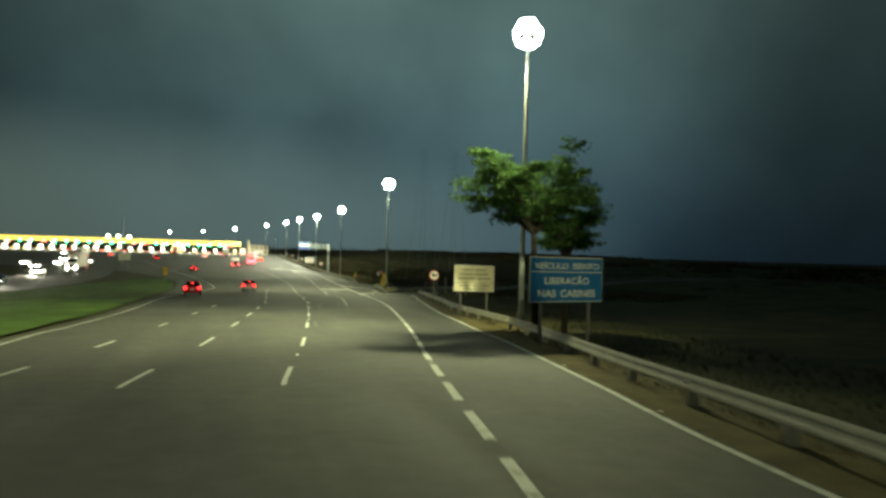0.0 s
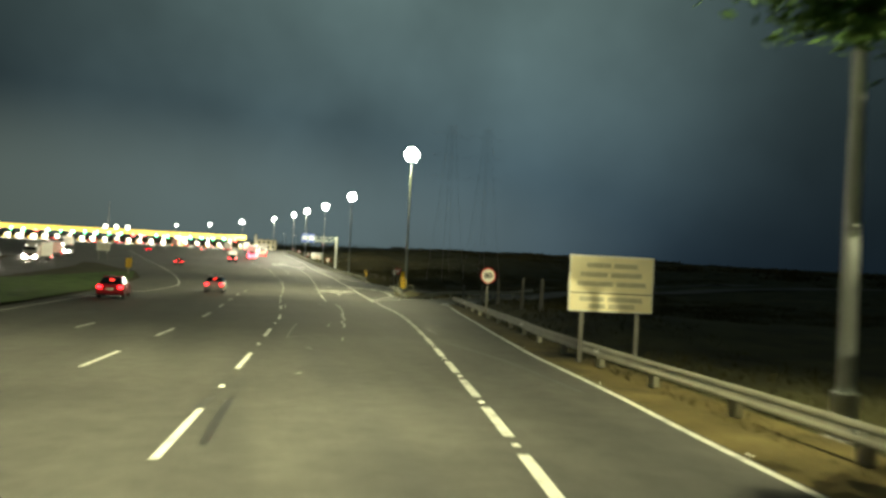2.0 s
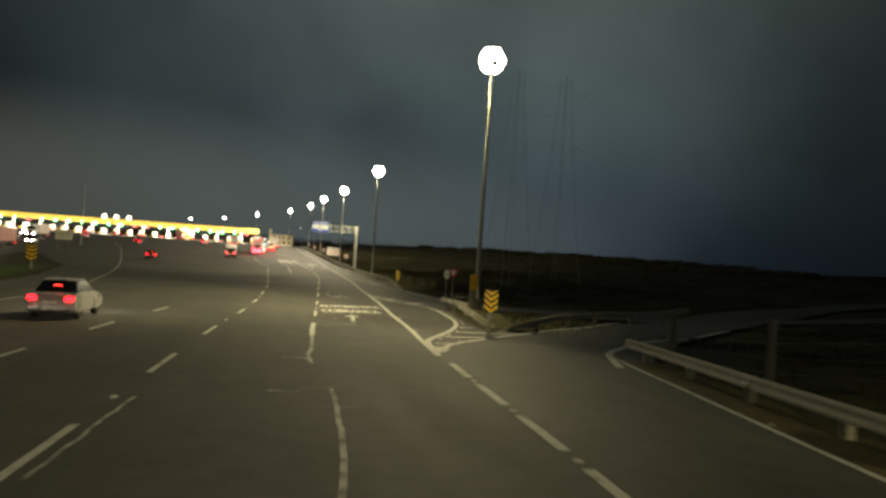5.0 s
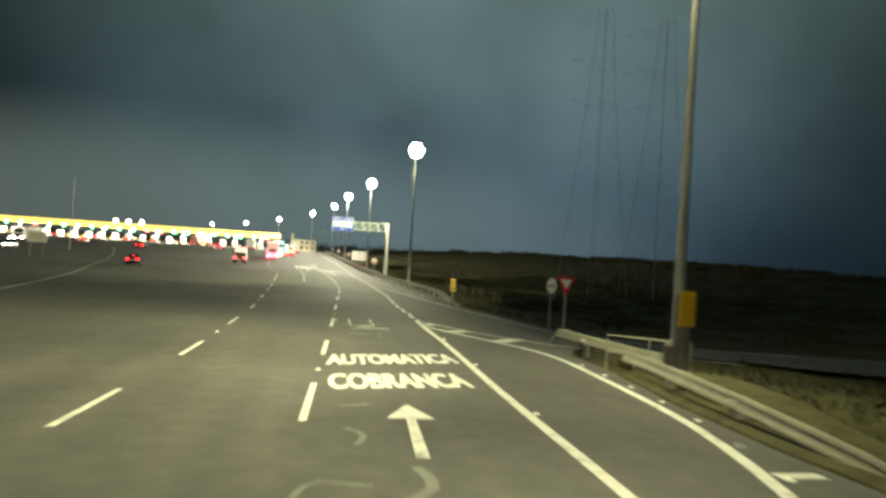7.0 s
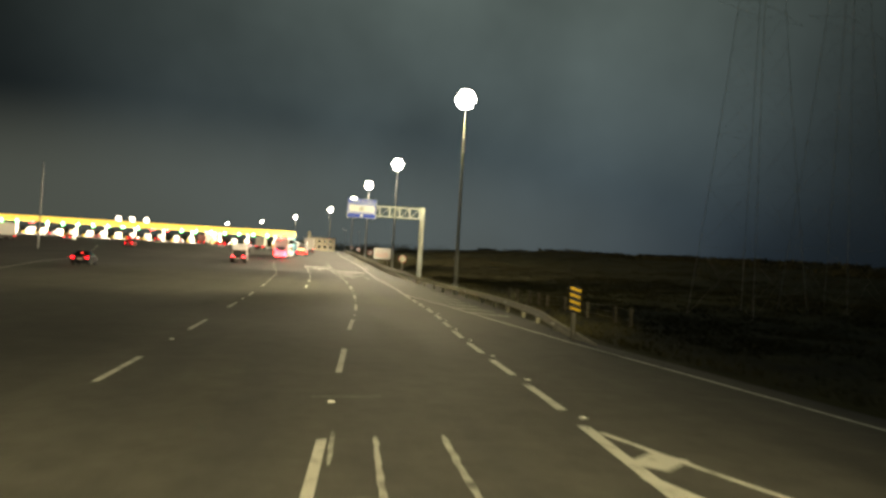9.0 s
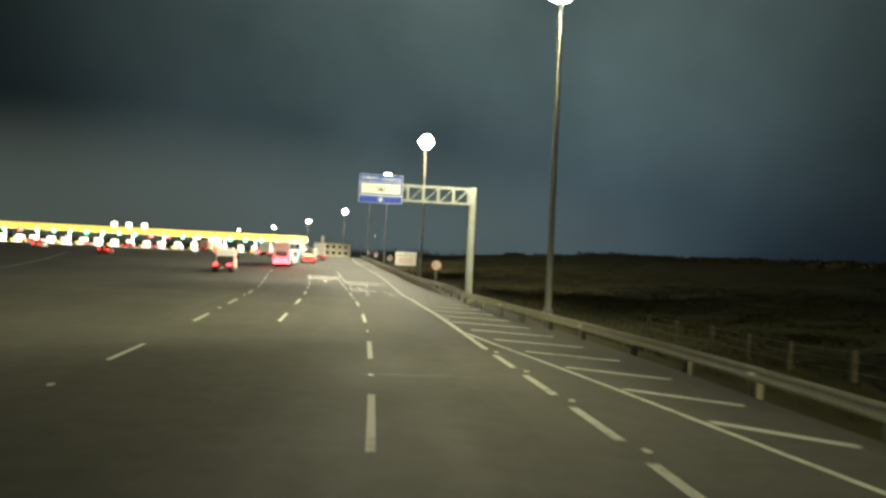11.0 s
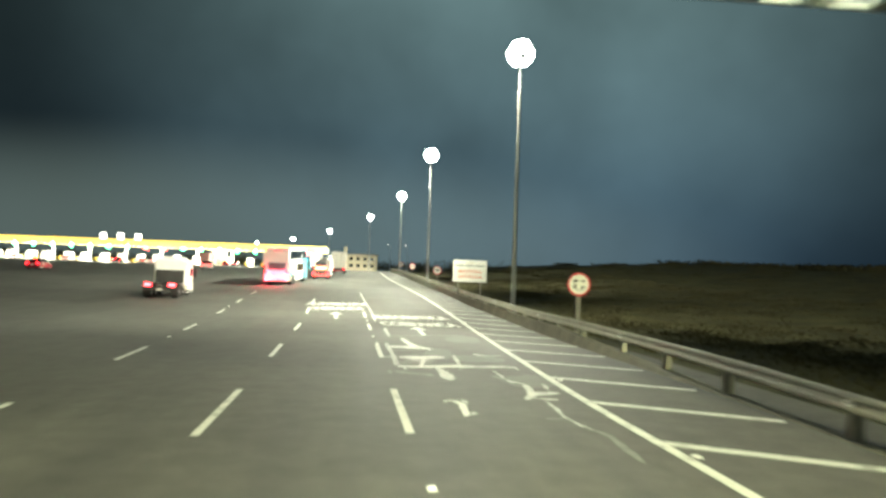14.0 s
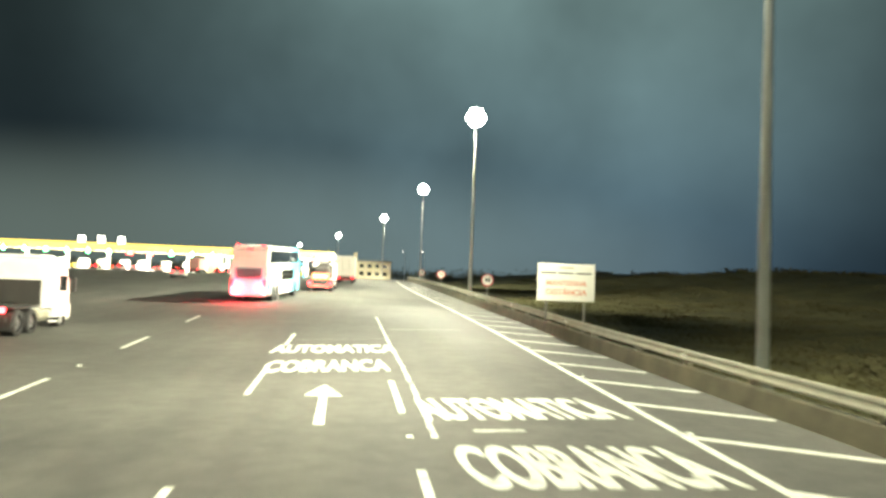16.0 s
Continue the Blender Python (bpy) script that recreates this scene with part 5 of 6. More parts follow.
# low concrete kerb under the long rail
kerb_line = [p for p in along(RAIL_LINE, 1.0) if 184 < p.y < 396]
KERB_TOP = [(184, -0.02), (205, 0.0), (214, 0.05), (223, 0.30), (230, 0.54)]
KERB_OUT = [(184, -0.30), (190, -0.36), (215, -0.34), (240, -0.26)]
KERB_LIP = [(184, -0.02), (205, -0.01), (214, 0.03), (223, 0.26), (230, 0.50)]
KERB_SHOULDER = [(160, -0.20), (190, -0.24), (215, -0.18), (229, -0.14)]
bm = bmesh.new()
prev = None
for p in kerb_line:
    z = road_z(p.y)
    row = [bm.verts.new((p.x + a, p.y, z + b)) for a, b in ((lerp_table(KERB_OUT, p.y), -0.05), (lerp_table(KERB_SHOULDER, p.y), lerp_table(KERB_LIP, p.y)), (-0.10, lerp_table(KERB_TOP, p.y)), (0.08, lerp_table(KERB_TOP, p.y)), (0.10, -0.1))]
    if prev:
        for j in range(4):
            bm.faces.new((prev[j], row[j], row[j + 1], prev[j + 1]))
    prev = row
tagged(part("kerb", bm, KERB_MAT), "weathered concrete kerb wall under the guard rail", "kerb", kind="structure")
# ---- verge, fence, trees ----
MEDIAN_GRASS = material("mown_median_grass", (0.055, 0.095, 0.022), 0.95, vary=0.5, scale=0.5, fine=12.0, bump=0.6, spec=0.1)
LEAF = material("tree_leaves", (0.042, 0.080, 0.028), 0.95, vary=0.5, scale=3.0, fine=20.0, bump=0.0, spec=0.05)
leaf_nodes = LEAF.node_tree
leaf_body = leaf_nodes.nodes["Principled BSDF"]
leaf_through = leaf_nodes.nodes.new("ShaderNodeBsdfTranslucent")
leaf_through.inputs["Color"].default_value = (0.08, 0.145, 0.045, 1)
leaf_mix = leaf_nodes.nodes.new("ShaderNodeMixShader")
leaf_mix.inputs["Fac"].default_value = 0.45
leaf_nodes.links.new(leaf_body.outputs[0], leaf_mix.inputs[1])
leaf_nodes.links.new(leaf_through.outputs[0], leaf_mix.inputs[2])
leaf_nodes.links.new(leaf_mix.outputs[0], leaf_nodes.nodes["Material Output"].inputs["Surface"])
SCRUB = material("scrub_leaves", (0.070, 0.064, 0.034), 0.95, vary=0.35, scale=0.3, fine=8.0, bump=0.0, spec=0.03)
BLADE = material("dry_grass_blades", (0.070, 0.064, 0.028), 0.9, vary=0.5, scale=0.5, fine=8.0, bump=0.0, spec=0.1)
BARK = material("grey_bark", (0.040, 0.034, 0.027), 0.9, vary=0.35, scale=4.0, fine=30.0, bump=0.5, spec=0.1)

MED_L = [(-60, -33.5), (60, -33.0), (120, -32.0), (150, -27.0), (160, -24.5)]
MED_R = [(-60, -19.7), (30, -19.8), (50, -18.7), (86, -18.4), (110, -18.6), (135, -20.3), (160, -23.4)]
rows_ = []
for i in range(112):
    y = -60 + 2 * i
    if y > 160:
        break
    a, b = lerp_table(MED_L, y), lerp_table(MED_R, y)
    rows_.append([(a + (b - a) * j / 12, y) for j in range(13)])
me = strip_mesh("median", rows_, MEDIAN_GRASS, 0.12)
for v in me.vertices:
    v.co.z += 0.10 * noise.noise(Vector((v.co.x * 0.3, v.co.y * 0.3, 1.0)))
tagged(new("median", me), "mown green grass median between the carriageways", "grass", kind="structure")


def leaf_cloud(name, spots, size, mat, label, category, flat=0.0):
    """Many small leaves, three-cornered, round the given spots (x, y, z, radius, height, count)."""
    verts, faces = [], []
    for cx, cy, cz, r, h, n in spots:
        for _ in range(n):
            u = [max(-1.0, min(1.0, random.gauss(0, 0.5))) for _ in range(3)]
            c = Vector((cx + r * u[0], cy + r * u[1], cz + h * u[2]))
            d = Vector((random.uniform(-1, 1), random.uniform(-1, 1), random.uniform(-1, 1) * (1 - flat))).normalized()
            e = d.cross(Vector((random.uniform(-1, 1), random.uniform(-1, 1), random.uniform(-1, 1)))).normalized()
            s = size * random.uniform(0.6, 1.4)
            i = len(verts)
            verts += [c - d * s, c + e * s * 0.45, c + d * s, c - e * s * 0.45]
            faces.append((i, i + 1, i + 2, i + 3))
    me = bpy.data.meshes.new(name)
    me.from_pydata([tuple(v) for v in verts], [], faces)
    me.materials.append(mat)
    return me


def tree(x, y, height, spread, limbs, lean, label, leaf_size=0.15, leaves=260):
    z = verge_z(x, y)
    t = thing("tree", label, "tree", "roadside trees", at=pose(x, y, z))
    bm = bmesh.new()
    base = Vector((0, 0, -0.2))
    fork = Vector((lean[0] * 0.4, lean[1] * 0.4, height * 0.48))
    tube(bm, base, fork * 0.5, 0.20, 0.16, 10)
    tube(bm, fork * 0.5, fork, 0.16, 0.12, 10)
    part("trunk", bm, BARK, t)
    spots = []
    for k in range(limbs):
        a = 2 * math.pi * k / limbs + random.uniform(-0.3, 0.3)
        r = spread * random.uniform(0.55, 1.0)
        tip = Vector((lean[0] + r * math.cos(a), lean[1] + r * math.sin(a), height * (1.06 - 0.38 * r / spread + random.uniform(-0.09, 0.05))))
        mid = fork.lerp(tip, 0.5) + Vector((0, 0, 0.3))
        bm = bmesh.new()
        tube(bm, fork, mid, 0.085, 0.055, 7)
        tube(bm, mid, tip, 0.055, 0.02, 7)
        part("limb", bm, BARK, t)
        for f in (0.45, 0.7, 0.9, 1.05):
            p = fork.lerp(tip, f)
            spots.append((p.x + random.uniform(-0.4, 0.4), p.y + random.uniform(-0.4, 0.4), p.z + random.uniform(-0.35, 0.35), random.uniform(0.4, 0.85), random.uniform(0.10, 0.30), leaves // 4))
    ob = new("crown", leaf_cloud("crown", spots, leaf_size, LEAF, "", "", 0.5))
    ob.parent = t
    return t


random.seed(11)
tree(3.6, 36.0, 10.4, 3.3, 26, (-0.7, -0.2), "broad-leaved tree with layered branches beside the guard rail", 0.12, 540)
tree(5.5, 36.9, 7.9, 1.6, 10, (0.3, 0.0), "dark leafy tree behind the blue road sign", 0.12, 420)

# scrub on the bank and along the fence
spots = []
for _ in range(1500):
    y = random.uniform(-20, 420)
    d = (9 if y < 140 else 26) + 60 * random.random() ** 1.3
    x = lerp_table(ROAD_R, y) + d
    if 96 < y < 136 and d < 60 or y < 70 and d < 45:
        continue
    r = random.uniform(0.5, 1.5)
    h = random.uniform(0.10, 0.28) * (1 + d / 60)
    spots.append((x, y, verge_z(x, y) + h * 0.2, r * 1.7, h, 110))
for _ in range(1500):
    y = random.uniform(70, 330)
    d = 4.5 + 26.0 * random.random()
    x = lerp_table(ROAD_R, y) + d
    if under_side_road(x, y):
        continue
    h = random.uniform(0.10, 0.26)
    spots.append((x, y, verge_z(x, y) + h * 0.3, random.uniform(0.9, 2.0), h, 100))
ob = new("scrub", leaf_cloud("scrub", spots, 0.09, SCRUB, "", ""))
tagged(ob, "dark low scrub covering the bank beyond the fence", "scrub", kind="stuff")
spots = []
for _ in range(420):
    y = random.uniform(0, 620)
    x = random.uniform(80, 200)
    h = random.uniform(0.3, 0.8)
    spots.append((x, y, verge_z(x, min(y, 600)) + h * 0.4, random.uniform(3, 6), h, 120))
# row added behind the plaza to block the sky seen under the canopy
for _ in range(260):
    x = random.uniform(-230, 90)
    h = random.uniform(1.8, 3.6)
    spots.append((x, random.uniform(560, 680), road_z(480) + 0.5 + h * 0.9, random.uniform(3, 6), h, 90))
ob = new("far_woods", leaf_cloud("far_woods", spots, 0.5, SCRUB, "", ""))
tagged(ob, "black line of far trees on the horizon, with an added dark backing behind the plaza", "woods", kind="stuff")

# grass blades along the rails
verts, faces = [], []
for _ in range(26000):
    y = random.uniform(0, 290)
    d = 1.0 + 9.0 * random.random() ** 1.5
    x = lerp_table(ROAD_R, y) + d - (0.5 if y < 90 else 0)
    if 92 < y < 104 or 124 < y < 137:
        continue
    z = verge_z(x, y)
    h = random.uniform(0.10, 0.38) * (0.7 + 0.6 * noise.noise(Vector((x * 0.4, y * 0.4, 9.0))))
    a = random.uniform(0, math.pi)
    dx, dy = 0.03 * math.cos(a), 0.03 * math.sin(a)
    lx, ly = random.uniform(-0.12, 0.12), random.uniform(-0.12, 0.12)
    i = len(verts)
    verts += [(x - dx, y - dy, z - 0.03), (x + dx, y + dy, z - 0.03), (x + lx, y + ly, z + max(0.05, h))]
    faces.append((i, i + 1, i + 2))
me = bpy.data.meshes.new("grass_blades")
me.from_pydata(verts, [], faces)
me.materials.append(BLADE)
tagged(new("grass_blades", me), "dry uncut grass along the guard rails", "grass", kind="stuff")

# fence posts
bm = bmesh.new()
v = box(bm, -0.10, 0.10, -0.10, 0.10, -0.4, 1.85)
for i in (4, 5, 6, 7):
    v[i].co.x *= 0.75
    v[i].co.y *= 0.75
bevelled(bm, 0.012, 1)
post_mesh = mesh_of("post", bm, CONCRETE)
bm = bmesh.new()
box(bm, -0.075, 0.075, -0.075, 0.075, -0.4, 0.92)
short_mesh = mesh_of("post", bevelled(bm, 0.012, 1), material("weathered_post", (0.11, 0.098, 0.075), 0.9, 0.0, 0.3, 3.0, 30.0, 0.3))
fence = thing("fence", "pale concrete fence posts strung with thin wire", "fence")
prev = None
fence_spots = [(10.65, 71.0), (11.5, 76.5), (12.0, 83.0), (12.3, 88.0), (12.2, 93.0), None] + [(18.7 + 0.25 * math.sin(i * 2.1), 161.5 + 2.75 * i + 0.3 * math.sin(i * 3.7)) for i in range(10)]
for spot in fence_spots:
    if spot is None:
        prev = None
        continue
    x, y = spot
    z = verge_z(x, y)
    ob = new("post", post_mesh if y < 120 else short_mesh)
    ob.parent = fence
    ob.matrix_basis = pose(x, y, z, random.uniform(-1.5, 1.5), random.uniform(-1.5, 1.5), 12)
    if prev:
        for hgt in ((0.4, 0.8, 1.2, 1.6) if y < 120 else (0.3, 0.6, 0.85)):
            wire = bmesh.new()
            tube(wire, (prev[0], prev[1], prev[2] + hgt), (x, y, z + hgt), 0.006, None, 4)
            part("wire", wire, GALV, fence)
    prev = (x, y, z)


PYLON_MAT = material("weathered_zinc", (0.62, 0.60, 0.55), 0.7, 0.0, 0.15, 1.5, 30.0, 0.05)


def pylon(x, y, height, base, label):
    z = verge_z(x, y) - 0.2
    p = thing("power_pylon", label, "pylon", "power pylons", at=pose(x, y, z, 0, 0, 20))
    bm = bmesh.new()

    def half(h):
        f = h / height
        return base / 2 * (1 - f) ** 1.2 + 0.55 * f

    levels = [0.0, 4.5, 8.5, 12, 15, 17.6, 20, 22, 24, 26, 28, 30]
    levels = [l for l in levels if l <= height]
    for a, b in zip(levels, levels[1:]):
        ha, hb = half(a), half(b)
        cs = ((-1, -1), (1, -1), (1, 1), (-1, 1))
        for k in range(4):
            (sx, sy), (tx, ty) = cs[k], cs[(k + 1) % 4]
            tube(bm, (sx * ha, sy * ha, a), (sx * hb, sy * hb, b), 0.016, None, 5)
            tube(bm, (sx * ha, sy * ha, a), (tx * hb, ty * hb, b), 0.003, None, 4)
            tube(bm, (tx * ha, ty * ha, a), (sx * hb, sy * hb, b), 0.003, None, 4)
            tube(bm, (sx * hb, sy * hb, b), (tx * hb, ty * hb, b), 0.004, None, 4)
    part("lattice", bm, PYLON_MAT, p)
    for h in (20, 24, 28):
        if h < height:
            bm = bmesh.new()
            for s_ in (-1, 1):
                tube(bm, (0, 0, h + 0.8), (s_ * 4.2, 0, h), 0.008, None, 5)
                tube(bm, (0, 0, h - 0.3), (s_ * 4.2, 0, h), 0.008, None, 5)
            part("cross_arm", bm, PYLON_MAT, p)
    return p


pylon(30.7, 171.0, 30, 5.2, "tall grey lattice power pylon in the dark field")
pylon(38.5, 173.0, 30, 5.2, "second dim lattice power pylon in the dark field")

# plain mast near the plaza
mz = road_z(268)
s = thing("mast", "thin bare steel mast beside the plaza", "mast", at=pose(-45.4, 268, mz))
bm = bmesh.new()
tube(bm, (0, 0, -0.3), (0, 0, 15.0), 0.16, 0.07, 10)
part("pole", bm, POLE_MAT, s)

# two slender street lamps far beyond the plaza's end
def street_lamp(x, y, top):
    z = road_z(min(y, 480))
    l = thing("street_lamp", "slender far street lamp with a single lit head", "street lamp", "far street lamps", at=pose(x, y, z))
    h = top - z
    bm = bmesh.new()
    tube(bm, (0, 0, -0.3), (0, 0, h - 0.3), 0.11, 0.06, 10)
    part("pole", bm, POLE_MAT, l)
    bm = bmesh.new()
    tube(bm, (0, 0, h - 0.32), (-0.7, -0.6, h), 0.045, 0.04, 8)
    part("arm", bm, POLE_MAT, l)
    bm = bmesh.new()
    box(bm, -1.15, -0.6, -0.95, -0.5, h - 0.06, h + 0.12)
    head = part("head", bevelled(bm, 0.05, 2), POLE_MAT, l)
    bm = bmesh.new()
    box(bm, -1.08, -0.67, -0.97, -0.57, h - 0.13, h - 0.062)
    part("lens", bm, WHITE_GLOW, head, "lit lens")


street_lamp(14.4, 480.0, 11.4)
street_lamp(20.6, 476.0, 11.2)

# ---- administration building right of the plaza ----
RENDER_WALL = material("cream_rendered_wall", (0.55, 0.50, 0.36), 0.8, 0.0, 0.12, 0.6, 20.0, 0.1)
bz = road_z(478)
bld = thing("office_building", "low cream office building beside the toll plaza", "building", at=pose(4.2, 474, bz))
bm = bmesh.new()
box(bm, -5.5, 5.5, 0, 10, -0.3, 5.4)
part("wall", bm, RENDER_WALL, bld)
bm = bmesh.new()
box(bm, -5.9, 5.9, -0.4, 10.4, 5.4, 5.8)
part("roof", bevelled(bm, 0.05, 1), CONCRETE, bld)
bm = bmesh.new()
box(bm, -6.6, -5.55, -0.2, 2.0, -0.3, 8.2)
part("water_tower", bevelled(bm, 0.05, 1), RENDER_WALL, bld)
for k in range(4):
    for lev in (1.0, 3.5):
        bm = bmesh.new()
        box(bm, -4.6 + 2.5 * k, -3.2 + 2.5 * k, -0.06, 0.02, lev, lev + 1.2)
        w = part("window", bm, DARKGLASS, bld)
        bm = bmesh.new()
        box(bm, -4.7 + 2.5 * k, -3.1 + 2.5 * k, -0.12, 0.0, lev - 0.1, lev)
        part("sill", bm, CONCRETE, w)
# ---- vehicles ----
BUS_WHITE = material("white_coach_paint", (0.72, 0.71, 0.68), 0.28, 0.0, 0.06, 0.8, 30.0, 0.0)
BUS_BLUE = material("sky_blue_coach_paint", (0.06, 0.38, 0.52), 0.3, 0.0, 0.06, 0.8, 30.0, 0.0)
BUS_GREY = material("grey_blue_coach_paint", (0.22, 0.34, 0.42), 0.3, 0.0, 0.06, 0.8, 30.0, 0.0)
TAIL = glowing("lit_tail_lamp", (1.0, 0.012, 0.02), 12.0)
TAIL_DIM = glowing("dim_tail_lamp", (1.0, 0.04, 0.03), 7.0)
TAIL_HOT = glowing("bright_brake_lamp", (1.0, 0.03, 0.04), 20.0)
HEAD = glowing("lit_headlamp", (1.0, 0.95, 0.85), 500.0)
AMBER = glowing("amber_lamp", (1.0, 0.40, 0.05), 8.0)
PLASTIC = material("black_plastic", (0.02, 0.02, 0.02), 0.55, 0.0, 0.2, 3.0, 40.0, 0.0)
CHASSIS = material("dirty_chassis", (0.03, 0.028, 0.026), 0.75, 0.0, 0.3, 2.0, 30.0, 0.1)


def profile_body(bm, outline, half, bevel=0.1, segments=3):
    """A body from its side outline (y, z), drawn out to half its width on both sides."""
    a = [bm.verts.new((-half, y, z)) for y, z in outline]
    b = [bm.verts.new((half, y, z)) for y, z in outline]
    n = len(outline)
    bm.faces.new(a)
    bm.faces.new(b[::-1])
    for i in range(n):
        j = (i + 1) % n
        bm.faces.new((a[i], b[i], b[j], a[j]))
    bmesh.ops.recalc_face_normals(bm, faces=bm.faces)
    edges = [e for e in bm.edges if (e.verts[0].co.x > 0) == (e.verts[1].co.x > 0)]
    bmesh.ops.bevel(bm, geom=edges, offset=bevel, segments=segments, profile=0.6, affect="EDGES", clamp_overlap=True)


def wheel(parent, x, y, r, w, twin=False):
    bm = bmesh.new()
    n = 20
    prof = [(-w / 2, r * 0.62), (-w / 2, r * 0.93), (-w * 0.38, r), (w * 0.38, r), (w / 2, r * 0.93), (w / 2, r * 0.62)]
    rows = []
    for k in range(n):
        a = 2 * math.pi * k / n
        rows.append([bm.verts.new((x + px_, y + rr * math.cos(a), r + rr * math.sin(a))) for px_, rr in prof])
    for k in range(n):
        r0, r1 = rows[k], rows[(k + 1) % n]
        for j in range(len(prof) - 1):
            bm.faces.new((r0[j], r1[j], r1[j + 1], r0[j + 1]))
    tyre = part("wheel", bm, RUBBER, parent)
    bm = bmesh.new()
    s = 1 if x > 0 else -1
    tube(bm, (x - s * w * 0.45, y, r), (x + s * w * 0.30, y, r), r * 0.63, r * 0.60, 18)
    tube(bm, (x + s * w * 0.30, y, r), (x + s * w * 0.48, y, r), r * 0.28, r * 0.24, 12)
    part("rim", bm, RIM, tyre)


def slab(name, x0, x1, y0, y1, z0, z1, mat, parent, bevel=0.02, label=""):
    bm = bmesh.new()
    box(bm, x0, x1, y0, y1, z0, z1)
    return part(name, bevelled(bm, bevel, 1) if bevel else bm, mat, parent, label)


def coach(x, y, turn):
    c = thing("coach", "white and sky-blue double-decker coach with lit red tail lamps", "bus", at=pose(x, y, road_z(y), math.degrees(math.atan((road_z(y + 10) - road_z(y)) / 10)), 0, turn))
    bm = bmesh.new()
    profile_body(bm, [(0.12, 0.42), (0.0, 0.9), (0.02, 2.6), (0.16, 3.7), (0.42, 4.0), (1.2, 4.08), (9.6, 4.08), (9.6, 0.34), (4.4, 0.34), (1.0, 0.40)], 1.29, 0.13)
    part("body", bm, BUS_WHITE, c)
    bm = bmesh.new()
    profile_body(bm, [(9.62, 0.34), (9.62, 4.08), (12.7, 4.08), (13.5, 3.85), (13.9, 3.1), (14.05, 2.0), (14.05, 0.7), (13.9, 0.36)], 1.29, 0.13)
    part("front_body", bm, BUS_BLUE, c, "sky-blue front half")
    # rear face
    bm = bmesh.new()
    plate(bm, [(-1.02, 3.74), (1.02, 3.74), (1.08, 3.1), (0.85, 2.92), (-0.85, 2.92), (-1.08, 3.1)], -0.03, 0.30)
    w = part("rear_window", bm, DARKGLASS, c)
    w.matrix_basis = pose(0, 0.0, 0, -3.0, 0, 0)
    slab("grille_panel", -0.98, 0.98, -0.015, 0.06, 1.62, 2.45, BUS_GREY, c, 0.03)
    for k in range(8):
        slab("louvre", -0.80, 0.86, -0.045, -0.016, 1.70 + 0.085 * k, 1.745 + 0.085 * k, CHASSIS, c, 0)
    slab("hatch_seam", -1.0, 1.0, -0.012, 0.03, 1.50, 1.515, CHASSIS, c, 0)
    slab("bumper", -1.27, 1.27, -0.06, 0.3, 0.40, 0.72, BUS_WHITE, c, 0.05)
    slab("plate_bar", -0.22, 0.22, -0.03, 0.05, 0.86, 0.98, WHITE, c, 0)
    for sx in (-1, 1):
        slab("tail_lamp", sx * 1.13 - 0.10, sx * 1.13 + 0.10, -0.035, 0.05, 1.10, 1.62, TAIL, c, 0.02)
        slab("brake_lamp", sx * 1.02 - 0.20, sx * 1.02 + 0.20, -0.035, 0.05, 0.78, 1.06, TAIL_HOT, c, 0.02)
        slab("reflector", sx * 0.8 - 0.12, sx * 0.8 + 0.12, -0.085, -0.055, 0.56, 0.62, TAIL_DIM, c, 0)
        slab("roof_marker", sx * 0.9 - 0.12, sx * 0.9 + 0.12, 0.36, 0.46, 4.0, 4.07, TAIL, c, 0)
    slab("high_brake_lamp", -0.22, 0.22, 0.07, 0.13, 3.76, 3.82, TAIL, c, 0)
    slab("rear_corner_panel", 1.285, 1.30, 0.3, 2.6, 0.6, 2.7, BUS_GREY, c, 0, "grey-blue swept corner panel")
    # sides
    for sx in (-1, 1):
        for k in range(7):
            y0 = 0.95 + 1.72 * k
            slab("upper_window", min(sx * 1.28, sx * 1.302), max(sx * 1.28, sx * 1.302), y0, y0 + 1.66, 2.82, 3.72, DARKGLASS, c, 0)
        for k in range(3):
            y0 = 5.6 + 1.72 * k
            slab("lower_window", min(sx * 1.28, sx * 1.302), max(sx * 1.28, sx * 1.302), y0, y0 + 1.68, 1.45, 2.25, DARKGLASS, c, 0)
        for k in range(5):
            y0 = 4.9 + 1.3 * k
            slab("luggage_door", min(sx * 1.285, sx * 1.298), max(sx * 1.285, sx * 1.298), y0, y0 + 1.26, 0.5, 1.25, BUS_WHITE if y0 < 9 else BUS_BLUE, c, 0)
        slab("side_lamp", min(sx * 1.29, sx * 1.31), max(sx * 1.29, sx * 1.31), 1.5, 1.6, 0.62, 0.68, AMBER, c, 0)
        slab("side_lamp", min(sx * 1.29, sx * 1.31), max(sx * 1.29, sx * 1.31), 8.5, 8.6, 0.62, 0.68, AMBER, c, 0)
        for wy in (2.55, 3.95, 11.7):
            bm = bmesh.new()
            tube(bm, (sx * 0.9, wy, 0.56), (sx * 1.305, wy, 0.56), 0.64, 0.64, 20)
            part("wheel_arch", bm, PLASTIC, c)
            wheel(c, sx * 1.16, wy, 0.52, 0.30)
        bm = bmesh.new()
        tube(bm, (sx * 1.2, 13.75, 2.75), (sx * 1.62, 14.05, 2.6), 0.06)
        tube(bm, (sx * 1.62, 14.05, 2.6), (sx * 1.66, 14.1, 2.1), 0.06)
        m = part("mirror_arm", bm, BUS_BLUE, c)
        slab("mirror", sx * 1.66 - 0.12, sx * 1.66 + 0.12, 14.0, 14.12, 1.45, 2.15, BUS_BLUE, m, 0.03)
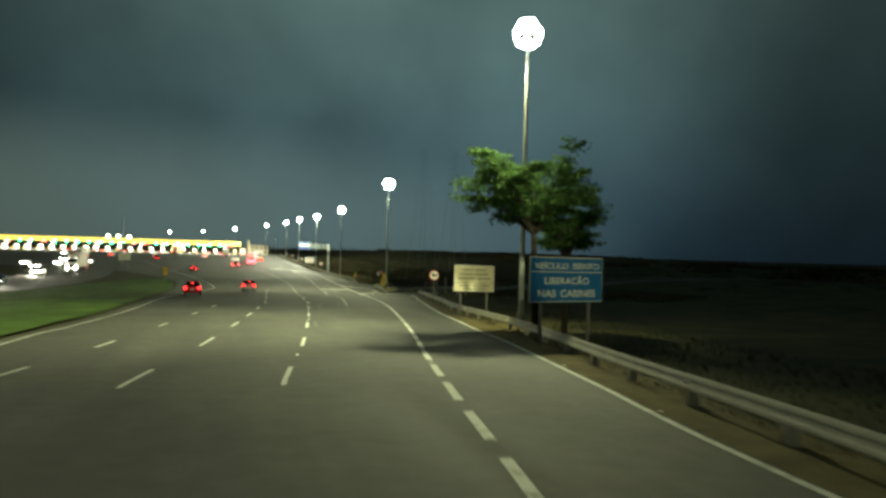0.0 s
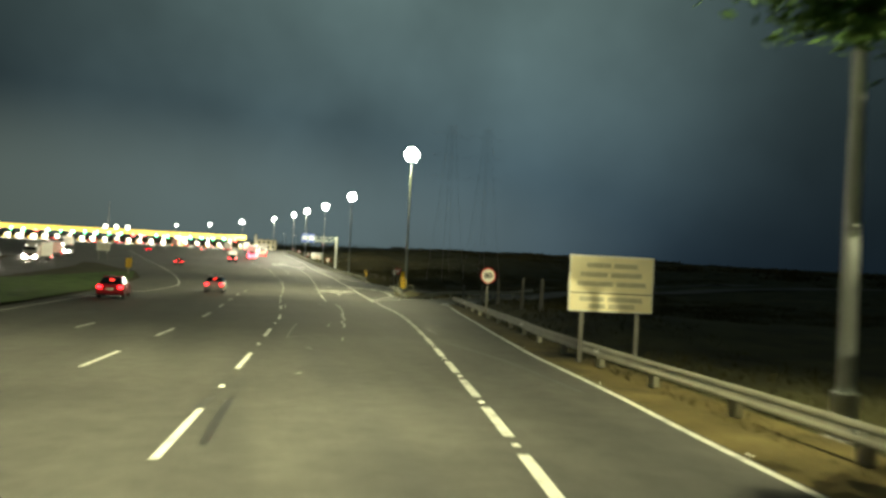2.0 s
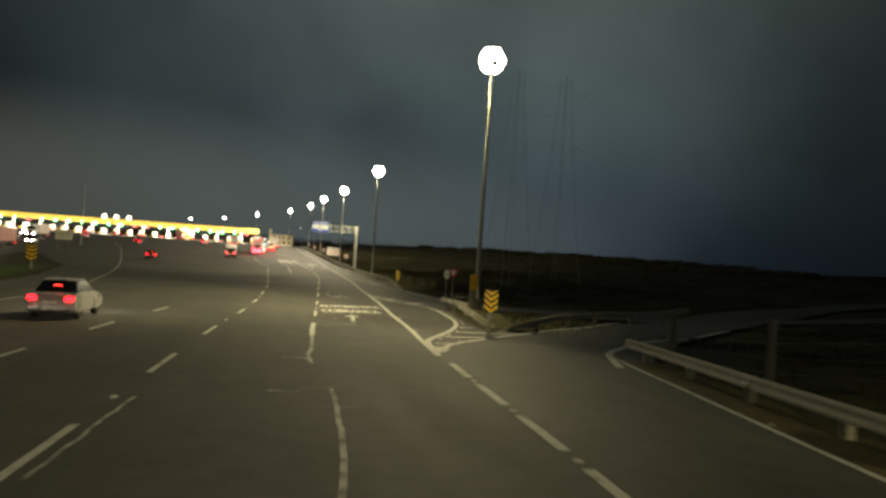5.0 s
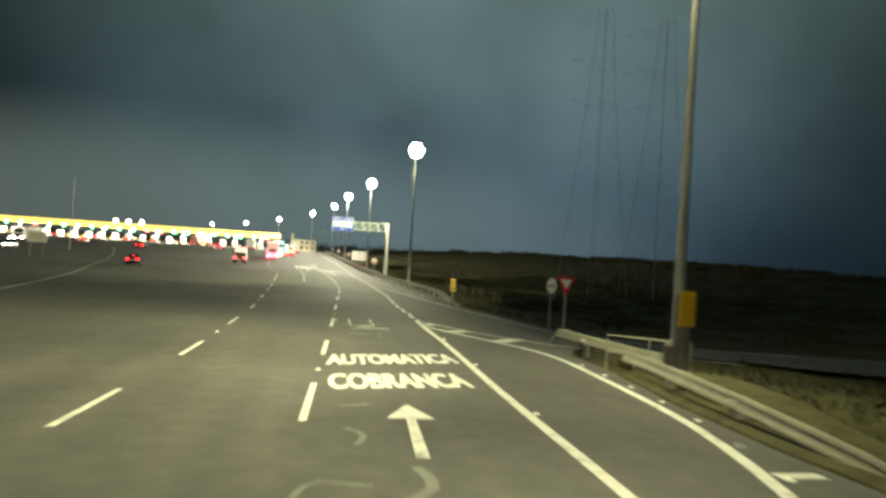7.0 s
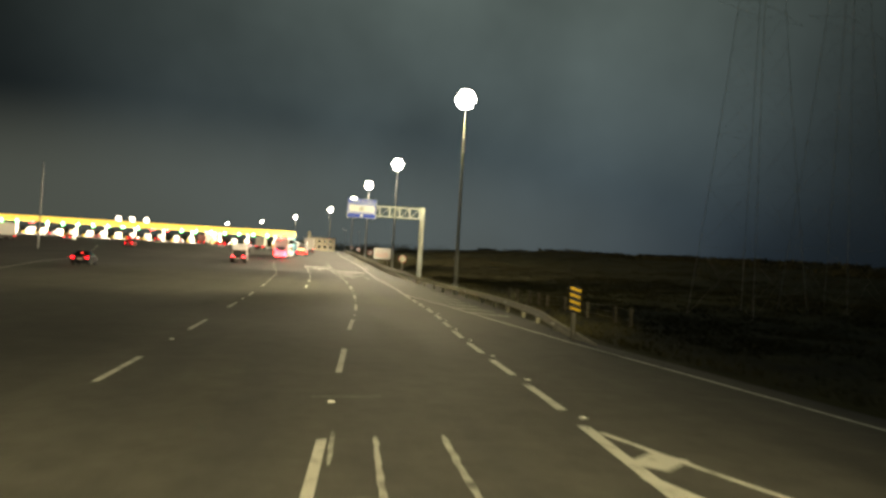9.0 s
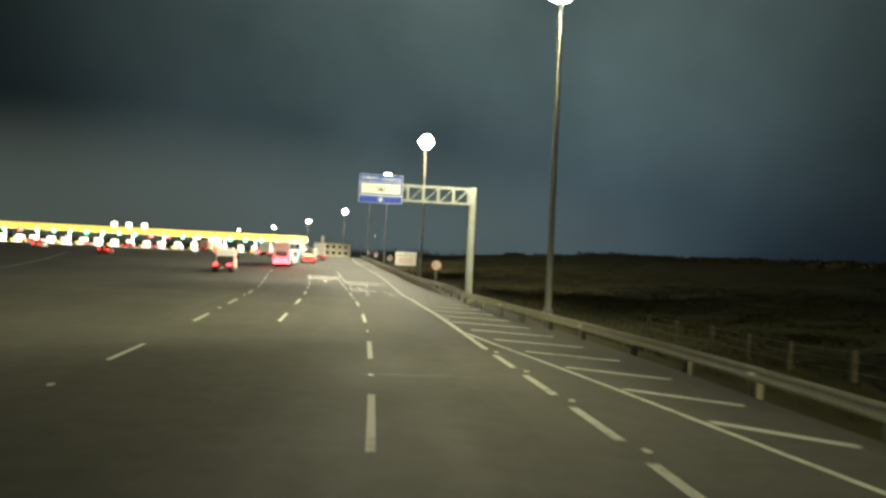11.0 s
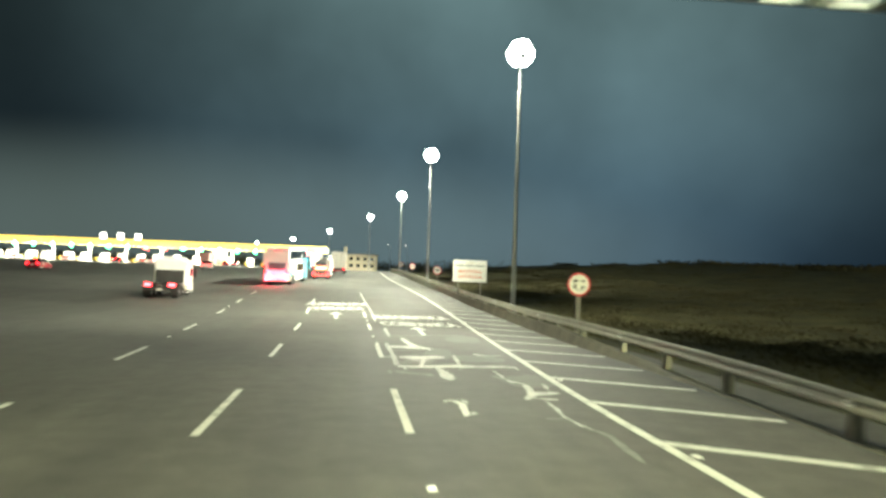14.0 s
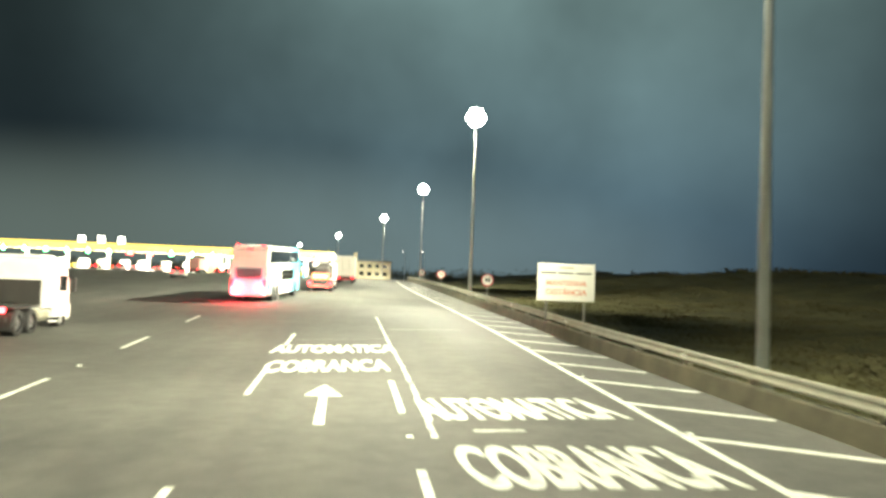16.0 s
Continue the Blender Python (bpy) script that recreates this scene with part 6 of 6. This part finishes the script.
    slab("windscreen", -1.12, 1.12, 14.0, 14.08, 1.2, 2.5, DARKGLASS, c, 0.02)
    slab("wide_number_lettering", 1.294, 1.308, 6.8, 8.6, 2.40, 2.68, BUS_GREY, c, 0)
    for sx in (-0.9, 0.9):
        slab("headlamp", sx - 0.2, sx + 0.2, 14.04, 14.08, 0.75, 0.95, HEAD, c, 0)
    return c


COACH_X, COACH_Y, COACH_TURN = -4.6, 280.0, -4.0
coach(COACH_X, COACH_Y, COACH_TURN)


def headlight(x, y, z, tx, ty, tz, power=900):
    ld = bpy.data.lights.new("headlight_beam", "SPOT")
    ld.energy = power
    ld.color = (1.0, 0.93, 0.80)
    ld.spot_size = math.radians(60)
    ld.spot_blend = 0.7
    ld.shadow_soft_size = 0.12
    lo = new("headlight_beam", ld)
    lo.matrix_basis = look((x, y, z), (tx, ty, tz))


for sx in (-1.0, 1.0):
    ld = bpy.data.lights.new("tail_glow", "POINT")
    ld.energy = 600
    ld.color = (1.0, 0.02, 0.05)
    ld.shadow_soft_size = 0.15
    lo = new("tail_glow", ld)
    lo.matrix_basis = pose(COACH_X + sx, COACH_Y - 0.35, road_z(COACH_Y) + 0.95)
headlight(COACH_X + 1.3, COACH_Y + 14.3, road_z(285) + 0.85, COACH_X + 3.0, COACH_Y + 26, road_z(297), 2500)


def flatbed_truck(x, y):
    t = thing("equipment_truck", "truck carrying dark machinery, its orange tailboard lit by red lamps", "truck", at=pose(x, y, road_z(y)))
    slab("chassis", -1.1, 1.1, 0.1, 8.6, 0.55, 0.95, CHASSIS, t)
    slab("bed", -1.25, 1.25, 0.0, 6.2, 0.95, 1.15, CHASSIS, t)
    ORANGE_BOARD = material("orange_tailboard", (0.55, 0.10, 0.03), 0.5, 0.0, 0.15, 2.0, 30.0, 0.0)
    slab("tailboard", -0.85, 0.85, -0.06, 0.0, 1.15, 1.85, ORANGE_BOARD, t)
    slab("reflective_stripe", -0.7, 0.7, -0.09, -0.06, 1.35, 1.65, CREAM, t, 0)
    slab("rear_bumper", -1.2, 1.2, -0.12, 0.02, 0.45, 0.62, RED, t)
    for sx in (-1, 1):
        slab("tail_lamp", sx * 1.0 - 0.16, sx * 1.0 + 0.16, -0.10, -0.02, 0.72, 0.92, TAIL, t, 0.02)
        slab("marker_lamp", sx * 1.12 - 0.07, sx * 1.12 + 0.07, -0.02, 0.06, 3.02, 3.14, WHITE_GLOW, t, 0)
        slab("side_post", sx * 1.15 - 0.06, sx * 1.15 + 0.06, 0.0, 0.16, 1.15, 3.05, CHASSIS, t)
        for wy in (1.1, 2.3, 7.6):
            wheel(t, sx * 1.02, wy, 0.5, 0.42)
    slab("lamp_strip", -0.95, 0.95, -0.14, -0.12, 0.50, 0.57, TAIL_DIM, t, 0)
    slab("engine_block", -0.85, 0.8, 0.7, 3.0, 1.15, 2.5, PLASTIC, t, 0.2)
    slab("drum", -0.6, 0.9, 3.2, 5.4, 1.15, 2.9, CHASSIS, t, 0.3)
    slab("cross_beam", -1.2, 1.2, 0.0, 0.14, 2.85, 3.0, CHASSIS, t)
    bm = bmesh.new()
    profile_body(bm, [(6.4, 0.6), (6.4, 2.9), (6.9, 3.1), (8.2, 2.9), (8.75, 1.8), (8.8, 0.6)], 1.2, 0.1)
    part("cab", bm, BUS_WHITE, t)
    slab("rear_cab_window", -0.7, 0.7, 6.36, 6.42, 1.9, 2.6, DARKGLASS, t, 0)
    return t


flatbed_truck(-1.0, 301.0)


def box_lorry(x, y, mat, label, length=9.0, height=3.9, turn=0.0):
    t = thing("box_lorry", label, "truck", "lorries", at=pose(x, y, road_z(y), 0, 0, turn))
    slab("chassis", -1.1, 1.1, 0.1, length + 2.2, 0.55, 0.95, CHASSIS, t)
    slab("cargo_box", -1.28, 1.28, 0.0, length, 1.0, height, mat, t, 0.05)
    slab("rear_door", -1.18, -0.01, -0.03, 0.0, 1.1, height - 0.1, mat, t, 0.01)
    slab("rear_door", 0.01, 1.18, -0.03, 0.0, 1.1, height - 0.1, mat, t, 0.01)
    slab("rear_bumper", -1.2, 1.2, -0.08, 0.02, 0.45, 0.6, RED, t)
    for sx in (-1, 1):
        slab("tail_lamp", sx * 1.02 - 0.15, sx * 1.02 + 0.15, -0.07, 0.0, 0.72, 0.9, TAIL, t, 0.02)
        slab("hinge_bar", sx * 0.5 - 0.02, sx * 0.5 + 0.02, -0.06, -0.03, 1.15, height - 0.15, GALV, t, 0)
        for wy in (1.4, 2.6, length + 1.1):
            wheel(t, sx * 1.02, wy, 0.5, 0.42)
    bm = bmesh.new()
    profile_body(bm, [(length + 0.2, 0.6), (length + 0.2, 3.0), (length + 1.6, 3.0), (length + 2.25, 2.0), (length + 2.3, 0.6)], 1.2, 0.1)
    cab = part("cab", bm, BUS_WHITE, t)
    slab("windscreen", -1.05, 1.05, length + 1.75, length + 2.2, 1.95, 2.75, DARKGLASS, cab, 0.02)
    slab("grille", -0.8, 0.8, length + 2.28, length + 2.33, 0.9, 1.5, PLASTIC, cab, 0)
    for sx in (-1, 1):
        slab("headlamp", sx * 0.88 - 0.24, sx * 0.88 + 0.24, length + 2.26, length + 2.34, 0.72, 1.02, HEAD, cab, 0.02)
        slab("roof_marker", sx * 0.8 - 0.15, sx * 0.8 + 0.15, length + 1.45, length + 1.55, 2.98, 3.10, WHITE_GLOW, cab, 0)
    return t


LORRY_WHITE = material("off_white_lorry_box", (0.66, 0.62, 0.56), 0.45, 0.0, 0.1, 0.8, 30.0, 0.0)
LORRY_RED = material("faded_red_lorry_box", (0.45, 0.20, 0.17), 0.5, 0.0, 0.15, 0.8, 30.0, 0.0)
box_lorry(0.2, 336.0, LORRY_WHITE, "white box lorry with red tail lamps heading for the plaza")
box_lorry(-14.0, 352.0, LORRY_WHITE, "white box lorry crossing the wide plaza", 7.0, 3.5)
box_lorry(-6.5, 378.0, LORRY_WHITE, "white box lorry queueing at the toll lanes", 8.0, 3.8)
box_lorry(-40.0, 418.0, LORRY_RED, "dull red lorry under the canopy's edge", 8.0, 3.6)


def car(x, y, mat, label, turn=0.0, toward=False):
    c = thing("car", label, "car", "cars", at=pose(x, y, road_z(min(y, 540)) + max(0.0, bank(x, y)) * 0, 0, 0, turn))
    bm = bmesh.new()
    profile_body(bm, [(0.0, 0.42), (-0.03, 0.72), (0.10, 0.95), (0.75, 1.02), (2.9, 1.0), (4.0, 0.82), (4.2, 0.6), (4.18, 0.32), (3.9, 0.24), (0.3, 0.26)], 0.86, 0.09)
    part("body", bm, mat, c)
    bm = bmesh.new()
    a = [(-0.78, 0.55, 1.0), (0.78, 0.55, 1.0), (0.80, 3.05, 1.0), (-0.80, 3.05, 1.0)]
    b = [(-0.60, 1.05, 1.44), (0.60, 1.05, 1.44), (0.60, 2.25, 1.46), (-0.60, 2.25, 1.46)]
    va, vb = [bm.verts.new(p) for p in a], [bm.verts.new(p) for p in b]
    bm.faces.new(vb)
    for k in range(4):
        j = (k + 1) % 4
        bm.faces.new((va[k], va[j], vb[j], vb[k]))
    part("glasshouse", bevelled(bm, 0.05, 2), DARKGLASS, c)
    bm = bmesh.new()
    box(bm, -0.585, 0.585, 1.08, 2.22, 1.435, 1.485)
    part("roof", bevelled(bm, 0.02, 1), mat, c)
    slab("rear_bumper", -0.80, 0.80, -0.07, 0.12, 0.36, 0.58, mat, c, 0.04)
    slab("plate_bar", -0.24, 0.24, -0.085, -0.06, 0.62, 0.73, WHITE, c, 0)
    for sx in (-1, 1):
        slab("tail_lamp", sx * 0.66 - 0.15, sx * 0.66 + 0.15, -0.05, 0.10, 0.72, 0.90, TAIL, c, 0.03)
        slab("headlamp", sx * 0.62 - 0.16, sx * 0.62 + 0.16, 4.12, 4.21, 0.58, 0.72, HEAD, c, 0.02)
        for wy in (0.78, 3.35):
            wheel(c, sx * 0.76, wy, 0.31, 0.2)
    slab("high_brake_lamp", -0.15, 0.15, 0.80, 0.84, 1.25, 1.29, TAIL_DIM, c, 0)
    return c


PAINT_RED = material("red_car_paint", (0.32, 0.02, 0.03), 0.25, 0.0, 0.08, 1.0, 30.0, 0.0)
PAINT_SILVER = material("silver_car_paint", (0.48, 0.48, 0.48), 0.28, 0.5, 0.06, 1.0, 30.0, 0.0)
PAINT_WHITE = material("white_car_paint", (0.72, 0.72, 0.70), 0.28, 0.0, 0.05, 1.0, 30.0, 0.0)
PAINT_DARK = material("dark_car_paint", (0.03, 0.035, 0.045), 0.22, 0.0, 0.08, 1.0, 30.0, 0.0)
car(-14.9, 84.0, PAINT_RED, "red saloon car with lit tail lamps beside the median", 1.0)
car(-8.9, 101.0, PAINT_SILVER, "silver hatchback with lit tail lamps on the motorway", -2.0)
car(-20.5, 206.0, PAINT_DARK, "dark car with lit lamps crossing the plaza", 4.0)
car(-22.0, 330.0, PAINT_SILVER, "silver car with lit lamps heading for the toll lanes", 6.0)
for k, (cx, cy, m, lab) in enumerate(((-17.8, 412, PAINT_WHITE, "white car stopped at a toll lane"), (-29.0, 402, PAINT_DARK, "dark car stopped at a toll lane"), (-34.6, 420, PAINT_RED, "red car queueing at a toll booth"), (-46.0, 408, PAINT_WHITE, "white car queueing at a toll booth"),
                                      (-51.2, 396, PAINT_SILVER, "silver car braking before the toll booths"), (-62.4, 414, PAINT_DARK, "dark car queueing at a toll booth"), (-73.0, 405, PAINT_WHITE, "white car waiting under the canopy's edge"), (-84.0, 390, PAINT_SILVER, "silver car approaching the far toll lanes"),
                                      (-23.4, 424, PAINT_SILVER, "silver car paying at a toll booth"), (-40.4, 428, PAINT_DARK, "dark car paying at a toll booth"), (-56.6, 425, PAINT_WHITE, "white car paying at a toll booth"), (-67.6, 428, PAINT_RED, "red car paying at a toll booth"), (-78.6, 422, PAINT_SILVER, "silver car paying at a far booth"), (-95.0, 426, PAINT_WHITE, "white car paying at the outermost booths"), (-38.0, 300, PAINT_RED, "red car with lit tail lamps driving to the far lanes"), (-56.0, 318, PAINT_SILVER, "silver car driving to the far lanes"))):
    car(cx, cy, m, lab, random.uniform(-3, 3))
# oncoming traffic on the other carriageway
for cx, cy, m, lab in ((-41.0, 116, PAINT_DARK, "dark oncoming car with bright headlamps"), (-58.5, 244, PAINT_WHITE, "white oncoming car with bright headlamps"), (-57.0, 208, PAINT_SILVER, "silver oncoming car with bright headlamps"), (-66.0, 300, PAINT_DARK, "dark oncoming car leaving the plaza"), (-74.0, 330, PAINT_WHITE, "white oncoming car leaving the plaza"), (-47.5, 168, PAINT_WHITE, "white oncoming car with bright headlamps"), (-54.0, 262, PAINT_SILVER, "silver oncoming car with bright headlamps"), (-62.5, 272, PAINT_DARK, "dark oncoming car with bright headlamps"), (-68.0, 246, PAINT_WHITE, "white oncoming car with bright headlamps")):
    car(cx, cy, m, lab, 180 + random.uniform(-4, 4))
headlight(-41.0, 111.5, road_z(111) + 0.65, -39.0, 90, road_z(90), 14000)
headlight(-47.5, 163.0, road_z(163) + 0.65, -44.0, 138, road_z(138), 12000)
headlight(-58.5, 239, road_z(239) + 0.65, -56, 215, road_z(215), 4000)


box_lorry(-45.5, 199.0, LORRY_WHITE, "oncoming white box lorry with bright headlamps", 8.0, 3.8, 178.0)
box_lorry(-52.5, 240.0, LORRY_RED, "oncoming dull red lorry with bright headlamps", 8.0, 3.6, 176.0)
box_lorry(-62.0, 300.0, LORRY_WHITE, "oncoming lorry leaving the plaza, headlamps lit", 7.0, 3.6, 174.0)


def tractor_unit(x, y, turn):
    t = thing("tractor_unit", "white lorry tractor with a sleeper cab and no trailer", "truck", at=pose(x, y, road_z(y), 0, 0, turn))
    slab("chassis", -0.5, 0.5, 0.0, 6.2, 0.60, 0.92, CHASSIS, t)
    slab("fifth_wheel", -0.5, 0.5, 1.1, 2.1, 0.98, 1.12, CHASSIS, t, 0.04)
    slab("mudguard", -1.22, 1.22, 0.35, 2.9, 1.02, 1.10, PLASTIC, t, 0.03)
    bm = bmesh.new()
    profile_body(bm, [(3.35, 0.95), (3.35, 2.80), (3.6, 2.96), (5.1, 2.90), (5.7, 2.6), (6.05, 1.9), (6.1, 0.55), (4.4, 0.55), (4.3, 0.95)], 1.22, 0.12)
    part("cab", bm, BUS_WHITE, t)
    slab("rear_bulkhead", -1.05, 1.05, 3.27, 3.35, 1.1, 2.1, CHASSIS, t)
    slab("air_tank", 0.55, 1.12, 2.95, 4.25, 0.45, 0.95, GALV, t, 0.15)
    slab("fuel_tank", -1.15, -0.55, 2.95, 4.25, 0.45, 1.0, GALV, t, 0.18)
    slab("step", 1.0, 1.22, 4.35, 4.9, 0.35, 0.42, BUS_WHITE, t)
    slab("step", 1.0, 1.22, 4.35, 4.9, 0.68, 0.75, BUS_WHITE, t)
    for sx in (-1, 1):
        slab("tail_lamp", sx * 0.85 - 0.24, sx * 0.85 + 0.24, -0.06, 0.04, 0.90, 1.10, TAIL_HOT, t, 0.03)
        slab("mud_flap", sx * 0.98 - 0.26, sx * 0.98 + 0.26, 0.18, 0.22, 0.25, 0.85, PLASTIC, t, 0)
        slab("side_window", min(sx * 1.21, sx * 1.235), max(sx * 1.21, sx * 1.235), 4.8, 5.65, 1.65, 2.30, DARKGLASS, t, 0)
        slab("mirror", sx * 1.42 - 0.1, sx * 1.42 + 0.1, 5.85, 6.0, 1.6, 2.25, PLASTIC, t, 0.04)
        bm = bmesh.new()
        tube(bm, (sx * 1.15, 5.9, 2.2), (sx * 1.42, 5.92, 2.2), 0.03)
        part("mirror_arm", bm, PLASTIC, t)
        slab("bumper_corner", min(sx * 0.9, sx * 1.25), max(sx * 0.9, sx * 1.25), 5.75, 6.2, 0.4, 1.15, BUS_WHITE, t, 0.1)
        for wy in (0.9, 2.15):
            wheel(t, sx * 0.98, wy, 0.5, 0.5)
        wheel(t, sx * 1.05, 5.25, 0.5, 0.32)
    slab("rear_beam", -1.15, 1.15, -0.04, 0.06, 0.55, 0.80, CHASSIS, t)
    slab("plate_bar", -0.25, 0.2, -0.07, -0.04, 0.60, 0.72, WHITE, t, 0)
    slab("roof_spoiler", -1.0, 1.0, 3.6, 5.0, 2.9, 3.12, BUS_WHITE, t, 0.12)
    slab("windscreen", -1.08, 1.08, 5.75, 6.02, 1.75, 2.5, DARKGLASS, t, 0.02)
    return t


tractor_unit(-10.0, 253.3, 2.0)
